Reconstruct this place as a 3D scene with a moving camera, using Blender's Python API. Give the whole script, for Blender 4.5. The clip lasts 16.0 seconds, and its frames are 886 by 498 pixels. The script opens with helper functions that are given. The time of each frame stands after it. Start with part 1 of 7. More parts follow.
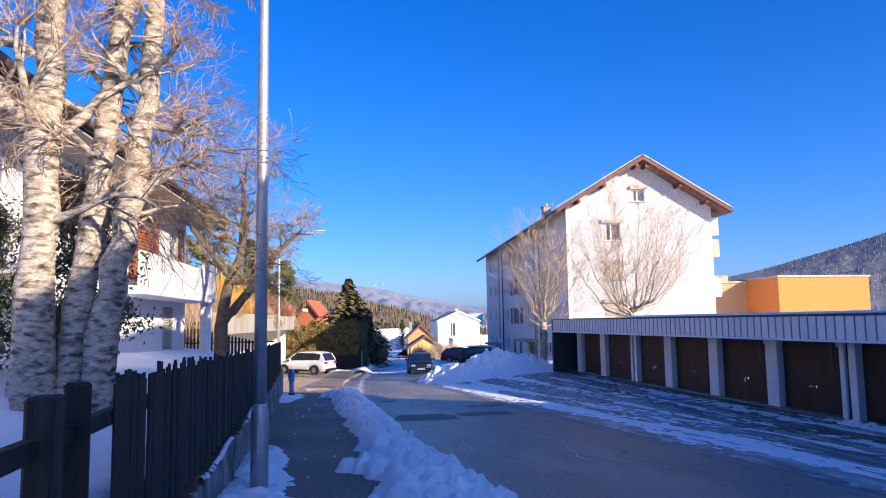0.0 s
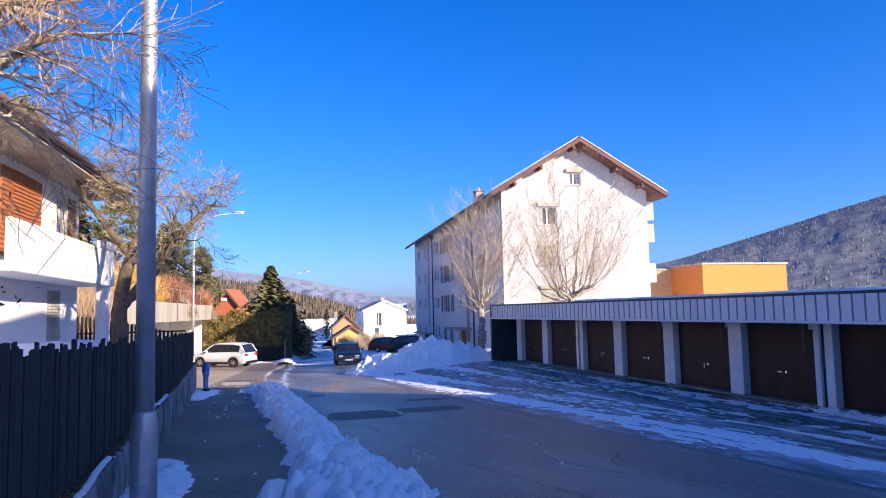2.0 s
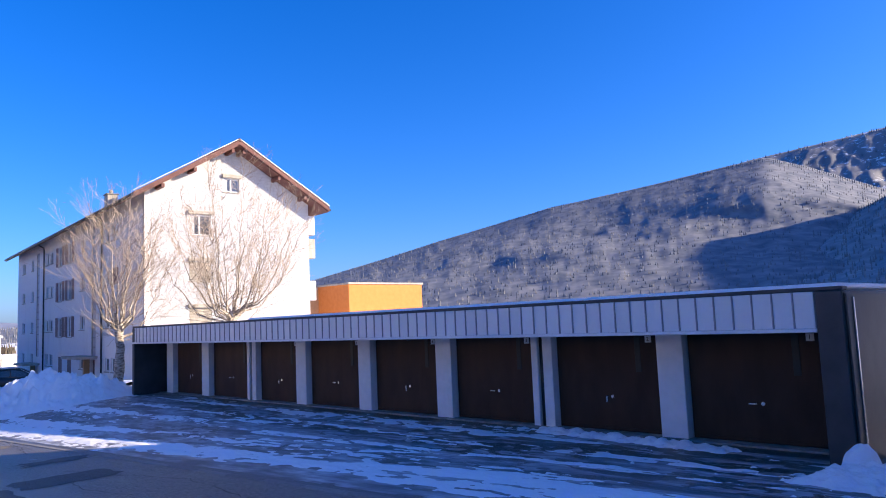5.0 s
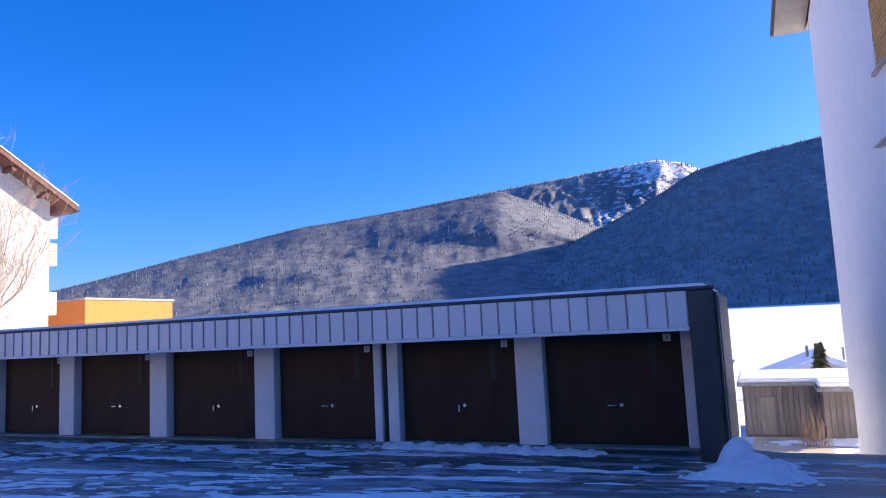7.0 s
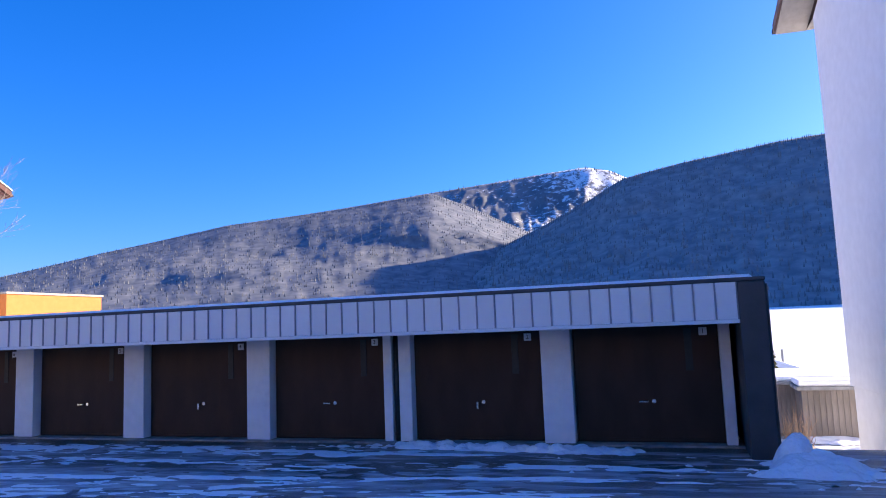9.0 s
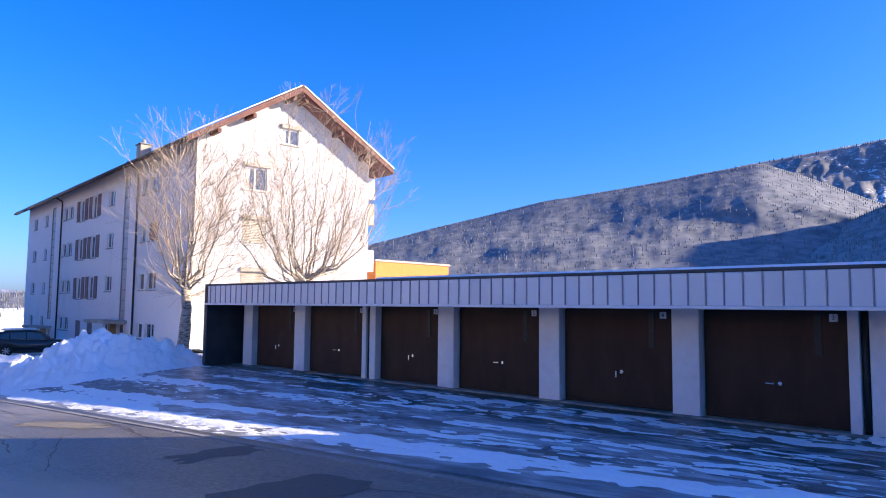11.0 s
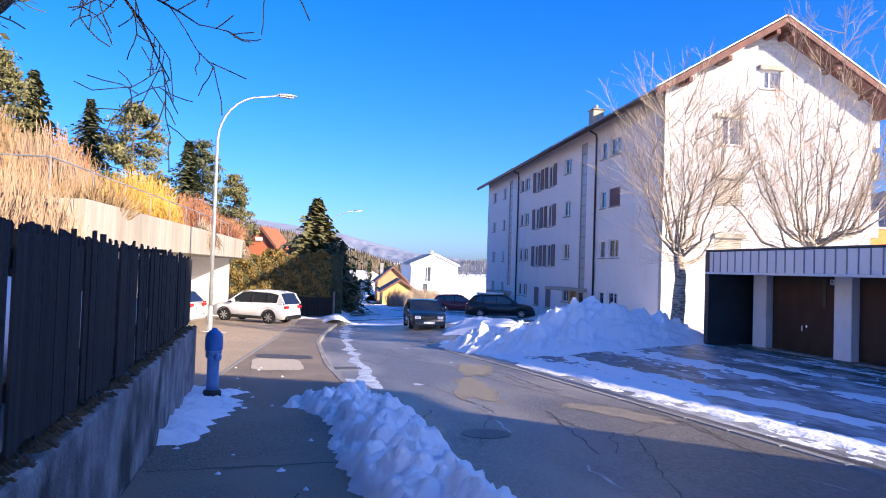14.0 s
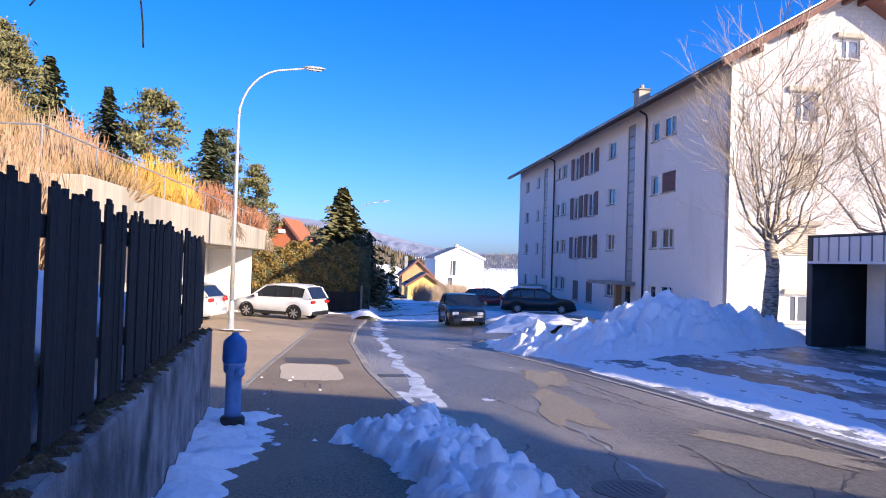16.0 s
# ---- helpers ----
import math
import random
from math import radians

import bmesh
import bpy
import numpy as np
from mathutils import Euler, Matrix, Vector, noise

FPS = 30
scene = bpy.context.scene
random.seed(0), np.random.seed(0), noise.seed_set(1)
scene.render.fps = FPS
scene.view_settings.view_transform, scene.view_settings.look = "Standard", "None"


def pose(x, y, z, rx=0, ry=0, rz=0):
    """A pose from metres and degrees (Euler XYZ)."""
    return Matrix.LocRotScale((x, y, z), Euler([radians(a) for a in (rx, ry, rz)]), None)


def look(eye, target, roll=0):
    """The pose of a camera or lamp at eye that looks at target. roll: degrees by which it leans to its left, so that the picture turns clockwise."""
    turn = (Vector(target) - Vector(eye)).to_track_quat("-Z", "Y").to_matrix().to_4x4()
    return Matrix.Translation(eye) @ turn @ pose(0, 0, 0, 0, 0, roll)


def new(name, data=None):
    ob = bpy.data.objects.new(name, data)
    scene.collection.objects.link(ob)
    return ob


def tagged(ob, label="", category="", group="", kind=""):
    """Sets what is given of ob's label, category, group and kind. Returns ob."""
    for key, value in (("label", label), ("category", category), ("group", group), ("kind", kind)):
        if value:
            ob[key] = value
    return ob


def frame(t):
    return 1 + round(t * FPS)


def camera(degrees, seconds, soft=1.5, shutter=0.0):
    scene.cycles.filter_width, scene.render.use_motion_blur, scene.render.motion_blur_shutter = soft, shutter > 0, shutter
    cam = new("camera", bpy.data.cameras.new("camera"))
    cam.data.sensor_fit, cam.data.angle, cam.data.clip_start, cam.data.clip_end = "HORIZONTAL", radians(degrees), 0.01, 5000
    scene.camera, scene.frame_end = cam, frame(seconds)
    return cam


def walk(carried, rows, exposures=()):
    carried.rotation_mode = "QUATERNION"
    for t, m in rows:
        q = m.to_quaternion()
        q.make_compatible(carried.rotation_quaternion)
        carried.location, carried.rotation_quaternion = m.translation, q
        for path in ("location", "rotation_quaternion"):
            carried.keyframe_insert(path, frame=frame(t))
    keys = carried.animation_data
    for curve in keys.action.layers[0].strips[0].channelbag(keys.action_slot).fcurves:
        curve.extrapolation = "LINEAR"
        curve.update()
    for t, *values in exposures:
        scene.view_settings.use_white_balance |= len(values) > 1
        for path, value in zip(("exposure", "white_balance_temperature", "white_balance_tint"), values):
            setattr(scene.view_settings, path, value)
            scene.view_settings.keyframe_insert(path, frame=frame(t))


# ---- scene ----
cam = camera(64.0, 16.0, soft=1.0)
PATH = [
    (0, (-0.06, 0.281, 2.623), (0.312, 2.236, 2.826), -0.9),
    (0.5, (-0.063, 0.845, 2.574), (0.351, 2.792, 2.771), -1.2),
    (1, (-0.064, 1.495, 2.536), (0.403, 3.431, 2.722), -1.3),
    (1.5, (-0.055, 2.061, 2.495), (0.467, 3.984, 2.673), -1.3),
    (2, (0.03, 2.746, 2.455), (0.609, 4.653, 2.627), -1.3),
    (2.5, (0.061, 3.324, 2.433), (0.717, 5.205, 2.606), -1.5),
    (3, (0.18, 3.985, 2.453), (0.977, 5.812, 2.624), -1.7),
    (3.5, (0.287, 4.787, 2.442), (1.263, 6.524, 2.617), -2.2),
    (4, (0.434, 5.473, 2.449), (1.615, 7.077, 2.631), -2.3),
    (6.5, (0.545, 8.464, 2.258), (2.259, 9.471, 2.479), -2.8),
    (7, (0.536, 9.12, 2.184), (2.357, 9.917, 2.41), -2.8),
    (7.5, (0.68, 9.615, 2.103), (2.551, 10.284, 2.331), -2.5),
    (8, (0.729, 10.088, 2.087), (2.625, 10.684, 2.312), -2.4),
    (10.3, (0.43, 12.37, 1.965), (2.238, 13.201, 2.160), -0.7),
    (10.5, (0.345, 12.64, 1.92), (2.098, 13.584, 2.117), -0.4),
    (11, (0.34, 13.25, 1.96), (1.796, 14.611, 2.126), 0.6),
    (11.5, (0.302, 13.802, 2.17), (1.409, 15.463, 2.293), 1.3),
    (12, (0.017, 14.536, 2.025), (0.786, 16.379, 2.126), 1.7),
    (12.5, (0.024, 15.146, 1.994), (0.666, 17.038, 2.081), 1.8),
    (13, (-0.013, 15.837, 1.946), (0.582, 17.745, 2.023), 1.8),
    (13.5, (-0.002, 16.527, 1.898), (0.542, 18.45, 1.966), 1.8),
    (14, (-0.056, 17.343, 1.851), (0.436, 19.28, 1.91), 1.9),
    (14.5, (-0.045, 18.028, 1.806), (0.41, 19.975, 1.859), 1.8),
    (15, (-0.09, 18.746, 1.768), (0.35, 20.697, 1.815), 1.9),
    (15.5, (-0.124, 19.424, 1.74), (0.31, 21.376, 1.784), 1.9),
    (16, (-0.214, 20.234, 1.71), (0.224, 22.185, 1.751), 1.8),
]
EXPO = [(0.0, 0.88), (3.0, 1.0), (6.5, 1.05), (8.0, 1.2), (11.0, 1.22), (12.0, 1.22), (14.5, 1.22), (16.0, 1.1)]
walk(cam, [(t, look(e, a, r)) for t, e, a, r in PATH], exposures=EXPO)

# ---- world, sun ----
SUN = Vector((0.62, -0.78, 0.344)).normalized()
world = bpy.data.worlds.new("sky")
scene.world = world
world.use_nodes = True
wn = world.node_tree.nodes
wl = world.node_tree.links
sky = wn.new("ShaderNodeTexSky")
sky.sky_type = "NISHITA"
sky.sun_disc = False
sky.sun_elevation = math.asin(SUN.z)
sky.sun_rotation = math.atan2(SUN.x, SUN.y)
sky.altitude = 900
sky.air_density, sky.dust_density, sky.ozone_density = 1.0, 2.5, 4.0
hs = wn.new("ShaderNodeHueSaturation")
hs.inputs["Saturation"].default_value = 1.17
tint = wn.new("ShaderNodeMix")
tint.data_type, tint.blend_type = "RGBA", "MULTIPLY"
tint.inputs["Factor"].default_value = 1.0
tint.inputs["B"].default_value = (0.90, 1.0, 1.5, 1)
wl.new(sky.outputs[0], tint.inputs["A"])
wl.new(tint.outputs["Result"], hs.inputs["Color"])
wl.new(hs.outputs[0], wn["Background"].inputs[0])
wn["Background"].inputs[1].default_value = 0.095
sun_data = bpy.data.lights.new("sun", "SUN")
sun_data.energy, sun_data.angle, sun_data.color = 5.0, radians(0.5), (1.0, 0.83, 0.64)
sun_ob = new("sun", sun_data)
sun_ob.matrix_world = look(SUN * 200, (0, 0, 0))


# ---- materials ----
def mat(name, c1, c2=None, scale=2.0, rough=0.8, bump=0.15, bscale=40.0, metal=0.0, c3=None, stain=0.35, sscale=0.6, stretch=(1, 1, 1), spec=0.5, vary=0.0):
    """Principled surface: c1 to c2 by grain, c3 in stains, fine relief; vary: brightness by object."""
    m = bpy.data.materials.new(name)
    m.use_nodes = True
    n, l = m.node_tree.nodes, m.node_tree.links
    p = n["Principled BSDF"]
    tc = n.new("ShaderNodeTexCoord")
    mp = n.new("ShaderNodeMapping")
    mp.inputs["Scale"].default_value = stretch
    l.new(tc.outputs["Object"], mp.inputs["Vector"])
    a = n.new("ShaderNodeTexNoise")
    a.inputs["Scale"].default_value, a.inputs["Detail"].default_value = scale, 6
    l.new(mp.outputs[0], a.inputs["Vector"])
    r = n.new("ShaderNodeValToRGB")
    r.color_ramp.elements[0].position, r.color_ramp.elements[1].position = 0.32, 0.68
    r.color_ramp.elements[0].color = (*c1, 1)
    r.color_ramp.elements[1].color = (*(c2 or c1), 1)
    l.new(a.outputs["Fac"], r.inputs["Fac"])
    col = r.outputs["Color"]
    if c3:
        b = n.new("ShaderNodeTexNoise")
        b.inputs["Scale"].default_value, b.inputs["Detail"].default_value = sscale, 5
        l.new(mp.outputs[0], b.inputs["Vector"])
        r2 = n.new("ShaderNodeValToRGB")
        r2.color_ramp.elements[0].position, r2.color_ramp.elements[1].position = 1 - stain - 0.12, 1 - stain + 0.1
        l.new(b.outputs["Fac"], r2.inputs["Fac"])
        x = n.new("ShaderNodeMix")
        x.data_type = "RGBA"
        x.inputs["B"].default_value = (*c3, 1)
        l.new(r2.outputs["Color"], x.inputs["Factor"])
        l.new(col, x.inputs["A"])
        col = x.outputs["Result"]
    if vary:
        oi = n.new("ShaderNodeObjectInfo")
        mr = n.new("ShaderNodeMapRange")
        mr.inputs["To Min"].default_value, mr.inputs["To Max"].default_value = 1 - vary, 1 + vary
        l.new(oi.outputs["Random"], mr.inputs["Value"])
        h = n.new("ShaderNodeHueSaturation")
        l.new(mr.outputs[0], h.inputs["Value"])
        l.new(col, h.inputs["Color"])
        col = h.outputs[0]
    l.new(col, p.inputs["Base Color"])
    p.inputs["Roughness"].default_value, p.inputs["Metallic"].default_value = rough, metal
    p.inputs["Specular IOR Level"].default_value = spec
    if bump:
        f = n.new("ShaderNodeTexNoise")
        f.inputs["Scale"].default_value, f.inputs["Detail"].default_value = bscale, 4
        l.new(mp.outputs[0], f.inputs["Vector"])
        bp = n.new("ShaderNodeBump")
        bp.inputs["Strength"].default_value, bp.inputs["Distance"].default_value = bump, 0.03
        l.new(f.outputs["Fac"], bp.inputs["Height"])
        l.new(bp.outputs[0], p.inputs["Normal"])
    return m


def glass_mat(name, tint, rough=0.05):
    m = mat(name, tint, tint, 3, rough, 0)
    m.node_tree.nodes["Principled BSDF"].inputs["Specular IOR Level"].default_value = 0.9
    return m


M_ROAD = mat("asphalt_road", (0.095, 0.086, 0.075), (0.26, 0.228, 0.185), 38, 0.42, 0.5, 160, c3=(0.36, 0.31, 0.245), stain=0.42, sscale=0.5, stretch=(1, 0.3, 1))
M_YARD = mat("asphalt_wet", (0.05, 0.047, 0.044), (0.135, 0.125, 0.115), 30, 0.38, 0.4, 140, c3=(0.18, 0.17, 0.16), stain=0.40, sscale=0.7, stretch=(1, 0.3, 1))
# Forecourt paler, pavement darker: their sun and shade are partly in the colour.
M_FORE = mat("asphalt_forecourt_sunlit", (0.30, 0.225, 0.145), (0.60, 0.47, 0.32), 42, 0.8, 0.6, 170, c3=(0.53, 0.41, 0.28), stain=0.40, sscale=0.5)
M_PAVE = mat("asphalt_pavement_shaded", (0.12, 0.095, 0.07), (0.38, 0.30, 0.21), 42, 0.7, 0.6, 170, c3=(0.34, 0.265, 0.185), stain=0.42, sscale=0.4)
M_PATCH = mat("asphalt_patch", (0.06, 0.055, 0.048), (0.13, 0.118, 0.10), 40, 0.6, 0.5, 150)
M_PATCHL = mat("asphalt_patch_light", (0.46, 0.39, 0.29), (0.66, 0.57, 0.44), 40, 0.85, 0.5, 150)
M_PATCHR = mat("asphalt_worn", (0.20, 0.172, 0.135), (0.34, 0.295, 0.23), 30, 0.8, 0.5, 150)
M_KERB = mat("kerb_stone", (0.24, 0.23, 0.21), (0.34, 0.32, 0.29), 18, 0.8, 0.4, 60, vary=0.15)
M_SNOW = mat("snow", (0.93, 0.935, 0.94), (0.96, 0.96, 0.96), 3, 0.75, 0.8, 14, c3=(0.86, 0.86, 0.865), stain=0.26, sscale=2.4, spec=0.3)
M_SLUSH = mat("slush", (0.26, 0.26, 0.265), (0.62, 0.63, 0.64), 9, 0.5, 0.6, 30, c3=(0.15, 0.15, 0.15), stain=0.45, sscale=2.2, stretch=(1, 0.3, 1))
M_ICE = mat("gutter_ice", (0.45, 0.46, 0.47), (0.78, 0.79, 0.80), 9, 0.35, 0.5, 30, c3=(0.30, 0.29, 0.28), stain=0.40, sscale=3.0)
M_CONC = mat("concrete", (0.21, 0.21, 0.20), (0.36, 0.355, 0.34), 5, 0.85, 0.5, 50, c3=(0.09, 0.088, 0.08), stain=0.36, sscale=1.8, stretch=(1, 1, 0.45))
M_CONCL = mat("concrete_light", (0.36, 0.325, 0.265), (0.46, 0.42, 0.35), 4, 0.85, 0.3, 40, c3=(0.29, 0.26, 0.21), stain=0.38, sscale=0.9, stretch=(1, 1, 0.15))
M_STUCCO = mat("stucco", (0.755, 0.715, 0.67), (0.82, 0.785, 0.735), 8, 0.9, 0.5, 60, c3=(0.68, 0.64, 0.59), stain=0.3, sscale=0.5, stretch=(1, 1, 0.4))
M_BRICKW = mat("painted_brick", (0.45, 0.452, 0.46), (0.53, 0.532, 0.54), 6, 0.85, 0.3, 50, c3=(0.40, 0.398, 0.40), stain=0.3, sscale=0.7)


def courses(m, length, height):
    """Adds the relief of painted block courses, with joints of a slightly darker paint, to a wall material."""
    n, l = m.node_tree.nodes, m.node_tree.links
    p = n["Principled BSDF"]
    tc = n.new("ShaderNodeTexCoord")
    xyz = n.new("ShaderNodeSeparateXYZ")
    l.new(tc.outputs["Object"], xyz.inputs[0])
    run = n.new("ShaderNodeMath")
    l.new(xyz.outputs["X"], run.inputs[0])
    l.new(xyz.outputs["Y"], run.inputs[1])
    flat = n.new("ShaderNodeCombineXYZ")
    l.new(run.outputs[0], flat.inputs["X"])
    l.new(xyz.outputs["Z"], flat.inputs["Y"])
    b = n.new("ShaderNodeTexBrick")
    b.inputs["Scale"].default_value = 1.0
    b.inputs["Brick Width"].default_value, b.inputs["Row Height"].default_value = length, height
    b.inputs["Mortar Size"].default_value, b.inputs["Mortar Smooth"].default_value = 0.014, 0.4
    b.inputs["Color1"].default_value, b.inputs["Color2"].default_value, b.inputs["Mortar"].default_value = (1, 1, 1, 1), (0.95, 0.95, 0.95, 1), (0.82, 0.81, 0.80, 1)
    l.new(flat.outputs[0], b.inputs["Vector"])
    x = n.new("ShaderNodeMix")
    x.data_type, x.blend_type = "RGBA", "MULTIPLY"
    x.inputs["Factor"].default_value = 1.0
    l.new(p.inputs["Base Color"].links[0].from_socket, x.inputs["A"])
    l.new(b.outputs["Color"], x.inputs["B"])
    l.new(x.outputs["Result"], p.inputs["Base Color"])
    bp = n.new("ShaderNodeBump")
    bp.invert = True
    bp.inputs["Strength"].default_value, bp.inputs["Distance"].default_value = 0.6, 0.015
    l.new(b.outputs["Fac"], bp.inputs["Height"])
    l.new(p.inputs["Normal"].links[0].from_socket, bp.inputs["Normal"])
    l.new(bp.outputs[0], p.inputs["Normal"])


courses(M_BRICKW, 0.42, 0.20)
M_PAINTW = mat("smooth_white_render", (0.74, 0.735, 0.73), (0.80, 0.795, 0.79), 4, 0.85, 0.2, 60, c3=(0.69, 0.685, 0.68), stain=0.3, sscale=0.5)
M_WHITE = mat("white_paint", (0.76, 0.76, 0.74), (0.82, 0.82, 0.80), 6, 0.6, 0.1, 60)
M_PILLAR = mat("pillar_paint", (0.82, 0.805, 0.775), (0.88, 0.865, 0.835), 5, 0.7, 0.15, 60, c3=(0.74, 0.725, 0.70), stain=0.3, sscale=2)
M_FASCIA = mat("fascia_metal", (0.78, 0.765, 0.735), (0.85, 0.835, 0.805), 1.5, 0.45, 0.06, 30, c3=(0.70, 0.69, 0.67), stain=0.28, sscale=0.8, vary=0.05)
M_SEAM = mat("seam_metal", (0.30, 0.30, 0.32), (0.36, 0.36, 0.38), 6, 0.4, 0.05, 30, metal=0.3)
M_DKMETAL = mat("dark_cladding", (0.045, 0.046, 0.05), (0.065, 0.066, 0.07), 3, 0.5, 0.1, 30, metal=0.2)
M_SILVER = mat("silver_cladding", (0.42, 0.43, 0.45), (0.52, 0.53, 0.55), 2, 0.25, 0.05, 20, metal=0.8)
M_DOOR = mat("garage_door", (0.038, 0.019, 0.013), (0.058, 0.029, 0.019), 3, 0.55, 0.12, 50, c3=(0.027, 0.016, 0.012), stain=0.3, sscale=1.5, stretch=(1, 1, 0.4), spec=0.25)
# Near-black colour standing for deep shade: soffit, open bay, drain pit.
M_DARK = mat("deep_shade", (0.02, 0.02, 0.02), (0.03, 0.03, 0.03), 4, 0.8, 0.1, 30)
M_CHROME = mat("chrome", (0.7, 0.7, 0.7), (0.8, 0.8, 0.8), 10, 0.25, 0, metal=1.0)
M_BLACK = mat("black_plastic", (0.015, 0.015, 0.016), (0.025, 0.025, 0.026), 10, 0.5, 0.05, 80)
M_WOODB = mat("brown_timber", (0.105, 0.042, 0.032), (0.165, 0.068, 0.052), 3, 0.75, 0.3, 30, stretch=(1, 0.2, 1))
M_ROOF = mat("roof_sheet", (0.12, 0.075, 0.06), (0.18, 0.115, 0.095), 3, 0.7, 0.3, 20, c3=(0.22, 0.17, 0.15), stain=0.3, sscale=1)
M_SHUT = mat("shutter_brown", (0.15, 0.065, 0.045), (0.21, 0.095, 0.07), 6, 0.6, 0.2, 40, vary=0.12)
M_SHUTO = mat("shutter_orange", (0.30, 0.10, 0.035), (0.38, 0.14, 0.05), 6, 0.6, 0.2, 40)
M_BLIND = mat("blind_yellow", (0.44, 0.22, 0.035), (0.54, 0.29, 0.06), 5, 0.6, 0.1, 40)
M_GLASS = glass_mat("window_glass", (0.05, 0.06, 0.08))
M_CARGLASS = glass_mat("car_glass", (0.018, 0.022, 0.028), 0.03)
M_CURTAIN = mat("curtain", (0.45, 0.44, 0.43), (0.6, 0.59, 0.57), 12, 0.9, 0.1, 30, stretch=(4, 4, 0.2))
M_ORANGE = mat("orange_render", (0.58, 0.19, 0.04), (0.64, 0.225, 0.055), 2, 0.85, 0.15, 40, c3=(0.55, 0.18, 0.04), stain=0.3, sscale=0.3)
M_SAND = mat("sand_render", (0.46, 0.27, 0.13), (0.52, 0.32, 0.16), 2, 0.85, 0.15, 40)
M_YELLOW = mat("yellow_render", (0.68, 0.42, 0.13), (0.74, 0.48, 0.17), 3, 0.85, 0.15, 40)
M_TILE = mat("red_tile", (0.38, 0.10, 0.045), (0.50, 0.15, 0.07), 4, 0.8, 0.4, 12, stretch=(1, 4, 1))
M_REDBRICK = mat("red_facade", (0.42, 0.13, 0.06), (0.52, 0.17, 0.08), 6, 0.8, 0.3, 20)
M_TIMBER = mat("weathered_boards", (0.20, 0.17, 0.14), (0.31, 0.265, 0.22), 4, 0.85, 0.4, 40, stretch=(3, 3, 0.3), vary=0.2)
M_FENCE = mat("tarred_planks", (0.014, 0.011, 0.010), (0.034, 0.028, 0.025), 7, 0.85, 0.7, 40, c3=(0.09, 0.08, 0.072), stain=0.17, sscale=6, stretch=(3, 3, 0.12), vary=0.3)
M_MOSS = mat("moss_litter", (0.045, 0.032, 0.018), (0.14, 0.09, 0.045), 14, 0.95, 0.8, 60, c3=(0.10, 0.09, 0.025), stain=0.32, sscale=3)
M_GWALL = mat("stained_wall", (0.14, 0.14, 0.138), (0.40, 0.395, 0.385), 3.5, 0.85, 0.8, 45, c3=(0.06, 0.058, 0.052), stain=0.42, sscale=2.2, stretch=(1, 1, 0.75))
M_GALV = mat("galvanised_steel", (0.42, 0.44, 0.46), (0.54, 0.56, 0.58), 8, 0.42, 0.05, 60, metal=0.6, c3=(0.36, 0.37, 0.39), stain=0.3, sscale=3)
M_BARKB = mat("birch_bark", (0.36, 0.30, 0.225), (0.64, 0.56, 0.455), 9, 0.85, 0.8, 30, c3=(0.075, 0.056, 0.042), stain=0.42, sscale=7, stretch=(1, 1, 2.6))
M_BARK = mat("dark_bark", (0.085, 0.06, 0.042), (0.17, 0.125, 0.09), 9, 0.9, 0.8, 40, c3=(0.20, 0.18, 0.10), stain=0.3, sscale=3)
M_TWIG = mat("twigs", (0.27, 0.18, 0.115), (0.42, 0.30, 0.20), 8, 0.9, 0, 40)
M_TWIGL = mat("pale_twigs", (0.29, 0.22, 0.155), (0.44, 0.35, 0.26), 8, 0.9, 0, 40)
M_TWIGD = mat("lichened_twigs", (0.19, 0.145, 0.075), (0.38, 0.29, 0.15), 5, 0.9, 0, 40)
M_TAN = mat("dry_shrub", (0.22, 0.14, 0.07), (0.38, 0.255, 0.13), 3, 0.9, 0, 40)
M_GOLD = mat("golden_shrub", (0.48, 0.28, 0.05), (0.62, 0.38, 0.08), 3, 0.9, 0, 40)
M_RUST = mat("russet_shrub", (0.30, 0.13, 0.07), (0.42, 0.20, 0.11), 3, 0.9, 0, 40)
M_FIR = mat("fir_needles", (0.06, 0.08, 0.045), (0.15, 0.155, 0.075), 1.5, 0.8, 0, 40)
M_PINE = mat("pine_needles", (0.10, 0.11, 0.045), (0.24, 0.21, 0.085), 1.5, 0.8, 0, 40)
M_HEDGE = mat("beech_hedge", (0.16, 0.12, 0.03), (0.30, 0.20, 0.06), 2.5, 0.85, 0, 40)
M_IVY = mat("dark_evergreen", (0.02, 0.03, 0.014), (0.06, 0.07, 0.025), 3, 0.7, 0, 40)
M_BLUE = mat("hydrant_blue", (0.03, 0.14, 0.40), (0.05, 0.20, 0.50), 8, 0.4, 0.15, 60, c3=(0.03, 0.10, 0.28), stain=0.3, sscale=6)
M_BLUEL = mat("hydrant_pale_blue", (0.10, 0.24, 0.50), (0.16, 0.31, 0.56), 8, 0.45, 0.15, 60, c3=(0.08, 0.18, 0.38), stain=0.35, sscale=7)
M_RUBBER = mat("tyre_rubber", (0.012, 0.012, 0.012), (0.02, 0.02, 0.02), 20, 0.8, 0.2, 60)
M_ALLOY = mat("alloy", (0.45, 0.45, 0.46), (0.55, 0.55, 0.56), 10, 0.35, 0.05, 60, metal=0.7)
M_REDLENS = mat("red_lens", (0.45, 0.012, 0.01), (0.55, 0.02, 0.015), 10, 0.2, 0)
M_CLEAR = mat("clear_lens", (0.6, 0.62, 0.64), (0.7, 0.72, 0.74), 10, 0.12, 0)
M_PLATE = mat("plate_white", (0.7, 0.7, 0.68), (0.75, 0.75, 0.73), 10, 0.5, 0)
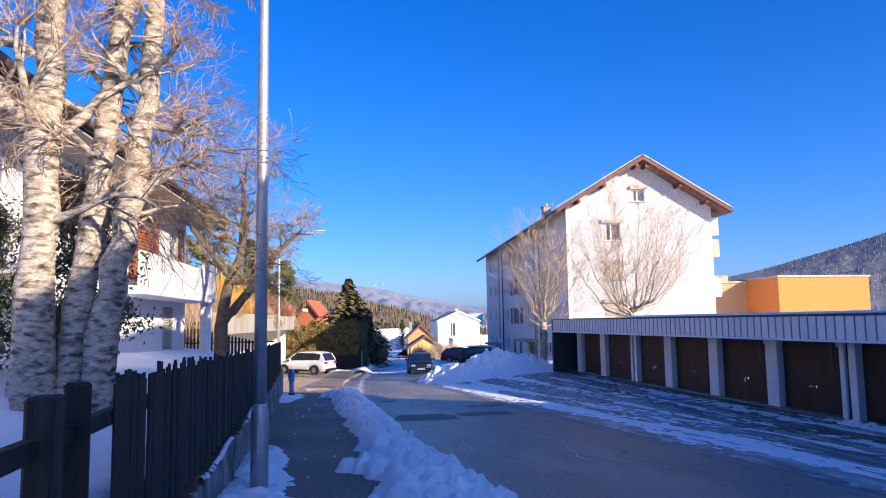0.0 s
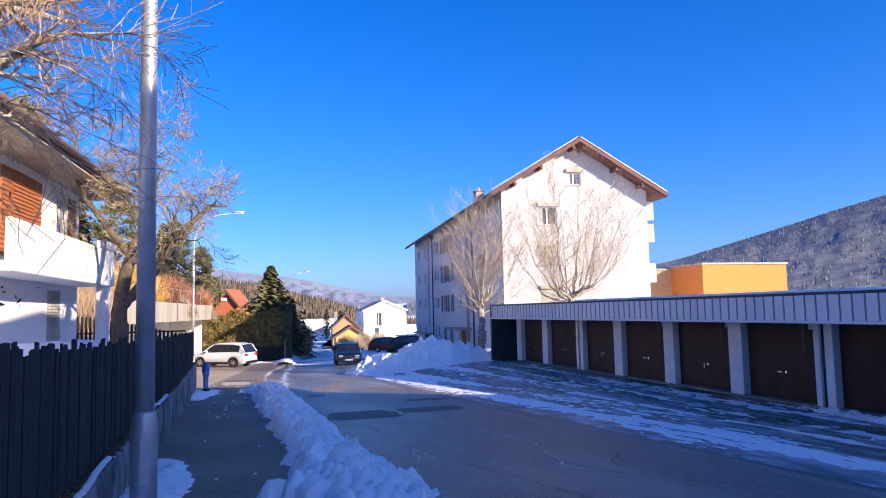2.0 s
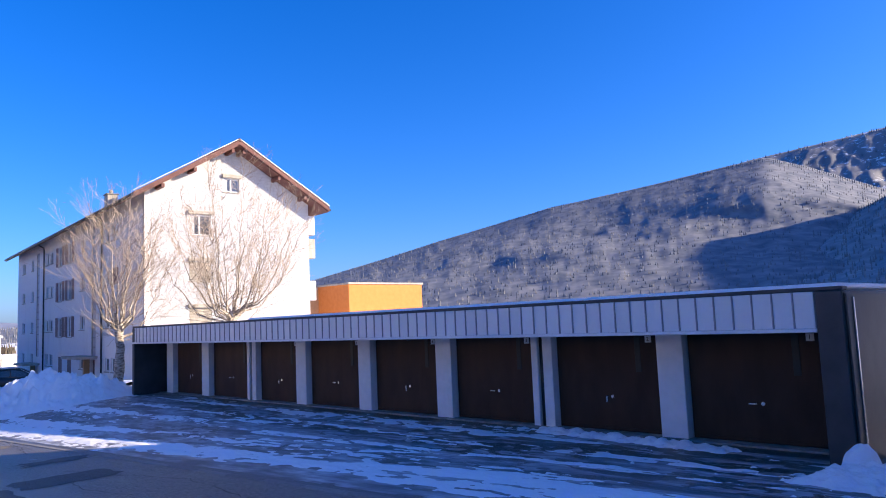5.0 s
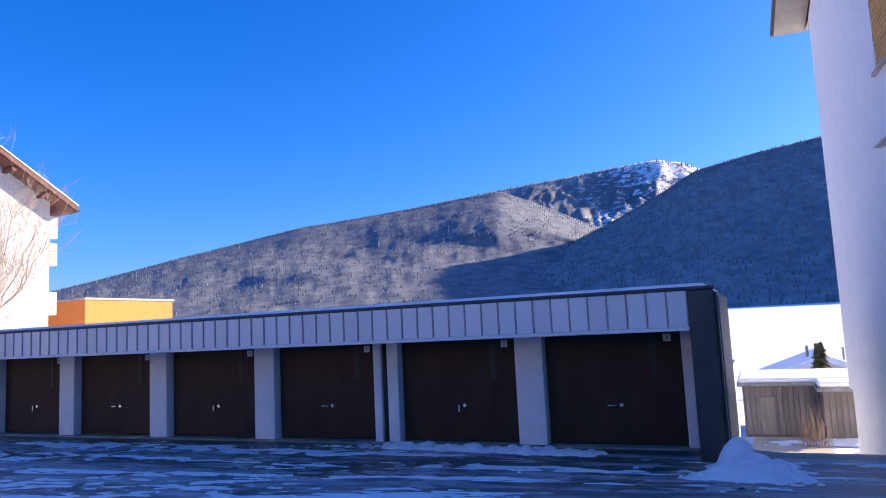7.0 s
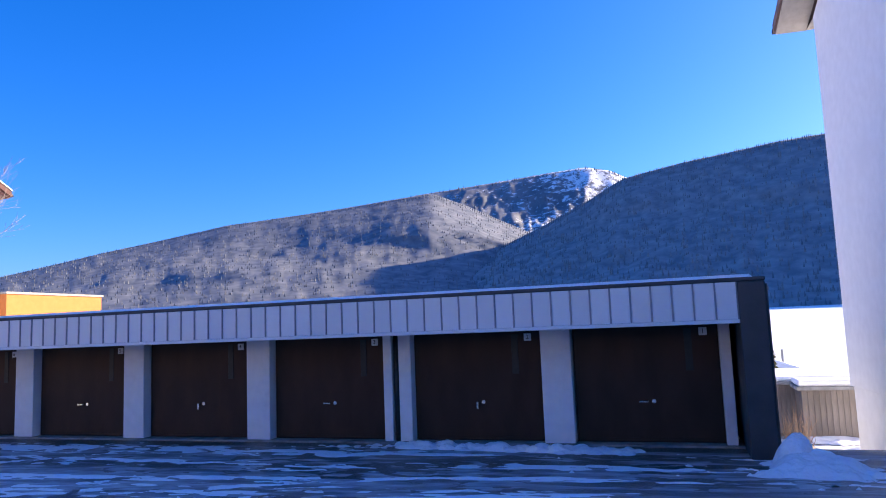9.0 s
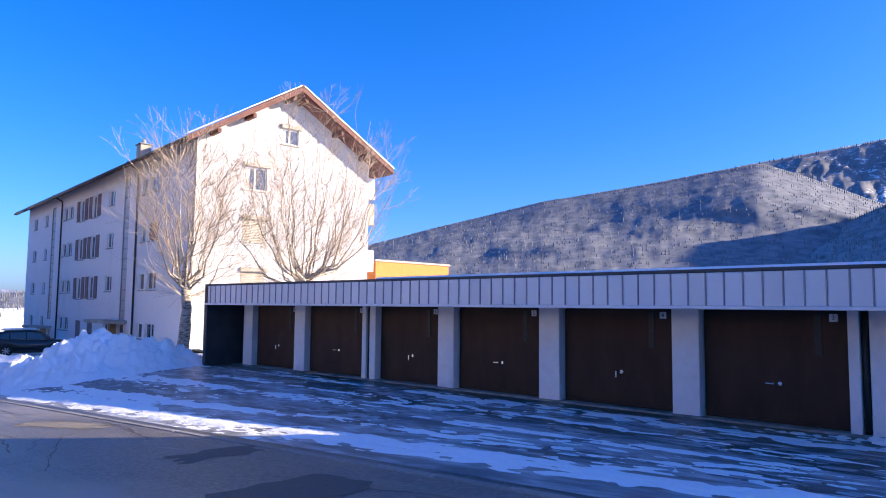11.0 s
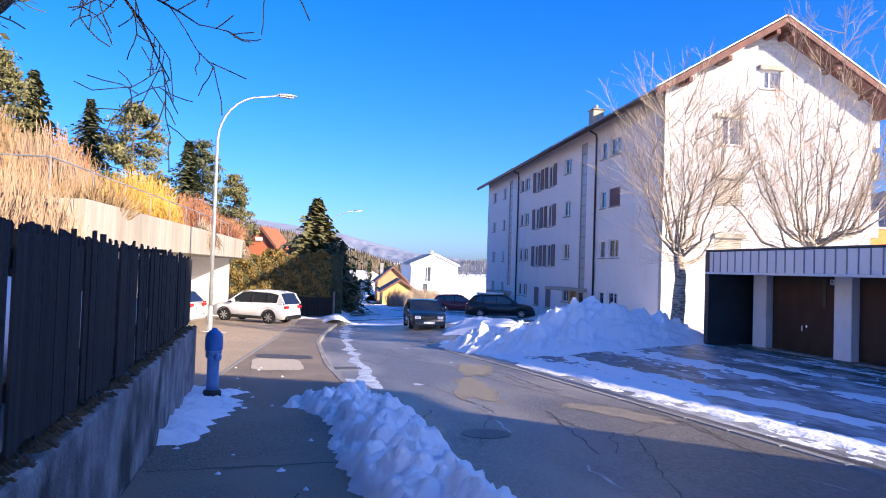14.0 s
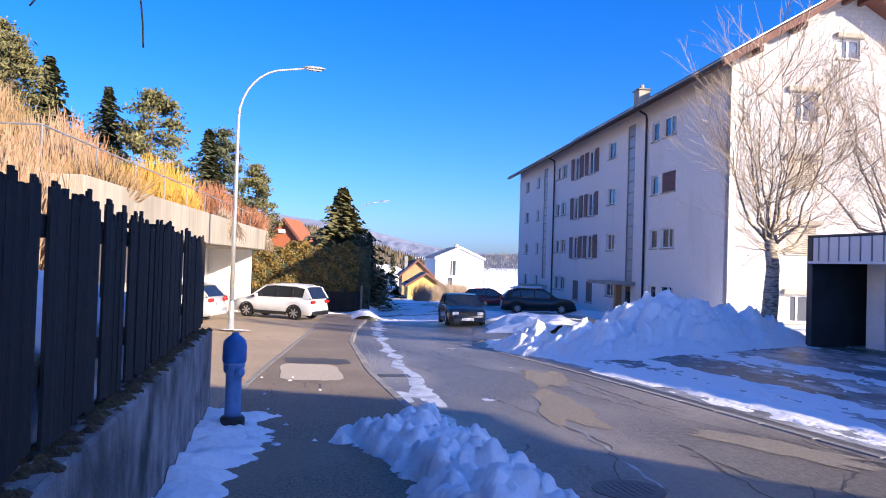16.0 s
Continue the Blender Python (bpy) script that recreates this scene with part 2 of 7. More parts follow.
M_IRON = mat("cast_iron", (0.10, 0.10, 0.10), (0.16, 0.155, 0.15), 20, 0.5, 0.4, 80, metal=0.4)
M_SOIL = mat("winter_grass", (0.13, 0.10, 0.05), (0.22, 0.16, 0.08), 3, 0.95, 0.5, 20, c3=(0.75, 0.76, 0.79), stain=0.42, sscale=0.35)


def paint(name, c):
    m = mat(name, c, c, 3, 0.35, 0)
    m.node_tree.nodes["Principled BSDF"].inputs["Coat Weight"].default_value = 0.6
    return m


M_CARWHITE = paint("car_white", (0.78, 0.79, 0.80))
M_CARBLUE = paint("car_dark_blue", (0.012, 0.020, 0.035))
M_CARBLACK = paint("car_black", (0.012, 0.011, 0.011))
M_CARSILVER = paint("car_silver", (0.42, 0.44, 0.47))
M_CARRED = paint("car_red", (0.28, 0.02, 0.02))


def forest_mat(name, dark, brown, snow, size, cover):
    """Far wooded slope: trees of two colours with snow between them."""
    m = mat(name, dark, brown, size * 0.12, 0.95, 0)
    n, l = m.node_tree.nodes, m.node_tree.links
    p = n["Principled BSDF"]
    base = p.inputs["Base Color"].links[0].from_socket
    tc = n.new("ShaderNodeTexCoord")
    fine = n.new("ShaderNodeTexNoise")
    fine.inputs["Scale"].default_value, fine.inputs["Detail"].default_value, fine.inputs["Roughness"].default_value = size, 5, 0.75
    big = n.new("ShaderNodeTexNoise")
    big.inputs["Scale"].default_value, big.inputs["Detail"].default_value = size * 0.045, 4
    for q in (fine, big):
        l.new(tc.outputs["Object"], q.inputs["Vector"])
    s = n.new("ShaderNodeMath")
    s.operation = "MULTIPLY_ADD"
    s.inputs[1].default_value = 0.9
    l.new(big.outputs["Fac"], s.inputs[0])
    l.new(fine.outputs["Fac"], s.inputs[2])
    r = n.new("ShaderNodeValToRGB")
    r.color_ramp.elements[0].position, r.color_ramp.elements[1].position = cover, cover + 0.16
    l.new(s.outputs[0], r.inputs["Fac"])
    x = n.new("ShaderNodeMix")
    x.data_type = "RGBA"
    x.inputs["B"].default_value = (*snow, 1)
    l.new(r.outputs["Color"], x.inputs["Factor"])
    l.new(base, x.inputs["A"])
    l.new(x.outputs["Result"], p.inputs["Base Color"])
    return m


# The four far slopes carry aerial haze as a grey-blue cast in their colour.
M_MTA = forest_mat("hazed_wooded_slope", (0.10, 0.118, 0.145), (0.24, 0.24, 0.25), (0.68, 0.69, 0.72), 0.32, 1.02)
M_MTB = forest_mat("hazed_spur_forest", (0.16, 0.172, 0.19), (0.32, 0.312, 0.31), (0.74, 0.75, 0.77), 0.36, 1.0)
M_MTC = forest_mat("hazed_summit_slope", (0.13, 0.145, 0.165), (0.25, 0.24, 0.24), (0.84, 0.84, 0.85), 0.035, 0.92)
M_MTD = forest_mat("hazed_distant_ridge", (0.20, 0.235, 0.31), (0.29, 0.31, 0.37), (0.70, 0.72, 0.76), 0.03, 1.0)
M_MTE = forest_mat("near_wood", (0.13, 0.115, 0.085), (0.28, 0.215, 0.15), (0.6, 0.6, 0.6), 0.5, 1.0)


# ---- mesh helpers ----
class MB:
    """Collects vertices and faces for one mesh."""

    def __init__(self):
        self.v, self.f = [], []

    def add(self, vs, fs):
        o = len(self.v)
        self.v.extend(vs)
        self.f.extend([tuple(i + o for i in q) for q in fs])
        return self

    def box(self, x0, y0, z0, x1, y1, z1, m=None):
        x0, x1 = min(x0, x1), max(x0, x1)
        y0, y1 = min(y0, y1), max(y0, y1)
        z0, z1 = min(z0, z1), max(z0, z1)
        vs = [(x, y, z) for z in (z0, z1) for y in (y0, y1) for x in (x0, x1)]
        if m:
            vs = [tuple(m @ Vector(p)) for p in vs]
        return self.add(vs, [(0, 2, 3, 1), (4, 5, 7, 6), (0, 1, 5, 4), (2, 6, 7, 3), (0, 4, 6, 2), (1, 3, 7, 5)])

    def cbox(self, x0, y0, z0, x1, y1, z1, c=0.01, m=None):
        """A box with chamfered edges."""
        x0, x1 = min(x0, x1), max(x0, x1)
        y0, y1 = min(y0, y1), max(y0, y1)
        z0, z1 = min(z0, z1), max(z0, z1)
        c = min(c, 0.45 * min(x1 - x0, y1 - y0, z1 - z0))
        vs, ix = [], {}
        for a in (0, 1):
            for b in (0, 1):
                for d in (0, 1):
                    X, Y, Z = (x0, x1)[a], (y0, y1)[b], (z0, z1)[d]
                    ex, ey, ez = (c, -c)[a], (c, -c)[b], (c, -c)[d]
                    for k, p in enumerate(((X, Y + ey, Z + ez), (X + ex, Y, Z + ez), (X + ex, Y + ey, Z))):
                        ix[a, b, d, k] = len(vs)
                        vs.append(p)
        g = lambda *q: ix[q]
        fs = []
        for a in (0, 1):
            q = [g(a, 0, 0, 0), g(a, 1, 0, 0), g(a, 1, 1, 0), g(a, 0, 1, 0)]
            fs.append(tuple(q if a else q[::-1]))
            q = [g(0, a, 0, 1), g(1, a, 0, 1), g(1, a, 1, 1), g(0, a, 1, 1)]
            fs.append(tuple(q[::-1] if a else q))
            q = [g(0, 0, a, 2), g(1, 0, a, 2), g(1, 1, a, 2), g(0, 1, a, 2)]
            fs.append(tuple(q if a else q[::-1]))
            for b in (0, 1):
                fs.append((g(a, b, 0, 0), g(a, b, 0, 1), g(a, b, 1, 1), g(a, b, 1, 0)))
                fs.append((g(a, 0, b, 0), g(a, 0, b, 2), g(a, 1, b, 2), g(a, 1, b, 0)))
                fs.append((g(0, a, b, 1), g(0, a, b, 2), g(1, a, b, 2), g(1, a, b, 1)))
                for d in (0, 1):
                    fs.append((g(a, b, d, 0), g(a, b, d, 1), g(a, b, d, 2)))
        if m:
            vs = [tuple(m @ Vector(p)) for p in vs]
        return self.add(vs, fs)

    def prism(self, poly, axis, a, b, m=None):
        """A polygon of 2D points swept along an axis from a to b; the other two axes follow in order."""
        n = len(poly)
        put = {"x": lambda p, s: (s, p[0], p[1]), "y": lambda p, s: (p[0], s, p[1]), "z": lambda p, s: (p[0], p[1], s)}[axis]
        vs = [put(p, a) for p in poly] + [put(p, b) for p in poly]
        if m:
            vs = [tuple(m @ Vector(p)) for p in vs]
        return self.add(vs, [tuple(range(n)), tuple(range(2 * n - 1, n - 1, -1))] + [(i, i + n, (i + 1) % n + n, (i + 1) % n) for i in range(n)])

    def tube(self, pts, rads, n=6, cap=True):
        """A tapered tube along points."""
        pts = [Vector(p) for p in pts]
        vs, fs = [], []
        ref = Vector((0.31, 0.17, 0.93)).normalized()
        for i, p in enumerate(pts):
            d = (pts[min(i + 1, len(pts) - 1)] - pts[max(i - 1, 0)]).normalized()
            if abs(d.dot(ref)) > 0.97:
                ref = Vector((0.9, 0.3, 0.1)).normalized()
            s = d.cross(ref).normalized()
            t = d.cross(s)
            for k in range(n):
                a = 2 * math.pi * k / n
                vs.append(tuple(p + (s * math.cos(a) + t * math.sin(a)) * rads[i]))
        for i in range(len(pts) - 1):
            for k in range(n):
                fs.append((i * n + k, i * n + (k + 1) % n, (i + 1) * n + (k + 1) % n, (i + 1) * n + k))
        if cap:
            fs.append(tuple(range(n - 1, -1, -1)))
            fs.append(tuple(range((len(pts) - 1) * n, len(pts) * n)))
        return self.add(vs, fs)

    def lathe(self, prof, n=20, x=0, y=0):
        """A turned body from (radius, z) pairs."""
        return self.tube([(x, y, z) for _, z in prof], [max(r, 0.001) for r, _ in prof], n)

    def mesh(self, name, smooth=False):
        me = bpy.data.meshes.new(name)
        me.from_pydata(self.v, [], self.f)
        bm = bmesh.new()
        bm.from_mesh(me)
        if len(bm.faces) < 60000:
            bmesh.ops.recalc_face_normals(bm, faces=bm.faces)
        bm.to_mesh(me)
        bm.free()
        if smooth:
            me.shade_smooth()
        return me


def thing(name, m, label, category, group=""):
    """An empty at the base of a thing, to which its parts belong."""
    ob = new(name)
    ob.empty_display_size = 0.1
    ob.matrix_world = m
    return tagged(ob, label, category, group)


def part(name, mb, material, parent, label="", smooth=False):
    me = mb if isinstance(mb, bpy.types.Mesh) else mb.mesh(name, smooth)
    if not me.materials:
        me.materials.append(material)
    ob = new(name, me)
    ob.parent = parent
    if label:
        ob["label"] = label
    return ob


def solo(name, mb, material, label, category="", group="", kind="", smooth=False):
    """A thing, or a piece of the setting, that is one mesh in world coordinates."""
    me = mb.mesh(name, smooth)
    me.materials.append(material)
    return tagged(new(name, me), label, category, group, kind)


def grid_mesh(name, X, Y, Z, keep=None, smooth=True):
    """A mesh from 2D arrays of coordinates; keep: which quads."""
    r, c = X.shape
    v = np.stack([X, Y, Z], -1).reshape(-1, 3)
    i = np.arange((r - 1) * (c - 1))
    a = (i // (c - 1)) * c + i % (c - 1)
    q = np.stack([a, a + 1, a + c + 1, a + c], -1)
    if keep is not None:
        q = q[keep.reshape(-1)]
        used = np.unique(q)
        lut = np.zeros(len(v), int)
        lut[used] = np.arange(len(used))
        v, q = v[used], lut[q]
    me = bpy.data.meshes.new(name)
    me.from_pydata(v.tolist(), [], q.tolist())
    if smooth:
        me.shade_smooth()
    return me


def hash2(i, j, s):
    n = (i * 374761393 + j * 668265263 + s * 974634541) & 0x7FFFFFFF
    n = ((n ^ (n >> 13)) * 1274126177) & 0x7FFFFFFF
    return ((n ^ (n >> 16)) & 0xFFFF) / 65535.0


def vnoise(x, y, s=0):
    x, y = np.asarray(x, float), np.asarray(y, float)
    i, j = np.floor(x).astype(np.int64), np.floor(y).astype(np.int64)
    u, w = x - i, y - j
    u, w = u * u * (3 - 2 * u), w * w * (3 - 2 * w)
    return (hash2(i, j, s) * (1 - u) + hash2(i + 1, j, s) * u) * (1 - w) + (hash2(i, j + 1, s) * (1 - u) + hash2(i + 1, j + 1, s) * u) * w


def fbm(x, y, s=0, o=4):
    return sum(vnoise(x * 2 ** k, y * 2 ** k, s + k) * 0.5 ** (k + 1) for k in range(o)) / (1 - 0.5 ** o)


def sstep(a, b, x):
    t = np.clip((x - a) / (b - a), 0, 1)
    return t * t * (3 - 2 * t)


# ---- the lie of the land ----
KY = [-80, 34, 42, 49, 56, 78, 110, 150]
KL = [1.55, 1.55, 1.95, 2.8, 4.0, 6.6, 12.5, 20]
KR = [6.2, 5.95, 5.7, 7.6, 9.4, 12.0, 18.0, 26]


def zr(y):
    """Height of the road."""
    y = np.asarray(y, float)
    return np.where(y < 45, 0.943 - 0.043 * np.maximum(y, -30), np.where(y < 110, -0.992 - 0.033 * (y - 45), -3.137 - 0.01 * (np.minimum(y, 200) - 110)))


def road_l(y):
    return np.interp(y, KY, KL)


def road_r(y):
    return np.interp(y, KY, KR)


def gz(x, y):
    """Height of the ground: road, yard of the garages, gardens, hill, valley."""
    x, y = np.asarray(x, float), np.asarray(y, float)
    r = zr(y)
    yard = sstep(5.6, 12.3, x)
    level = np.interp(y, [-60, 40, 55, 80, 110], [0, 0, -0.9, -1.9, -3.0])
    z = r * (1 - yard) + level * yard
    far = np.hypot(x, y)
    # east: down to the valley floor, then up to the foot of the mountains
    low = np.interp(x, [13.3, 18.5, 25, 60], [0, -1.3, -1.75, -3.0])
    z = z + low * np.maximum(sstep(9.9, 9.5, y), sstep(20.0, 21.0, x)) * sstep(60, 38, y - 0.35 * x)
    z = z + 15 * sstep(110, 950, x) ** 1.3
    z = z - 8 * sstep(150, 700, y) * sstep(400, 100, np.abs(x - 60))
    z = z + 25 * sstep(500, 2500, y)
    # west: gardens, then the hill
    garden = np.interp(y, [-40, 0, 28.9, 29.3], [1.6, 1.5, 1.0, 0.0])
    w = sstep(-1.15, -1.35, x) * (y < 29.3)
    g2 = np.interp(x, [-9, -4, -1.3], [0.9, 0.62, 0.0])
    z = np.where(w > 0, z * (1 - w) + (garden + g2) * w, z)
    up = np.interp(-x, [8, 11, 40, 90, 300, 900], [0, 1.0, 15, 34, 70, 110]) * sstep(18, 34, y) * sstep(170, 70, y - 0.2 * x)
    z = np.where(x < -8, z + up, z)
    return z


def ground_axis(lo, hi, near0, near1, step, grow):
    a = list(np.arange(near0, near1 + 1e-6, step))
    s = step
    while a[-1] < hi:
        s *= grow
        a.append(a[-1] + s)
    s = step
    while a[0] > lo:
        s *= grow
        a.insert(0, a[0] - s)
    return np.array(a)


gx = ground_axis(-4600, 4600, -14, 30, 0.5, 1.13)
gy = ground_axis(-4600, 4600, -12, 80, 0.6, 1.13)
GX, GY = np.meshgrid(gx, gy)
GZ = gz(GX, GY)
covered = (GX > -1.1) & (GX < 14) & (GY < 130)
GZ = np.where(covered, GZ - 0.12, GZ) + np.where((GX < -1.6), 0.09 * (fbm(GX * 0.7, GY * 0.7, 3) - 0.5), 0)
me = grid_mesh("ground", GX, GY, GZ)
me.materials.append(M_SNOW)
tagged(new("ground", me), "snow-covered ground of gardens and valley", "ground", kind="structure")


def strip(name, y0, y1, step, left, right, n, material, label, dz=0.0, thick=0.25, bend=None):
    """A paved sheet between two edges given as functions of y."""
    ys = np.arange(y0, y1 + step * 0.5, step)
    t = np.linspace(0, 1, n)
    Y = np.repeat(ys[:, None], n, 1)
    L, R = left(ys)[:, None], right(ys)[:, None]
    X = L + (R - L) * t[None, :]
    Z = (bend or gz)(X, Y) + dz
    X = np.hstack([X[:, :1], X, X[:, -1:]])
    Y = np.hstack([Y[:, :1], Y, Y[:, -1:]])
    Z = np.hstack([Z[:, :1] - thick, Z, Z[:, -1:] - thick])
    X = np.vstack([X[:1], X, X[-1:]])
    Y = np.vstack([Y[:1], Y, Y[-1:]])
    Z = np.vstack([Z[:1] - thick, Z, Z[-1:] - thick])
    me = grid_mesh(name, X, Y, Z, smooth=False)
    me.materials.append(material)
    return tagged(new(name, me), label, name.split("_")[0], kind="structure")


def walk_z(x, y):
    """Height of the pavement and the forecourt."""
    x, y = np.asarray(x, float), np.asarray(y, float)
    return zr(y) + 0.12 + 0.035 * np.clip(1.0 - x, 0, 8) * sstep(28, 36, y)


def pave_l(y):
    return np.interp(y, [-60, 28.2, 28.6, 31, 60, 80], [-1.02, -1.02, -0.95, -0.75, 2.2, 4.3])


strip("road", -60, 148, 1.0, lambda y: road_l(y) + 0.0, road_r, 9, M_ROAD, "worn grey asphalt road with cracks and patches")
strip("yard", -12, 43, 0.7, lambda y: road_r(y) + 0.16, lambda y: np.full_like(y, 14.2), 14, M_YARD, "dark wet asphalt yard before the garages")
strip("parking", 43.7, 90, 1.0, lambda y: road_r(y) + 0.02, lambda y: 16.6 + 0.1 * (y - 45), 8, M_ROAD, "snowy asphalt parking before the apartment house")
# Pavement takes the shade-toned asphalt, the forecourt the sunlit one.
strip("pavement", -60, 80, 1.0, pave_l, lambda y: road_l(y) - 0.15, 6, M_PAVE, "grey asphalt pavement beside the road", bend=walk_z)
strip("forecourt", 28.7, 62, 1.0, lambda y: np.full_like(y, -9.0), lambda y: pave_l(y) - 0.1, 10, M_FORE, "asphalt forecourt where cars park", bend=walk_z)


# ---- garages ----
def rz(m, deg):
    return m @ Matrix.Rotation(radians(deg), 4, "Z")


GY0, GY1 = 9.75, 35.0
FX, PX = 12.15, 13.2
row = thing("garage_row", pose(0, 0, 0), "flat-roofed row of garages with white metal fascia and brown doors", "garage")
part("roof", MB().cbox(FX + 0.05, GY0 + 0.02, 2.42, 16.3, GY1 - 0.02, 2.60, 0.02), M_DKMETAL, row, "dark flat roof slab")
part("roof_edge", MB().cbox(FX - 0.02, GY0 - 0.03, 2.605, FX + 0.25, GY1 + 0.03, 2.665, 0.012), M_DKMETAL, row, "dark metal roof edging")
# The overhang's shade is in the near-black colour of its underside.
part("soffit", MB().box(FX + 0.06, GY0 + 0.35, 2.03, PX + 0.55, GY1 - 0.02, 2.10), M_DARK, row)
part("fascia_rail", MB().cbox(FX - 0.05, GY0 + 0.36, 1.985, FX + 0.06, GY1 - 0.03, 2.045, 0.01), M_PILLAR, row, "pale lower rail with frost")
part("back_wall", MB().box(15.95, GY0, -0.3, 16.2, GY1, 2.42), M_CONC, row)
part("end_wall", MB().cbox(FX - 0.03, GY1 - 0.17, -0.3, 15.95, GY1 + 0.02, 2.6, 0.015), M_DKMETAL, row, "dark end wall")
part("wing_wall", MB().cbox(FX - 0.03, GY0 - 0.02, -0.3, 15.95, GY0 + 0.36, 2.6, 0.015), M_DKMETAL, row, "dark clad wing wall")
part("side_cladding", MB().cbox(FX + 0.05, GY0 - 0.06, -0.2, 16.2, GY0 - 0.024, 2.56, 0.01), M_DKMETAL, row, "dark smooth metal side cladding")
part("corner_trim", MB().cbox(FX + 0.3, GY0 - 0.085, -0.2, FX + 0.36, GY0 - 0.062, 2.5, 0.006), M_SILVER, row, "pale metal corner trim")
# standing seam panels of the fascia
fy, k = GY0 + 0.37, 0
w = (GY1 - 0.04 - fy) / 80
panel = MB().cbox(-0.012, 0.012, 0, 0.012, w - 0.012, 0.555, 0.006).mesh("fascia_panel")
panel.materials.append(M_FASCIA)
seam = MB().cbox(-0.035, -0.011, 0, 0.012, 0.011, 0.555, 0.004).mesh("seam")
seam.materials.append(M_SEAM)
part("fascia_backing", MB().box(FX + 0.02, GY0 + 0.36, 2.03, FX + 0.05, GY1 - 0.03, 2.60), M_SEAM, row)
for i in range(80):
    o = part("fascia_panel", panel, M_FASCIA, row)
    o.location = (FX, fy + i * w, 2.047)
    if i:
        o = part("seam", seam, M_SEAM, row)
        o.location = (FX, fy + i * w, 2.047)
cent = [10.285, 13.06, 16.05, 19.05, 22.11, 25.155, 28.02, 31.2, 34.08]
for i, yp in enumerate(cent):
    if i in (2, 6):
        part("pillar", MB().cbox(PX, yp - 0.28, -0.25, PX + 0.55, yp - 0.03, 2.03, 0.012), M_PILLAR, row, "white painted pillar")
        part("pillar_strip", MB().cbox(PX, yp + 0.11, -0.25, PX + 0.55, yp + 0.28, 2.03, 0.012), M_PILLAR, row)
        mb = MB().tube([(PX + 0.08, yp + 0.04, 0.0), (PX + 0.08, yp + 0.04, 2.03)], [0.05, 0.05], 10)
        part("downpipe", mb, M_BLACK, row, "dark downpipe between pillars", smooth=True)
    else:
        hw = 0.085 if i == 0 else 0.265
        part("pillar", MB().cbox(PX, yp - hw, -0.25, PX + 0.55, yp + hw, 2.03, 0.012), M_PILLAR, row, "white painted pillar")
part("threshold", MB().cbox(PX - 0.1, GY0 + 0.36, -0.25, PX + 0.7, GY1 - 0.2, 0.035, 0.01), M_CONC, row, "concrete door threshold")
numbers = ["1", "2", "3", "4", "5", "6", "7", "8"]
for i in range(8):
    a = cent[i] + (0.09 if i == 0 else 0.285)
    b = cent[i + 1] - 0.285
    d = part("garage_door", MB().cbox(PX + 0.200, a, 0.04, PX + 0.250, b, 2.03, 0.008), M_DOOR, row, "dark brown tilting garage door")
    c = (a + b) / 2
    part("lower_rail", MB().cbox(PX + 0.185, a + 0.02, 0.05, PX + 0.200, b - 0.02, 0.11, 0.004), M_DOOR, d)
    hb = MB().cbox(PX + 0.140, c - 0.02, 0.70, PX + 0.200, c + 0.02, 0.74, 0.008).cbox(PX + 0.130, c - 0.02 + 0.0, 0.70 - (0.10 if i % 2 else 0.0), PX + 0.160, c + (0.02 if i % 2 else 0.13), 0.735, 0.008)
    part("handle", hb, M_CHROME, d, "chrome door handle")
    part("lock_plate", MB().tube([(PX + 0.175, c - 0.11, 0.72), (PX + 0.200, c - 0.11, 0.72)], [0.035, 0.035], 12), M_CHROME, d)
    part("spring_cover", MB().cbox(PX + 0.185, a + 0.42, 1.22, PX + 0.200, a + 0.54, 1.92, 0.004), M_BLACK, d, "black vent strip")
    sg = part("number_sign", MB().cbox(PX + 0.175, a + 0.17, 1.80, PX + 0.200, a + 0.30, 1.93, 0.004), M_WHITE, d, "white number plate")
    cu = bpy.data.curves.new("numeral", "FONT")
    cu.body, cu.size, cu.extrude, cu.align_x, cu.align_y = numbers[i], 0.11, 0.002, "CENTER", "CENTER"
    tm = bpy.data.meshes.new_from_object(new("tmp_numeral", cu))
    bpy.data.objects.remove(bpy.data.objects["tmp_numeral"])
    tm.materials.append(M_BLACK)
    no = part("numeral", tm, M_BLACK, sg)
    no.matrix_local = pose(PX + 0.171, a + 0.235, 1.865, 90, 0, -90)
part("inner_wall", MB().box(PX + 2.2, 34.15, -0.2, PX + 2.3, 34.83, 2.1), M_DARK, row)
part("partition", MB().box(PX + 0.55, 34.35, -0.2, 15.95, 34.4, 2.1), M_DARK, row)
solo("roof_snow", MB().cbox(FX + 0.32, GY0 + 0.1, 2.60, 16.1, 27.0, 2.73, 0.05), M_SNOW, "flat layer of snow on the garage roof", "snow")


# ---- windows of the houses ----
def louvre(x0, x1, z0, z1, y0, depth, n, m):
    """A louvred leaf: a zigzag of slats between x0 and x1."""
    st = (z1 - z0) / n
    poly = [(y0, z0)]
    for k in range(n):
        poly += [(y0 + depth, z0 + k * st + 0.1 * st), (y0 + depth * 0.45, z0 + (k + 0.85) * st)]
    poly += [(y0 + depth, z1), (y0, z1)]
    return MB().prism(poly, "x", x0, x1, m)


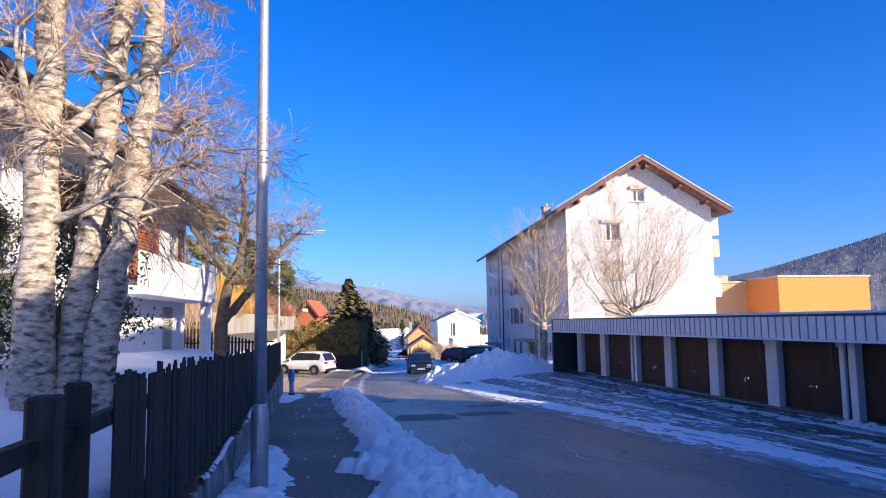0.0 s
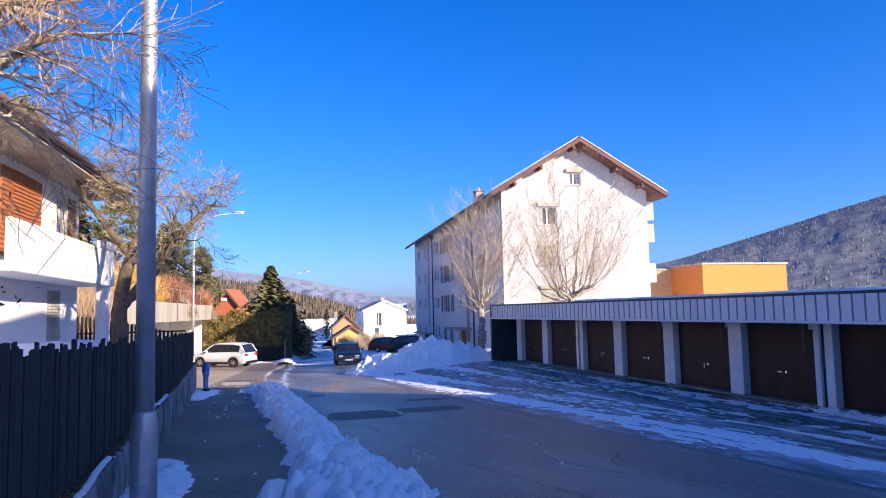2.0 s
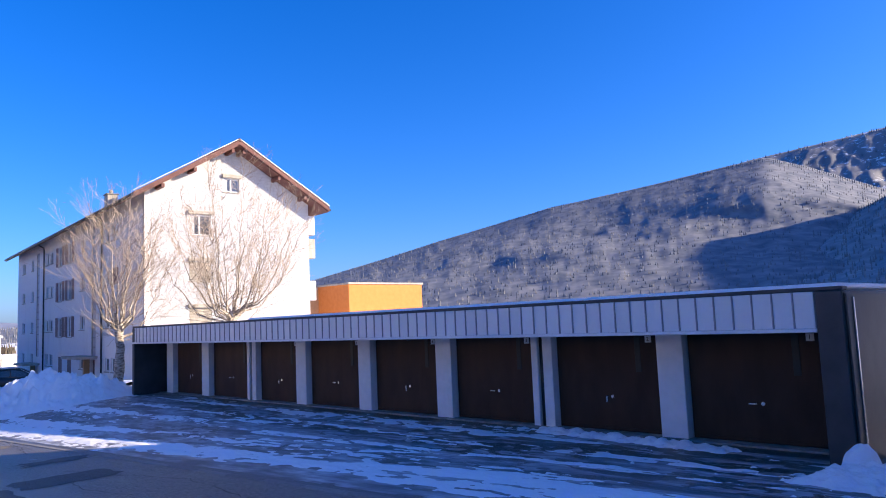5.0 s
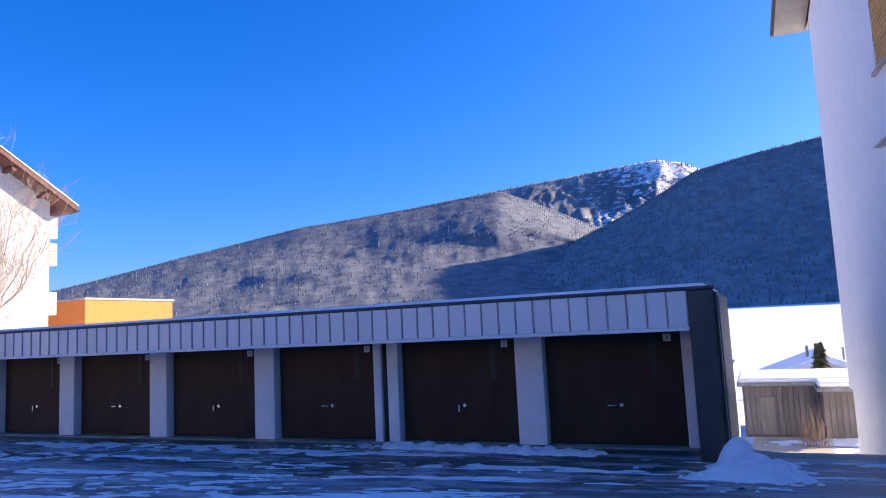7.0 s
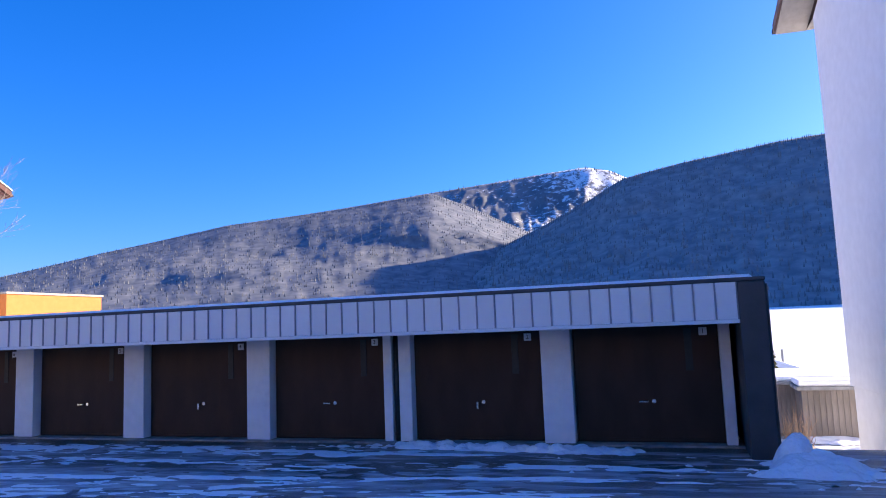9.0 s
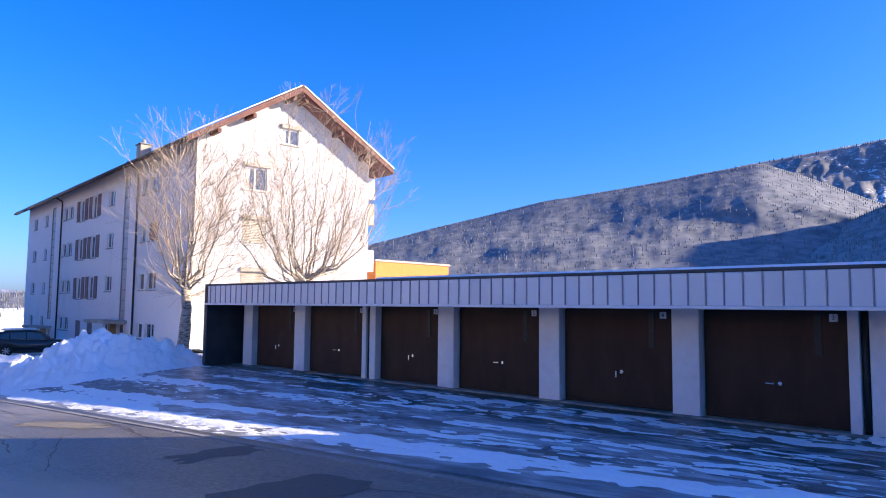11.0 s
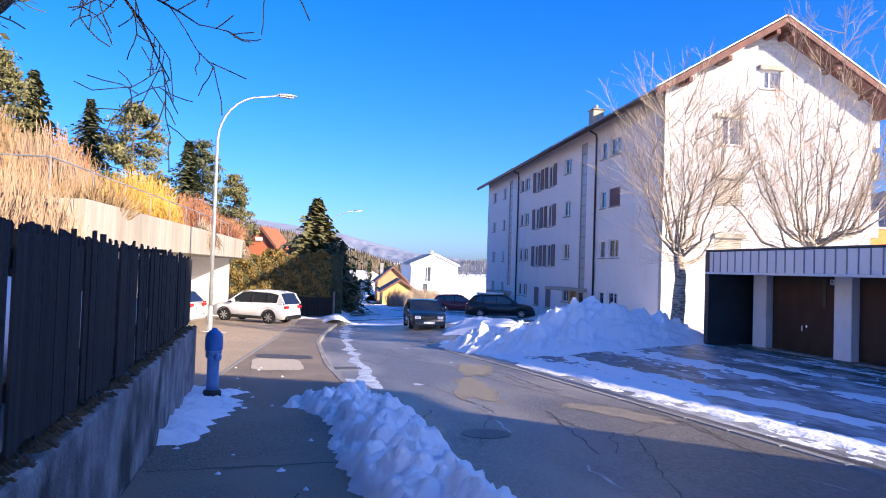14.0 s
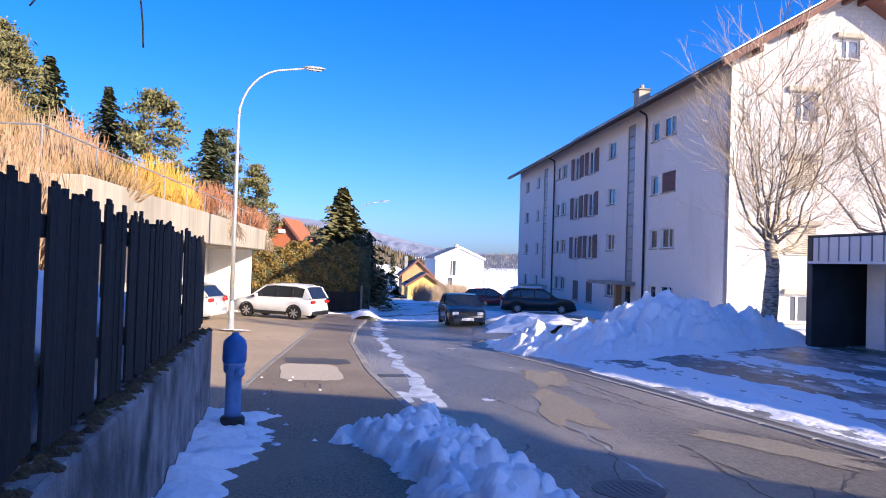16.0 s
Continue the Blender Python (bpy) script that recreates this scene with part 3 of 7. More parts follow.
def window(parent, at, u, nrm, wdt, hgt, frame_m=None, panes=2, sill=True, shutters=None, box_top=False, closed=None, recess=0.10):
    """A window in a wall: at = lower corner, u = direction along the wall, nrm = outward."""
    m = Matrix(((u.x, nrm.x, 0, at.x), (u.y, nrm.y, 0, at.y), (u.z, nrm.z, 1, at.z), (0, 0, 0, 1)))
    r = -recess
    fm = frame_m or M_WHITE
    fr = MB()
    b = 0.06
    fr.box(0, r - 0.03, 0, b, r + 0.02, hgt, m).box(wdt - b, r - 0.03, 0, wdt, r + 0.02, hgt, m)
    fr.box(b, r - 0.03, 0, wdt - b, r + 0.02, b, m).box(b, r - 0.03, hgt - b, wdt - b, r + 0.02, hgt, m)
    for i in range(1, panes):
        x = wdt * i / panes
        fr.box(x - 0.045, r - 0.03, b, x + 0.045, r + 0.022, hgt - b, m)
    w = part("window", fr, fm, parent)
    part("pane", MB().box(b, r - 0.02, b, wdt - b, r - 0.01, hgt - b, m), M_GLASS, w)
    if panes > 1:
        part("curtain", MB().box(b + 0.02, r - 0.0095, b, wdt * 0.28, r - 0.006, hgt - b, m), M_CURTAIN, w)
    if sill:
        part("sill", MB().cbox(-0.06, r, -0.07, wdt + 0.06, 0.07, -0.005, 0.01, m), M_CONCL, w)
    if shutters:
        for x0 in (-wdt * 0.5 - 0.02, wdt + 0.02):
            sw = wdt * 0.5
            sh = louvre(x0, x0 + sw, 0, hgt, 0.012, 0.045, 12, m)
            part("shutter", sh, shutters, w)
    if closed:
        sh = louvre(0.02, wdt - 0.02, 0.02, hgt - 0.02, -0.04, 0.04, max(8, int(hgt / 0.08)), m)
        part("closed_shutter", sh, closed, w)
    if box_top:
        part("awning_box", MB().cbox(-0.08, 0.0, hgt + 0.03, wdt + 0.16, 0.17, hgt + 0.24, 0.02, m), M_CONCL, w)
    return w


def wall_with_holes(L, z0, z1, holes, thick, m):
    """A wall along local x with its outer face at y = 0, with rectangular openings (x0, z0, x1, z1)."""
    xs = sorted({0.0, L, *[h[0] for h in holes], *[h[2] for h in holes]})
    zs = sorted({z0, z1, *[h[1] for h in holes], *[h[3] for h in holes]})
    nx, nz = len(xs), len(zs)
    solid = lambda i, k: 0 <= i < nx - 1 and 0 <= k < nz - 1 and not any(h[0] < (xs[i] + xs[i + 1]) / 2 < h[2] and h[1] < (zs[k] + zs[k + 1]) / 2 < h[3] for h in holes)
    v = [tuple(m @ Vector((x, y_, z))) for y_ in (0, -thick) for z in zs for x in xs]
    at_ = lambda i, k, b: b * nx * nz + k * nx + i
    f = []
    for i in range(nx - 1):
        for k in range(nz - 1):
            if not solid(i, k):
                continue
            f.append((at_(i, k, 0), at_(i + 1, k, 0), at_(i + 1, k + 1, 0), at_(i, k + 1, 0)))
            f.append((at_(i, k + 1, 1), at_(i + 1, k + 1, 1), at_(i + 1, k, 1), at_(i, k, 1)))
            for di, dk, a, b in ((-1, 0, (i, k), (i, k + 1)), (1, 0, (i + 1, k + 1), (i + 1, k)), (0, -1, (i + 1, k), (i, k)), (0, 1, (i, k + 1), (i + 1, k + 1))):
                if not solid(i + di, k + dk):
                    f.append((at_(*a, 0), at_(*b, 0), at_(*b, 1), at_(*a, 1)))
    used = sorted({q for g in f for q in g})
    lut = {q: n for n, q in enumerate(used)}
    return MB().add([v[q] for q in used], [tuple(lut[q] for q in g) for g in f])


# ---- apartment house ----
TH = radians(-5.71)
apt = thing("apartment_house", pose(16.9, 45.1, 0, 0, 0, math.degrees(TH)), "white four-storey apartment house with brown gable roof", "building")
W, Ln, ZE, ZA, ZB = 10.15, 36.5, 10.35, 13.1, -2.6
X, Y = Vector((1, 0, 0)), Vector((0, 1, 0))
# street facade: local x = 0, runs along y, outward is -x
fwin = []
for z in (8.12, 5.45, 2.78, 0.13):
    fwin += [(4.80, z, 6.25, z + 0.95 - (0.1 if z < 1 else 0), "big"), (6.72, z, 7.55, z + 0.93 - (0.1 if z < 1 else 0), "small"), (12.5, z, 13.75, z + 0.95, "side"), (22.0, z, 23.3, z + 0.93, "big"), (23.7, z, 24.6, z + 0.93, "small"), (29.4, z, 30.3, z + 0.9, "side")]
    if z > 1:
        fwin += [(16.05, z - 0.45, 17.35, z + 1.0, "shut"), (19.0, z - 0.45, 20.3, z + 1.0, "shut")]
    else:
        fwin += [(16.1, z - 0.55, 17.3, z + 0.75, "closed"), (18.9, z - 0.55, 20.1, z + 0.75, "closed")]
    fwin += [(33.0, z, 34.2, z + 0.93, "big")]
strips = [(9.72, 1.0, 10.75, 9.5), (27.1, 0.8, 28.2, 9.4)]
doors = [(9.9, -1.25, 11.1, 0.82), (27.3, -2.0, 28.3, 0.05)]
m_f = Matrix(((0, -1, 0, 0), (1, 0, 0, 0), (0, 0, 1, 0), (0, 0, 0, 1)))
wallf = part("front_wall", wall_with_holes(Ln, ZB, ZE + 0.1, [q[:4] for q in fwin] + strips + doors, 0.3, m_f), M_STUCCO, apt, "white rendered wall")
for a, z0, b, z1, kind in fwin:
    window(apt, Vector((0, a, z0)), Y, -X, b - a, z1 - z0, panes=1 if kind == "small" else 2,
           shutters=M_SHUT if kind == "shut" else None, closed=M_SHUT if kind == "closed" or (kind == "big" and a < 5 and 5 < z0 < 6) else None)
for a, z0, b, z1 in strips:
    st = part("stair_window", MB().box(0.06, a, z0, 0.10, b, z1), M_SEAM, apt, "tall stair window strip")
    n = 14
    for i in range(n + 1):
        z = z0 + (z1 - z0) * i / n
        part("glazing_bar", MB().box(0.02, a + 0.061, z - 0.04, 0.058, b - 0.061, z + 0.04), M_CONC, st)
    for s in (a, b - 0.06):
        part("stair_frame", MB().box(0.015, s, z0, 0.058, s + 0.06, z1), M_CONCL, st)
for a, z0, b, z1 in doors:
    dr = part("entrance_door", MB().cbox(0.18, a + 0.05, z0, 0.24, b - 0.05, z1 - 0.05, 0.01), M_SHUT, apt, "dark entrance door")
    part("door_glass", MB().box(0.165, a + 0.25, z0 + 0.5, 0.178, b - 0.25, z1 - 0.3), M_GLASS, dr)
    part("door_surround", MB().cbox(-0.35, b + 0.02, z0, -0.002, b + 0.32, z1 + 0.05, 0.01), M_SAND, apt, "sand-coloured porch cheek")
    part("porch_canopy", MB().cbox(-1.25, a - 0.7, z1 + 0.06, -0.002, b + 2.2, z1 + 0.24, 0.02), M_CONCL, apt, "concrete porch canopy with snow")
for yy in (8.1, 25.0):
    mb = MB().tube([(-0.75, yy, 10.0), (-0.55, yy, 9.85), (-0.12, yy, 9.62), (-0.09, yy, 9.4), (-0.09, yy, ZB + 0.6)], [0.055] * 5, 8)
    part("downpipe", mb, M_BLACK, apt, "dark rain downpipe", smooth=True)
# gable wall of painted brick: local y = 0, outward is -y
m_g = Matrix(((1, 0, 0, 0), (0, -1, 0, 0), (0, 0, 1, 0), (0, 0, 0, 1)))
gwin = [(4.5, 10.52, 5.5, 11.32), (2.45, 7.85, 3.72, 9.02), (2.45, 5.2, 3.75, 6.3), (2.45, 2.55, 3.75, 3.65), (2.42, -0.2, 3.6, 0.88)]
part("gable_wall", wall_with_holes(W, ZB, ZE - 0.3, gwin[1:], 0.3, Matrix(((1, 0, 0, 0), (0, -1, 0, 0.002), (0, 0, 1, 0), (0, 0, 0, 1)))), M_BRICKW, apt, "white painted brick gable")
zg = lambda x: ZA + 0.05 - abs(x - W / 2) * 0.597
mb = MB()
mb.prism([(0, ZE - 0.3), (4.5, ZE - 0.3), (4.5, zg(4.5)), (0, zg(0))], "y", 0.002, 0.3)
mb.prism([(5.5, ZE - 0.3), (W, ZE - 0.3), (W, zg(W)), (5.5, zg(5.5))], "y", 0.002, 0.3)
mb.box(4.5, 0.002, ZE - 0.3, 5.5, 0.3, 10.52)
mb.prism([(4.5, 11.32), (5.5, 11.32), (5.5, zg(5.5)), (W / 2, zg(W / 2)), (4.5, zg(4.5))], "y", 0.002, 0.3)
part("gable_top", mb, M_BRICKW, apt)
for i, (a, z0, b, z1) in enumerate(gwin):
    window(apt, Vector((a, 0, z0)), X, -Y, b - a, z1 - z0, panes=2, box_top=True, closed=M_CONCL if i in (2, 3) else None)
part("back_wall", MB().box(0, Ln - 0.3, ZB, W, Ln, ZE), M_STUCCO, apt)
part("rear_gable", MB().prism([(0, ZE), (W, ZE), (W, zg(W)), (W / 2, zg(W / 2)), (0, zg(0))], "y", Ln - 0.3, Ln), M_STUCCO, apt)
part("side_wall", MB().box(W - 0.3, 0.3, ZB, W, Ln - 0.3, ZE), M_STUCCO, apt)
part("floor_slab", MB().box(0.35, 0.35, 7.0, W - 0.35, Ln - 0.35, 7.2), M_CONC, apt)
for z in (1.2, 4.0, 6.7, 8.2):
    part("balcony_glass", MB().cbox(W + 0.02, 0.15, z, W + 0.55, 4.0, z + 1.25, 0.02), M_CLEAR if z in (4.0, 8.2) else M_CONCL, apt, "balcony side screen")
# roof: two slabs with rafters and boards
sl = math.hypot(1, 0.597)
roof = MB()
oh, fo = 0.92, 1.08
for s in (-1, 1):
    c = W / 2
    pts = [(c, ZA + 0.16), (c + s * (W / 2 + oh), ZA + 0.16 - (W / 2 + oh) * 0.597), (c + s * (W / 2 + oh), ZA + 0.34 - (W / 2 + oh) * 0.597), (c, ZA + 0.34)]
    roof.prism(pts, "y", -fo, Ln + 0.8)
rf = part("roof", roof, M_ROOF, apt, "brown roof with timber eaves")
for s in (-1, 1):
    c = W / 2
    pts = [(c, ZA + 0.05), (c + s * (W / 2 + oh), ZA + 0.05 - (W / 2 + oh) * 0.597), (c + s * (W / 2 + oh), ZA + 0.155 - (W / 2 + oh) * 0.597), (c, ZA + 0.155)]
    part("soffit_boarding", MB().prism(pts, "y", -fo + 0.06, Ln + 0.74), M_WOODB, rf, "red-brown soffit boards")
    pts = [(c, ZA + 0.10), (c + s * (W / 2 + oh), ZA + 0.10 - (W / 2 + oh) * 0.597), (c + s * (W / 2 + oh), ZA + 0.36 - (W / 2 + oh) * 0.597), (c, ZA + 0.36)]
    part("barge_board", MB().prism(pts, "y", -fo - 0.05, -fo - 0.003), M_WOODB, rf, "red-brown barge board")
    pts = [(c + s * 0.1, ZA + 0.365), (c + s * (W / 2 + oh + 0.03), ZA + 0.365 - (W / 2 + oh - 0.07) * 0.597), (c + s * (W / 2 + oh + 0.03), ZA + 0.40 - (W / 2 + oh - 0.07) * 0.597), (c + s * 0.1, ZA + 0.40)]
    part("verge_flashing", MB().prism(pts, "y", -fo - 0.07, -fo + 0.2), M_GALV, rf)
    for q in (0.35, 2.6, 4.4):
        xx = c + s * q
        z = ZA + 0.04 - q * 0.597
        part("purlin", MB().cbox(xx - 0.1, -fo + 0.1, z - 0.24, xx + 0.1, -0.002, z, 0.02), M_WOODB, rf, "timber purlin end")
    xe = c + s * (W / 2 + oh + 0.06)
    ze = ZA + 0.16 - (W / 2 + oh) * 0.597
    part("gutter", MB().tube([(xe, -fo, ze + 0.02), (xe, Ln + 0.8, ze + 0.02)], [0.075, 0.075], 8), M_BLACK, rf, "dark gutter", smooth=True)
part("ridge_cap", MB().tube([(W / 2, -fo - 0.05, ZA + 0.36), (W / 2, Ln + 0.8, ZA + 0.36)], [0.11, 0.11], 8), M_ROOF, rf, smooth=True)
ch = part("chimney", MB().cbox(1.7, 13.6, 10.6, 2.4, 14.4, 12.35, 0.02), M_CONCL, apt, "white chimney")
part("chimney_cap", MB().cbox(1.62, 13.52, 12.36, 2.48, 14.48, 12.44, 0.02), M_CONC, ch)
part("chimney_pot", MB().tube([(2.05, 14.0, 12.44), (2.05, 14.0, 12.75)], [0.14, 0.11], 10), M_CONCL, ch)

# ---- white house beside the garages ----
HZ = 9.1
nb = thing("white_house", pose(18.9, 7.42, 0, 0, 0, 184.0), "tall white-rendered house with yellow window blinds", "building")
nwin = [(5.4, 5.97, 6.7, 7.22), (5.4, 3.57, 6.7, 4.72), (5.4, 1.31, 6.7, 2.45)]
m_n = Matrix(((1, 0, 0, 0), (0, -1, 0, 0), (0, 0, 1, 0), (0, 0, 0, 1)))
part("yard_wall", wall_with_holes(10.6, 0.45, HZ, [(a, z0, b, z1) for a, z0, b, z1 in nwin], 0.3, m_n), M_PAINTW, nb, "white rendered wall")
# West and south extent is unseen, sized to cast shade on pavement and garden.
part("west_wall", MB().box(10.3, 0.3, 0.45, 10.6, 20.7, HZ), M_PAINTW, nb)
part("east_wall", MB().box(0, 0.3, 0.45, 0.3, 20.7, HZ), M_PAINTW, nb)
part("south_wall", MB().box(0, 20.7, 0.45, 10.6, 21, HZ), M_PAINTW, nb)
part("plinth", MB().cbox(0.06, 0.05, -2.5, 10.54, 20.95, 0.447, 0.02), M_PAINTW, nb, "grey-white rendered plinth")
for a, z0, b, z1 in nwin:
    wn_ = window(nb, Vector((a, 0, z0)), X, -Y, b - a, z1 - z0, panes=1, closed=M_BLIND)
    part("awning_box", MB().cbox(a - 0.1, -0.16, z1 + 0.02, b + 0.1, -0.002, z1 + 0.2, 0.015), M_PAINTW, wn_)
NK, NR = 0.40, 5.3  # roof slope and half width; slope set by the edge of the cast shadow
roof2 = MB()
for s_ in (-1, 1):
    e = NR + 0.7
    zt = HZ + 0.2 + e * NK
    roof2.prism([(NR, zt), (NR + s_ * e, HZ + 0.2), (NR + s_ * e, HZ - 0.02), (NR, zt - 0.24)], "y", -0.75, 21.7)
nrf = part("roof", roof2, M_ROOF, nb, "gabled roof with wide pale eaves")
part("yard_gable", MB().prism([(0.0, HZ + 0.003), (10.6, HZ + 0.003), (NR, HZ + NR * NK)], "y", 0.0, 0.3), M_PAINTW, nb)
part("rear_gable", MB().prism([(0.0, HZ + 0.003), (10.6, HZ + 0.003), (NR, HZ + NR * NK)], "y", 20.7, 21.0), M_PAINTW, nb)
for s_ in (-1, 1):
    e = NR + 0.66
    za = HZ + 0.2 + 6.0 * NK
    part("soffit", MB().prism([(NR, za - 0.26), (NR + s_ * e, HZ - 0.03), (NR + s_ * e, HZ - 0.07), (NR, za - 0.30)], "y", -0.7, -0.003), M_CONCL, nrf, "pale boarded soffit")
    part("gutter", MB().tube([(NR + s_ * 6.08, -0.75, HZ + 0.06), (NR + s_ * 6.08, 21.6, HZ + 0.06)], [0.07, 0.07], 8), M_BLACK, nrf, smooth=True)
part("side_soffit", MB().box(-0.65, 0.0, HZ - 0.06, -0.002, 21.6, HZ - 0.023), M_CONCL, nrf)

# ---- orange flat-roofed building ----
ob_ = thing("orange_building", pose(51.0, 70.5, 0, 0, 0, -1.5), "orange rendered flat-roofed building beyond the garages", "building")
part("wall", MB().cbox(0, 0, -6, 11.3, 16, 6.9, 0.03), M_ORANGE, ob_, "orange rendered wall")
wg = part("side_wing", MB().cbox(-9.5, 6, -6, -0.003, 20, 6.6, 0.03), M_SAND, ob_, "darker orange side wing")
part("roof_edge", MB().cbox(-0.15, -0.15, 6.9, 11.45, 16.15, 7.12, 0.03), M_CONCL, ob_, "white roof edge")
part("wing_roof_edge", MB().cbox(-9.6, 5.85, 6.6, -0.16, 20.1, 6.82, 0.03), M_CONCL, ob_)
for z in (1.5, 4.4):
    for i in range(5):
        window(wg, Vector((-6.6 + i * 1.15, 6, z)), X, -Y, 1.0, 1.4, panes=2, sill=False)
part("roof_unit", MB().cbox(-2.5, 9, 6.83, -0.5, 11, 7.7, 0.05), M_CONCL, ob_, "white roof unit")


# ---- kerbs ----
kerb = MB().cbox(-0.075, -0.485, -0.3, 0.075, 0.485, 0.0, 0.02).mesh("kerb_stone")
kerb.materials.append(M_KERB)
kl = tagged(new("kerb"), "row of pale kerb stones along the pavement", "kerb", kind="structure")
kr = tagged(new("gutter_stones"), "flush row of pale stones along the road's edge", "kerb", kind="structure")
y = 3.0
while y < 75:
    x0, x1 = road_l(y), road_l(y + 0.98)
    k_ = part("kerb_stone", kerb, M_KERB, kl)
    k_.matrix_local = pose(float(x0 + x1) / 2 - 0.075, y + 0.49, float(zr(y + 0.49)) + 0.125, -2.46 if y < 45 else -1.9, 0, -math.degrees(math.atan2(x1 - x0, 0.98)))
    if y < 43:
        x0, x1 = road_r(y), road_r(y + 0.98)
        k_ = part("edge_stone", kerb, M_KERB, kr)
        yc, xc = y + 0.49, float(x0 + x1) / 2 + 0.085
        k_.matrix_local = pose(xc, yc, float(gz(xc, yc)) + 0.012, -2.3, 0, -math.degrees(math.atan2(x1 - x0, 0.98)))
    y += 0.98
# stone line between pavement and forecourt
mb = MB()
for i in range(64):
    ya = 28.8 + i * 0.5
    a, b = float(pave_l(ya)), float(pave_l(ya + 0.48))
    z = float(walk_z(a, ya))
    mb.cbox(-0.05, 0, -0.2, 0.05, 0.47, 0.006, 0.008, pose(a - 0.05, ya, z, -2.4, 0, -math.degrees(math.atan2(b - a, 0.48))))
tagged(solo("stone_line", mb, M_KERB, "line of small setts between pavement and forecourt", "kerb"), kind="stuff")


# ---- marks on the road ----
def blob(name, cx, cy, rx, ry, hf, material, label, dz=0.006, seed=0, cat="patch", n=28, ang=0.0, jag=0.25):
    """A thin uneven patch lying on the ground."""
    v, f = [], []
    rg = random.Random(seed)
    ca, sa = math.cos(ang), math.sin(ang)
    ring = []
    for i in range(n):
        a = 2 * math.pi * i / n
        r = 1 + jag * (rg.random() - 0.5) * 2
        c = max(-1, min(1, 1.25 * math.cos(a)))
        s = max(-1, min(1, 1.25 * math.sin(a)))
        ring.append((c * rx * r, s * ry * r))
    for q in (1.0, 0.5):
        for px, py in ring:
            x, y_ = cx + q * (px * ca - py * sa), cy + q * (px * sa + py * ca)
            v.append((x, y_, float(hf(x, y_)) + (dz if q < 1 else dz * 0.9)))
    v.append((cx, cy, float(hf(cx, cy)) + dz))
    for i in range(n):
        j = (i + 1) % n
        f.append((i, j, n + j, n + i))
        f.append((n + i, n + j, 2 * n))
    mb = MB().add(v, f)
    return solo(name, mb, material, label, cat)


blob("asphalt_patch", 5.35, 22.0, 0.62, 0.35, gz, M_PATCH, "dark oval repair patch in the road", seed=1)
blob("asphalt_patch", 2.95, 18.9, 0.75, 0.9, gz, M_PATCH, "dark repair patch in the road", seed=2, jag=0.12)
blob("asphalt_patch", 4.65, 19.3, 0.75, 0.55, gz, M_PATCH, "dark repair patch in the road", seed=3, jag=0.08)
blob("asphalt_patch", 3.9, 30.2, 0.35, 1.5, gz, M_PATCHR, "pale worn patch in the road", seed=4, ang=-0.2, jag=0.3)
blob("asphalt_patch", 4.9, 33.5, 0.4, 1.2, gz, M_PATCHR, "pale worn patch in the road", seed=5, ang=-0.25, jag=0.3)
blob("asphalt_patch", 5.2, 27.2, 0.3, 1.0, gz, M_PATCHR, "pale worn patch in the road", seed=6, ang=0.3, jag=0.35)
blob("asphalt_patch", 0.35, 33.6, 0.55, 1.3, walk_z, M_PATCHL, "pale square repair in the pavement", seed=7, jag=0.03)
blob("asphalt_patch", 0.55, 35.6, 0.7, 0.6, walk_z, M_PATCH, "dark repair patch in the pavement", seed=8, jag=0.1)


def crack(pts, wdt, hf, material, name="road_crack", label="dark winding crack sealed in the asphalt", seed=0):
    rg = random.Random(seed)
    P = []
    for (xa, ya), (xb, yb) in zip(pts, pts[1:]):
        n = max(2, int(math.hypot(xb - xa, yb - ya) / 0.18))
        for i in range(n):
            t = i / n
            P.append((xa + (xb - xa) * t + rg.uniform(-0.04, 0.04), ya + (yb - ya) * t + rg.uniform(-0.03, 0.03)))
    v, f = [], []
    for i, (x, y_) in enumerate(P):
        a = P[min(i + 1, len(P) - 1)]
        b = P[max(i - 1, 0)]
        d = Vector((a[0] - b[0], a[1] - b[1])).normalized()
        w_ = wdt * rg.uniform(0.4, 1.3)
        for s in (-1, 1):
            x2, y2 = x - d.y * s * w_, y_ + d.x * s * w_
            v.append((x2, y2, float(hf(x2, y2)) + 0.005))
        if i:
            f.append((2 * i - 2, 2 * i - 1, 2 * i + 1, 2 * i))
    return solo(name, MB().add(v, f), material, label, "crack")


for i, pts in enumerate([[(2.6, 17.6), (2.7, 14.5), (2.8, 12.2)], [(4.3, 15.0), (4.6, 13.2), (4.1, 11.0), (4.4, 9.6)], [(3.2, 24.0), (3.0, 22.0)], [(3.4, 28.4), (3.0, 25.6)]]):
    crack(pts, 0.02, gz, M_SLUSH, "ice_seam", "pale ice-filled seam in the asphalt", seed=i)
for i, pts in enumerate([[(1.75, 8.0), (1.8, 14), (1.72, 22), (1.8, 27)], [(5.9, 26.0), (5.0, 29.5), (4.5, 33.0)], [(2.4, 25.0), (3.4, 27.6), (3.1, 31.0)], [(5.5, 24.6), (6.0, 28.0)], [(4.2, 35.0), (3.2, 40.0)], [(3.4, 22.6), (4.6, 25.5), (5.9, 26.6)], [(3.0, 12.0), (3.6, 9.0)], [(4.9, 20.2), (5.6, 17.0), (5.2, 14.2)]]):
    crack(pts, 0.010, gz, M_PATCH, seed=10 + i)
rg = random.Random(91)
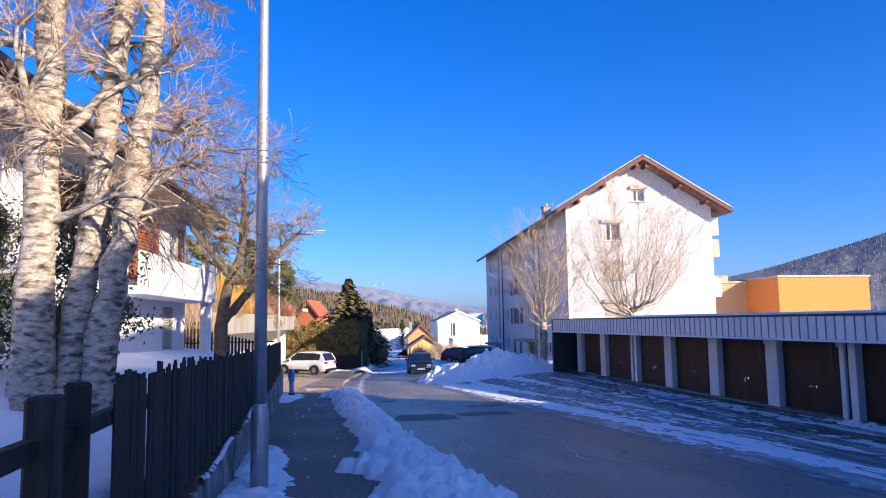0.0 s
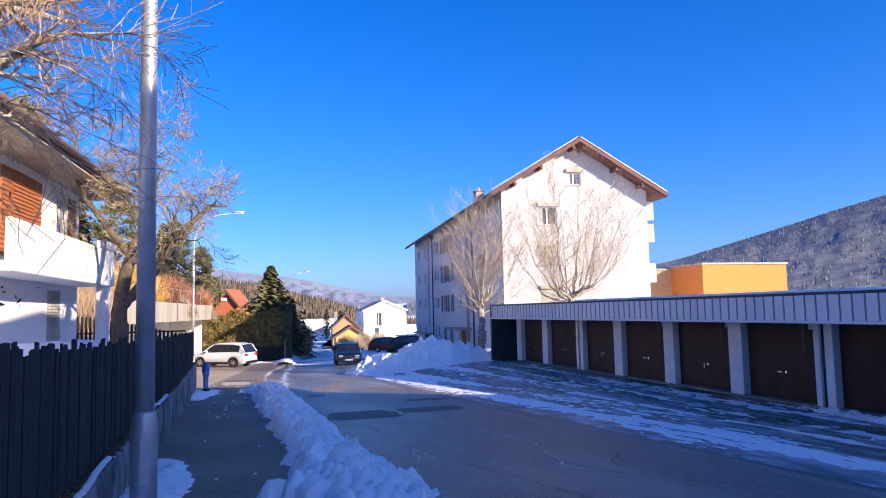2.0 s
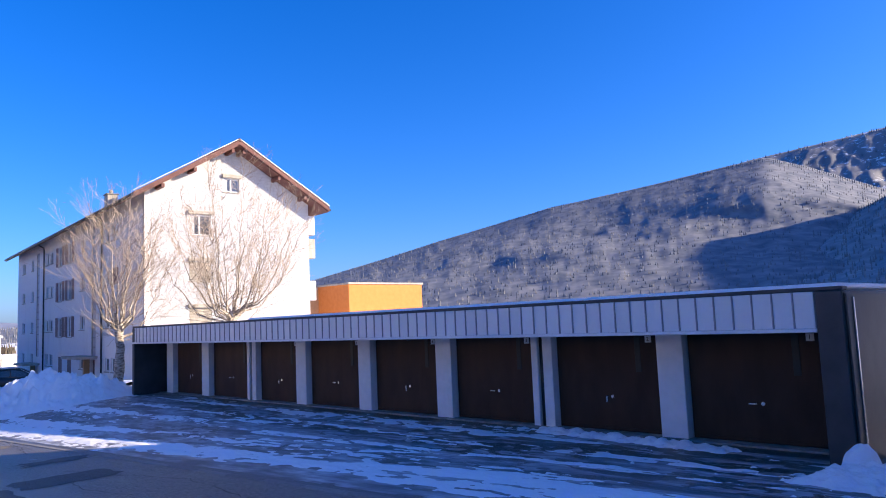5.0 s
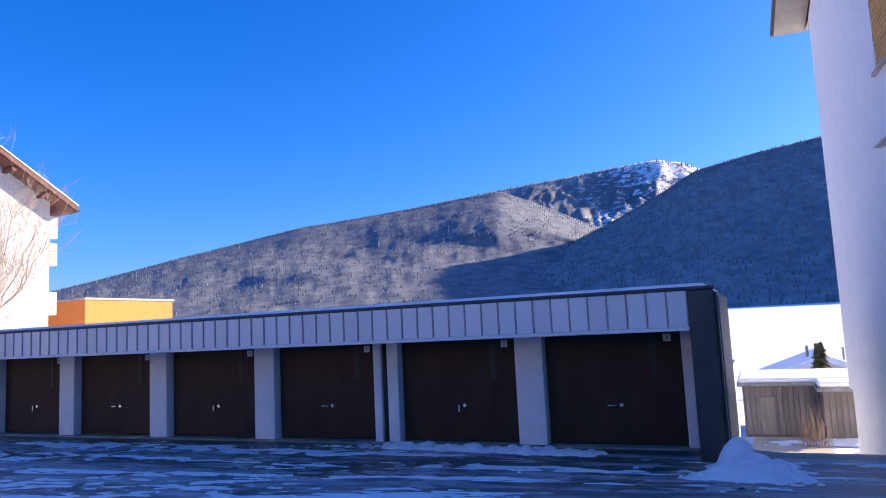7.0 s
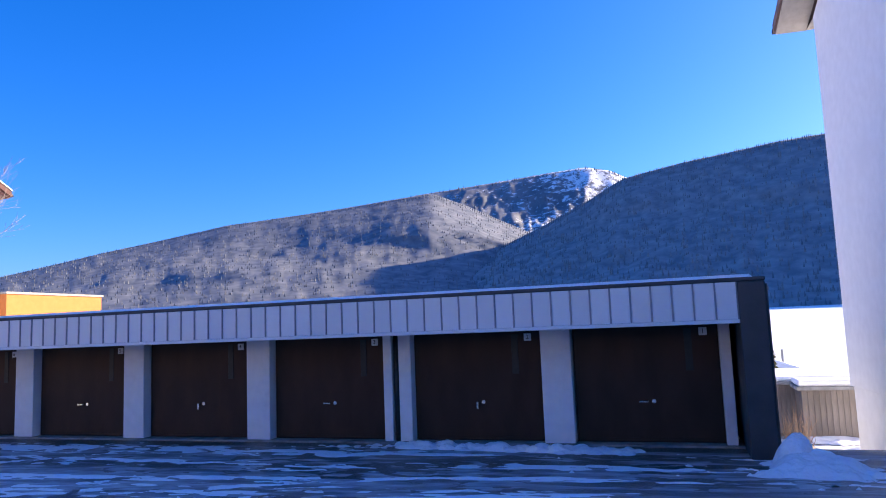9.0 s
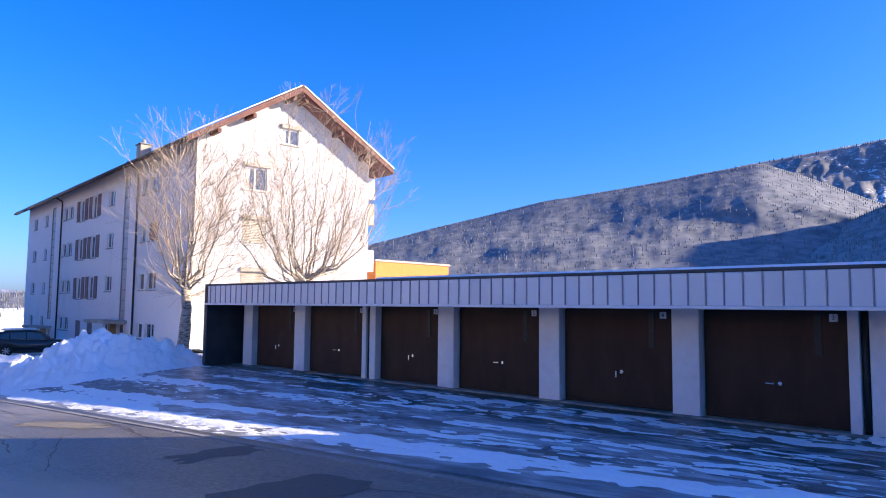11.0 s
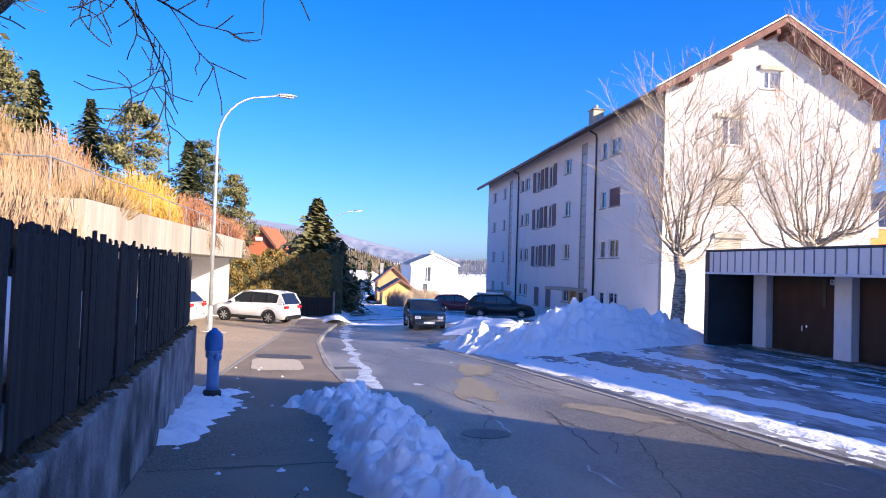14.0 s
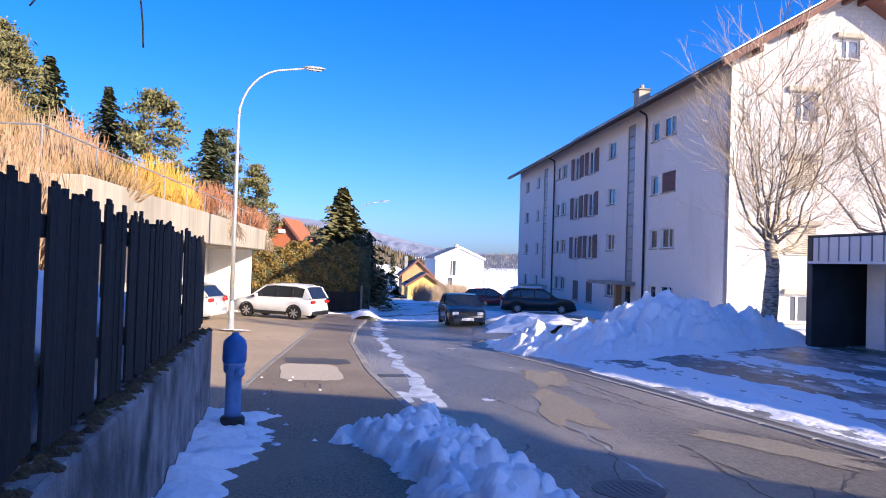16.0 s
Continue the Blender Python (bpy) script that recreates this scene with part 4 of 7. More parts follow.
for i in range(26):
    xa, ya = rg.uniform(2.2, 6.0), rg.uniform(6.5, 40)
    pts = [(xa, ya)]
    for _ in range(rg.randint(1, 3)):
        xa, ya = min(6.0, max(1.9, xa + rg.uniform(-0.7, 0.7))), ya + rg.uniform(0.7, 2.2)
        pts.append((xa, ya))
    crack(pts, rg.uniform(0.006, 0.014), gz, M_PATCH if i % 4 else M_SLUSH, seed=200 + i, label="thin winding crack in the asphalt")
for i in range(12):
    xa, ya = rg.uniform(-0.8, 0.6), rg.uniform(14, 44)
    crack([(xa, ya), (xa + rg.uniform(-0.4, 0.5), ya + rg.uniform(0.4, 1.2)), (xa + rg.uniform(-0.4, 0.5), ya + rg.uniform(1.4, 2.2))], rg.uniform(0.005, 0.010), walk_z, M_PATCH, "pavement_crack", "thin crack in the pavement", seed=240 + i)
crack([(-0.95, 23.9), (0.9, 24.0)], 0.02, walk_z, M_PATCH, "pavement_seam", "dark seam across the pavement", seed=30)
crack([(-0.95, 15.1), (0.9, 15.2)], 0.02, walk_z, M_PATCH, "pavement_seam", "dark seam across the pavement", seed=31)


def disc_cover(x, y_, r):
    t = thing("manhole_cover", pose(x, y_, float(gz(x, y_)), -2.4), "round cast-iron manhole cover in the road", "manhole cover")
    part("rim", MB().lathe([(r + 0.04, -0.05), (r + 0.04, 0.008), (r, 0.010), (r, -0.05)], 28), M_IRON, t)
    part("lid", MB().lathe([(r - 0.008, -0.05), (r - 0.008, 0.007), (r - 0.03, 0.011), (0.01, 0.011)], 28), M_IRON, t)
    mb = MB()
    for i in range(-3, 4):
        h = math.sqrt(max(0, (r - 0.06) ** 2 - (i * 0.06) ** 2))
        mb.box(i * 0.06 - 0.012, -h, 0.011, i * 0.06 + 0.012, h, 0.015)
    part("tread", mb, M_IRON, t)


disc_cover(2.72, 25.8, 0.27)
gt = thing("drain_grate", pose(1.98, 34.0, float(gz(1.98, 34.0)), -2.4), "slotted iron drain grate at the kerb", "drain")
part("frame", MB().cbox(-0.3, -0.27, -0.06, 0.3, -0.23, 0.012, 0.004).cbox(-0.3, 0.23, -0.06, 0.3, 0.27, 0.012, 0.004).cbox(-0.3, -0.229, -0.06, -0.26, 0.229, 0.012, 0.004).cbox(0.26, -0.229, -0.06, 0.3, 0.229, 0.012, 0.004), M_IRON, gt)
for i in range(9):
    part("bar", MB().cbox(-0.24 + i * 0.055, -0.225, -0.05, -0.215 + i * 0.055, 0.225, 0.009, 0.004), M_IRON, gt)
part("pit", MB().box(-0.255, -0.225, -0.08, 0.255, 0.225, -0.06), M_DARK, gt)

# ---- garden wall with plank fence ----
WT = lambda y_: float(np.interp(y_, [-16, 5, 14, 22, 29.3], [1.36, 1.165, 1.02, 0.87, 0.82]))
mb = MB()
for i in range(48):
    ya, yb = -16 + i * 0.944, -16 + (i + 1) * 0.944
    v = []
    for yy in (ya, yb):
        v += [(-1.26, yy, -0.8), (-1.03, yy, -0.8), (-1.03, yy, WT(yy) - 0.02), (-1.05, yy, WT(yy)), (-1.26, yy, WT(yy))]
    f = [(k, (k + 1) % 5, (k + 1) % 5 + 5, k + 5) for k in range(5)]
    if i == 0:
        f.append((4, 3, 2, 1, 0))
    if i == 47:
        f.append((5, 6, 7, 8, 9))
    mb.add(v, f)
solo("garden_wall", mb, M_GWALL, "low stained concrete garden wall beside the pavement", "wall", kind="structure")
rg = random.Random(5)
mb = MB()
for i in range(1500):
    yy = rg.uniform(2, 29.2)
    x = rg.triangular(-1.24, -1.05, -1.13)
    s = rg.uniform(0.018, 0.055)
    z = WT(yy)
    mb.add([(x - s, yy - s, z - 0.004), (x + s, yy - s * 0.6, z - 0.004), (x + s * 0.8, yy + s, z - 0.004), (x - s * 0.5, yy + s, z - 0.004), (x, yy, z + s * 0.7)], [(0, 1, 4), (1, 2, 4), (2, 3, 4), (3, 0, 4)])
tagged(solo("moss", mb, M_MOSS, "moss and dead leaves on the wall top", "moss"), kind="stuff")
fence = thing("plank_fence", pose(0, 0, 0), "tall black-brown weathered plank fence on the wall", "fence")
ztop = lambda y_: float(np.interp(y_, [3.5, 18, 29], [2.40, 2.06, 1.93]))
rg = random.Random(11)
run, stop = 0, 6
SLITS = (20.7, 22.0, 23.15, 24.05, 24.65, 25.5, 27.1)
y = 4.6
while y < 29.05:
    w_ = rg.uniform(0.105, 0.155)
    run += 1
    wide = run >= stop if y < 19.5 else any(y < q <= y + w_ for q in SLITS)
    gap = (0.04 if y < 10 else 0.1 + 0.0125 * max(0, y - 24)) if wide else 0.003
    if wide:
        run, stop = 0, rg.choice([5, 7, 8, 9])
    zt = ztop(y) + rg.uniform(-0.06, 0.03)
    zb = WT(y) + rg.uniform(0.05, 0.09)
    x0 = -1.135 + rg.uniform(-0.006, 0.006)
    mb = MB()
    n = 4
    arch = rg.choice([0, 0.03, 0.045])
    tops = [zt - rg.uniform(0, 0.02) - arch * (s in (0, n - 1)) for s in range(n)]
    for s in range(n):
        a, b = s * w_ / n, (s + 1) * w_ / n
        zz = tops[s]
        mb.box(x0, a, zb, x0 + 0.015, b, zz)
    pm = mb.mesh("plank")
    pk = part("plank", pm, M_FENCE, fence)
    pk.matrix_local = pose(0, y, 0, rg.uniform(-0.5, 0.5))
    y += w_ + gap
for zz in (0.35, 0.95):
    pts = [(-1.17, -3.5 + i * 2.0, WT(-3.5 + i * 2.0) + zz) for i in range(17) if -3.5 + i * 2 < 29.5]
    for a, b in zip(pts, pts[1:]):
        dy = b[1] - a[1]
        r_ = part("rail", MB().cbox(-0.03, 0, -0.045, 0.03, dy - 0.004, 0.045, 0.006), M_FENCE, fence)
        r_.matrix_local = pose(*a, math.degrees(math.atan2(b[2] - a[2], dy)))
for yy, wdt in ((-2.4, 0.12), (0.6, 0.12), (3.55, 0.15), (3.98, 0.05), (9.0, 0.1), (14.0, 0.1), (19.0, 0.1), (24.0, 0.1), (29.0, 0.1)):
    zt = 2.34 if wdt > 0.11 else (2.36 if wdt < 0.06 else ztop(yy) - 0.15)
    xo = -1.14 if yy < 5 else -1.27
    part("post", MB().cbox(xo - 0.06, yy - wdt / 2, WT(yy) - 0.3, xo + 0.06, yy + wdt / 2, zt, 0.015), M_FENCE, fence, "rough dark fence post")
# a low picket fence further back in the garden
pf = thing("picket_fence", pose(0, 0, 0), "low dark picket fence at the end of the garden", "fence")
pm = MB().prism([(-0.035, 0), (0.035, 0), (0.035, 0.78), (0, 0.84), (-0.035, 0.78)], "y", -0.01, 0.01).mesh("picket")
pm.materials.append(M_FENCE)
for i in range(34):
    o = part("picket", pm, M_FENCE, pf)
    x = -5.2 + i * 0.12
    o.location = (x, 27.4, float(gz(max(x, -9), 27.4)) + 0.02)
part("rail", MB().cbox(-5.3, 27.42, 1.95, -1.3, 27.45, 2.0, 0.005, None), M_FENCE, pf)


# ---- street lamps ----
def street_lamp(x, y_, z, h, arm, yaw, label):
    t = thing("street_lamp", pose(x, y_, z, 0, 0, yaw), label, "street lamp", "street lamps")
    part("base_sleeve", MB().lathe([(0.105, -0.2), (0.105, 0.9), (0.085, 1.0), (0.08, 1.02)], 16), M_GALV, t, smooth=True)
    pts = [(0, 0, 1.0), (0, 0, h * 0.45), (0, 0, h - arm * 0.95)]
    rad = [0.078, 0.066, 0.055]
    for i in range(1, 9):
        a = i / 8 * math.pi / 2 * 0.93
        pts.append((arm * 0.8 * (1 - math.cos(a)), 0, h - arm * 0.95 + arm * 0.88 * math.sin(a)))
        rad.append(0.052 - 0.002 * i)
    pts.append((arm, 0, h - 0.03))
    rad.append(0.034)
    part("pole", MB().tube(pts, rad, 14), M_GALV, t, "curved galvanised pole", smooth=True)
    hd = MB()
    prof = [(0.0, 0.05, 0.03), (0.10, 0.10, 0.06), (0.35, 0.14, 0.085), (0.62, 0.13, 0.075), (0.80, 0.07, 0.04), (0.84, 0.02, 0.01)]
    n = 12
    v, f = [], []
    for px, ry, rz_ in prof:
        for k in range(n):
            a = 2 * math.pi * k / n
            v.append((arm - 0.05 + px, ry * math.cos(a), h + 0.01 + 0.04 * px + rz_ * (math.sin(a) if math.sin(a) > 0 else 0.35 * math.sin(a))))
    for i in range(len(prof) - 1):
        for k in range(n):
            f.append((i * n + k, i * n + (k + 1) % n, (i + 1) * n + (k + 1) % n, (i + 1) * n + k))
    f += [tuple(range(n)), tuple(range(len(v) - n, len(v)))]
    head = part("lamp_head", hd.add(v, f), M_GALV, t, "silver lamp head", smooth=True)
    part("lens", MB().cbox(arm + 0.08, -0.09, h - 0.055, arm + 0.62, 0.09, h - 0.025, 0.015), M_CLEAR, head)
    part("door_plate", MB().cbox(-0.04, -0.112, 0.45, 0.04, -0.098, 0.8, 0.004), M_GALV, t)
    return t


street_lamp(-0.62, 9.05, float(walk_z(-0.62, 9.05)), 8.9, 2.2, 8, "tall galvanised street lamp by the garden wall")
street_lamp(-1.85, 44.9, float(walk_z(-1.85, 44.9)), 9.15, 2.15, 12, "tall curved galvanised street lamp on the forecourt")
street_lamp(5.6, 82.0, float(gz(5.6, 82)), 9.2, 2.3, 0, "distant curved street lamp beside the road")
blob("snow_heap", -1.7, 44.8, 0.45, 0.3, walk_z, M_SNOW, "small heap of snow at the lamp's foot", dz=0.07, seed=9, cat="snow")

# ---- hydrant ----
hy = thing("hydrant", pose(-0.69, 28.2, float(walk_z(-0.69, 28.2)), 0, 0, -60) @ Matrix.Diagonal((0.84, 0.84, 1.0, 1.0)), "blue cast-iron fire hydrant standing in snow", "hydrant")
part("foot", MB().lathe([(0.15, -0.05), (0.155, 0.05), (0.155, 0.13), (0.135, 0.15), (0.12, 0.15)], 20), M_BLACK, hy, "black foot flange", smooth=False)
part("barrel", MB().lathe([(0.105, 0.15), (0.10, 0.3), (0.10, 0.62), (0.115, 0.66), (0.135, 0.69), (0.135, 0.73)], 20), M_BLUEL, hy, "faded light blue barrel", smooth=True)
part("bonnet", MB().lathe([(0.145, 0.73), (0.15, 0.75), (0.15, 0.90), (0.135, 0.96), (0.09, 1.0), (0.05, 1.02), (0.045, 1.045), (0.02, 1.05)], 20), M_BLUE, hy, "deep blue bonnet", smooth=True)
for a in (0, 180):
    m_ = Matrix.Rotation(radians(a), 4, "Z")
    nz = MB().tube([tuple(m_ @ Vector((0.08, 0, 0.64))), tuple(m_ @ Vector((0.16, 0, 0.64)))], [0.05, 0.05], 14)
    n_ = part("outlet", nz, M_BLUEL, hy, smooth=False)
    part("outlet_cap", MB().tube([tuple(m_ @ Vector((0.16, 0, 0.64))), tuple(m_ @ Vector((0.185, 0, 0.64))), tuple(m_ @ Vector((0.21, 0, 0.64)))], [0.062, 0.062, 0.035], 8), M_BLUEL, n_)

# ---- villa behind the fence ----
vl = thing("villa", pose(-4.15, 25.4, 0, 0, 0, -4.4), "white rendered villa with balcony and brown shutters", "building")
VZ = 6.25
m_v = Matrix(((0, 1, 0, 0), (1, 0, 0, -16), (0, 0, 1, 0), (0, 0, 0, 1)))
vw = [(-5.3, 3.75, -4.0, 5.75), (-2.0, 3.75, -1.1, 5.75), (-2.6, 1.9, -1.5, 3.2), (-10, 4.3, -8.6, 5.6), (-10, 1.9, -8.6, 3.0)]
part("street_wall", wall_with_holes(16, 0.8, VZ, [(a + 16, z0, b + 16, z1) for a, z0, b, z1 in vw], 0.3, m_v), M_STUCCO, vl, "white rendered wall")
part("rear_wall", MB().box(-10, -16, 0.8, -9.7, 0, VZ), M_STUCCO, vl)
part("north_wall", MB().box(-9.7, -0.3, 0.8, -0.3, 0, VZ), M_STUCCO, vl)
part("south_wall", MB().box(-9.7, -16, 0.8, -0.3, -15.7, VZ), M_STUCCO, vl)
for i, (a, z0, b, z1) in enumerate(vw):
    w_ = window(vl, Vector((0, b, z0)), -Y, X, b - a, z1 - z0, panes=2, sill=i > 2, closed=M_CONCL if i == 2 else None)
    if i < 2:
        for yy in ((a - 0.55, b + 0.02) if i == 0 else (b + 0.02,)):
            sh = louvre(yy, yy + 0.62, z0 + 0.1, z1, 0.015, 0.05, 18, Matrix(((0, 1, 0, 0), (1, 0, 0, 0), (0, 0, 1, 0), (0, 0, 0, 1))))
            part("shutter", sh, M_SHUTO if i == 0 else M_SHUT, w_, "brown louvred shutter")
part("front_shutter", louvre(-5.25, -3.9, 4.35, 5.75, 0.02, 0.06, 16, Matrix(((0, 1, 0, 0), (1, 0, 0, 0), (0, 0, 1, 0), (0, 0, 0, 1)))), M_SHUTO, vl, "closed orange-brown louvred shutter")
bl = part("balcony_slab", MB().cbox(0.003, -8.0, 3.35, 1.0, -0.05, 3.55, 0.02), M_WHITE, vl, "white balcony slab")
part("parapet", MB().cbox(0.88, -8.0, 3.55, 1.0, -0.05, 4.35, 0.02), M_STUCCO, bl, "white balcony parapet")
part("parapet_end", MB().cbox(0.003, -0.17, 3.55, 0.879, -0.05, 4.35, 0.02), M_STUCCO, bl)
part("planter", MB().cbox(0.82, -1.4, 4.351, 1.06, -0.1, 4.58, 0.03), M_STUCCO, bl, "white planter on the parapet")
part("column", MB().cbox(0.6, -0.45, 1.2, 0.9, -0.1, 3.35, 0.02), M_WHITE, vl, "white balcony support")
vr = MB()
vr.prism([(1.15, VZ - 0.18), (-5.0, VZ + 2.4), (-5.0, VZ + 2.6), (1.15, VZ + 0.02)], "y", -17, 0.9)
vr.prism([(-11.1, VZ - 0.18), (-5.0, VZ + 2.4), (-5.0, VZ + 2.6), (-11.1, VZ + 0.02)], "y", -17, 0.9)
vrf = part("roof", vr, M_ROOF, vl, "brown tiled roof with wide eaves")
part("soffit", MB().box(0.003, -16.9, VZ - 0.24, 1.1, 0.85, VZ - 0.2), M_CONCL, vrf, "pale soffit")
part("gutter", MB().tube([(1.22, -17, VZ - 0.05), (1.22, 0.9, VZ - 0.05)], [0.08, 0.08], 8), M_ROOF, vrf, smooth=True)
part("gable", MB().prism([(0, VZ), (-10, VZ), (-5, VZ + 2.1)], "y", -0.3, 0), M_STUCCO, vl)
part("south_gable", MB().prism([(0, VZ), (-10, VZ), (-5, VZ + 2.1)], "y", -16, -15.7), M_STUCCO, vl)
for z, d in ((VZ + 0.025, 0.35),):
    part("roof_snow", MB().prism([(1.16, z), (1.16 - d, z + d * 0.42), (1.16 - d, z + d * 0.42 + 0.07), (1.16, z + 0.06)], "y", -16.9, 0.8), M_SNOW, vrf)

# ---- concrete terrace over the forecourt ----
tc_ = thing("terrace_block", pose(-1.1, 61.0, 0, 0, 0, -6.3), "long pale concrete terrace wall with railing above parked cars", "wall")
part("parapet", MB().cbox(-0.3, -26.2, 2.15, 0.0, 0, 3.2, 0.02), M_CONCL, tc_, "pale concrete parapet band")
part("end_parapet", MB().cbox(-9.0, -26.2, 2.15, -0.301, -25.9, 3.2, 0.02), M_CONCL, tc_)
part("far_parapet", MB().cbox(-9.0, -0.3, 2.15, -0.301, 0, 3.2, 0.02), M_CONCL, tc_)
part("slab", MB().cbox(-9.0, -25.89, 2.12, -0.302, -0.31, 2.45, 0.02), M_CONCL, tc_)
part("lower_wall", MB().box(-3.4, -26.1, -2.2, -3.1, 0.8, 2.118), M_WHITE, tc_, "white recessed wall below")
part("lower_end", MB().box(-3.099, -0.5, -2.2, -0.8, -0.2, 2.118), M_WHITE, tc_, "white end wall")
part("near_end", MB().box(-3.099, -26.0, -2.2, -0.6, -25.7, 2.118), M_CONCL, tc_)
part("terrace_soil", MB().box(-8.9, -25.8, 2.46, -0.31, -0.32, 2.95), M_SOIL, tc_)
rb = part("railing", MB().tube([(-0.9, -26, 4.15), (-0.9, -0.4, 4.15)], [0.02, 0.02], 6).tube([(-8.5, -25.8, 4.15), (-0.9, -26, 4.15)], [0.02, 0.02], 6), M_GALV, tc_, "thin metal railing")
for i in range(10):
    part("baluster", MB().tube([(-0.9, -26 + i * 2.84, 2.9), (-0.9, -26 + i * 2.84, 4.15)], [0.018, 0.018], 6), M_GALV, rb)

# ---- hedge with fence ----
def leaf_clump(n, box, size, seed, shape=None):
    rg = random.Random(seed)
    v, f = [], []
    while len(f) < n:
        p = Vector((rg.uniform(box[0], box[3]), rg.uniform(box[1], box[4]), rg.uniform(box[2], box[5])))
        if shape and not shape(p, rg):
            continue
        d = Vector((rg.gauss(0, 1), rg.gauss(0, 1), rg.gauss(0, 1))).normalized()
        e = d.cross(Vector((rg.gauss(0, 1), rg.gauss(0, 1), rg.gauss(0, 1)))).normalized()
        s = size * rg.uniform(0.6, 1.4)
        o = len(v)
        v += [tuple(p - d * s), tuple(p + e * s * 0.5), tuple(p + d * s), tuple(p - e * s * 0.5)]
        f.append((o, o + 1, o + 2, o + 3))
    return MB().add(v, f)


hd = thing("hedge", pose(0, 66.0, 0), "clipped brown-green hedge behind a slatted fence", "hedge")
hb = (-2.6, -0.5, -0.3, 4.5, 0.5, 2.95)
part("foliage", leaf_clump(15000, hb, 0.10, 3, lambda p, r: (abs(p.y) > 0.3 or p.z > 2.4) and p.z < 2.62 + 0.25 * math.sin(p.x * 2.1) + 0.1 * math.sin(p.x * 7) and abs(p.y) < 0.42 + 0.08 * math.sin(p.x * 5 + p.z * 4)), M_HEDGE, hd)
part("core", MB().cbox(-2.5, -0.3, -1.5, 4.4, 0.3, 2.4, 0.1), M_IVY, hd)
h2 = thing("hedge", pose(4.8, 66.0, 0, 0, 0, -6), "tall dark evergreen hedge along the road", "hedge")
part("foliage", leaf_clump(9000, (-0.8, -0.6, -1.2, 0.8, 14, 3.6), 0.12, 4, lambda p, r: abs(p.x) < 0.6 + 0.15 * math.sin(p.y * 3 + p.z * 2) and p.z < 3.0 + 0.45 * math.sin(p.y * 1.1)), M_IVY, h2)
part("core", MB().cbox(-0.5, -0.3, -2.5, 0.5, 13.8, 2.7, 0.1), M_IVY, h2)
sf = thing("slat_fence", pose(0, 65.2, 0), "grey slatted fence before the hedge", "fence")
ps = MB().cbox(-0.04, -0.012, 0, 0.04, 0.012, 1.25, 0.006).mesh("slat")
ps.materials.append(M_FENCE)
for i in range(62):
    x = -2.5 + i * 0.115
    o = part("slat", ps, M_FENCE if i > 24 else M_TIMBER, sf)
    o.location = (x, 0, float(walk_z(x, 65.2)) + 0.05)
part("rail", MB().cbox(-2.55, 0.014, -0.55, 4.65, 0.05, -0.48, 0.005).cbox(-2.55, 0.014, -1.1, 4.65, 0.05, -1.03, 0.005), M_FENCE, sf)
part("end_post", MB().cbox(4.62, -0.06, -2.0, 4.74, 0.06, 0.15, 0.01), M_TIMBER, sf)


# ---- trees ----
def grow(wood, twig, p, d, length, r, level, rg, o):
    """A branch that tapers, bends and forks again."""
    n = 5 if level < 2 else (4 if level == 2 else 3)
    pts, rad = [p.copy()], [r]
    up = o["up"][min(level, len(o["up"]) - 1)]
    wob = o["wob"]
    for i in range(n):
        d = (d + Vector((rg.gauss(0, wob), rg.gauss(0, wob), rg.gauss(0, wob) + up))).normalized()
        p = p + d * (length / n)
        pts.append(p.copy())
        rad.append(max(r * (1 - 0.75 * (i + 1) / n), o["tip"]))
    sides = 8 if level == 0 else (6 if r > 0.05 else (4 if r > 0.02 else 3))
    (wood if r > o["split"] else twig).tube(pts, rad, sides, cap=False)
    if level >= o["depth"]:
        return
    k = o["kids"][min(level, len(o["kids"]) - 1)]
    for j in range(k):
        t = rg.uniform(o["from"], 1.0) if j else 0.98
        i = min(int(t * n), n - 1)
        q = pts[i].lerp(pts[i + 1], t * n - i)
        dd = (pts[i + 1] - pts[i]).normalized()
        side = dd.cross(Vector((rg.gauss(0, 1), rg.gauss(0, 1), rg.gauss(0, 1)))).normalized()
        ang = rg.uniform(*o["angle"])
        nd = (dd * math.cos(ang) + side * math.sin(ang)).normalized()
        grow(wood, twig, q, nd, length * rg.uniform(*o["shrink"]), max(rad[i] * rg.uniform(0.45, 0.65), o["tip"] * 1.1), level + 1, rg, o)


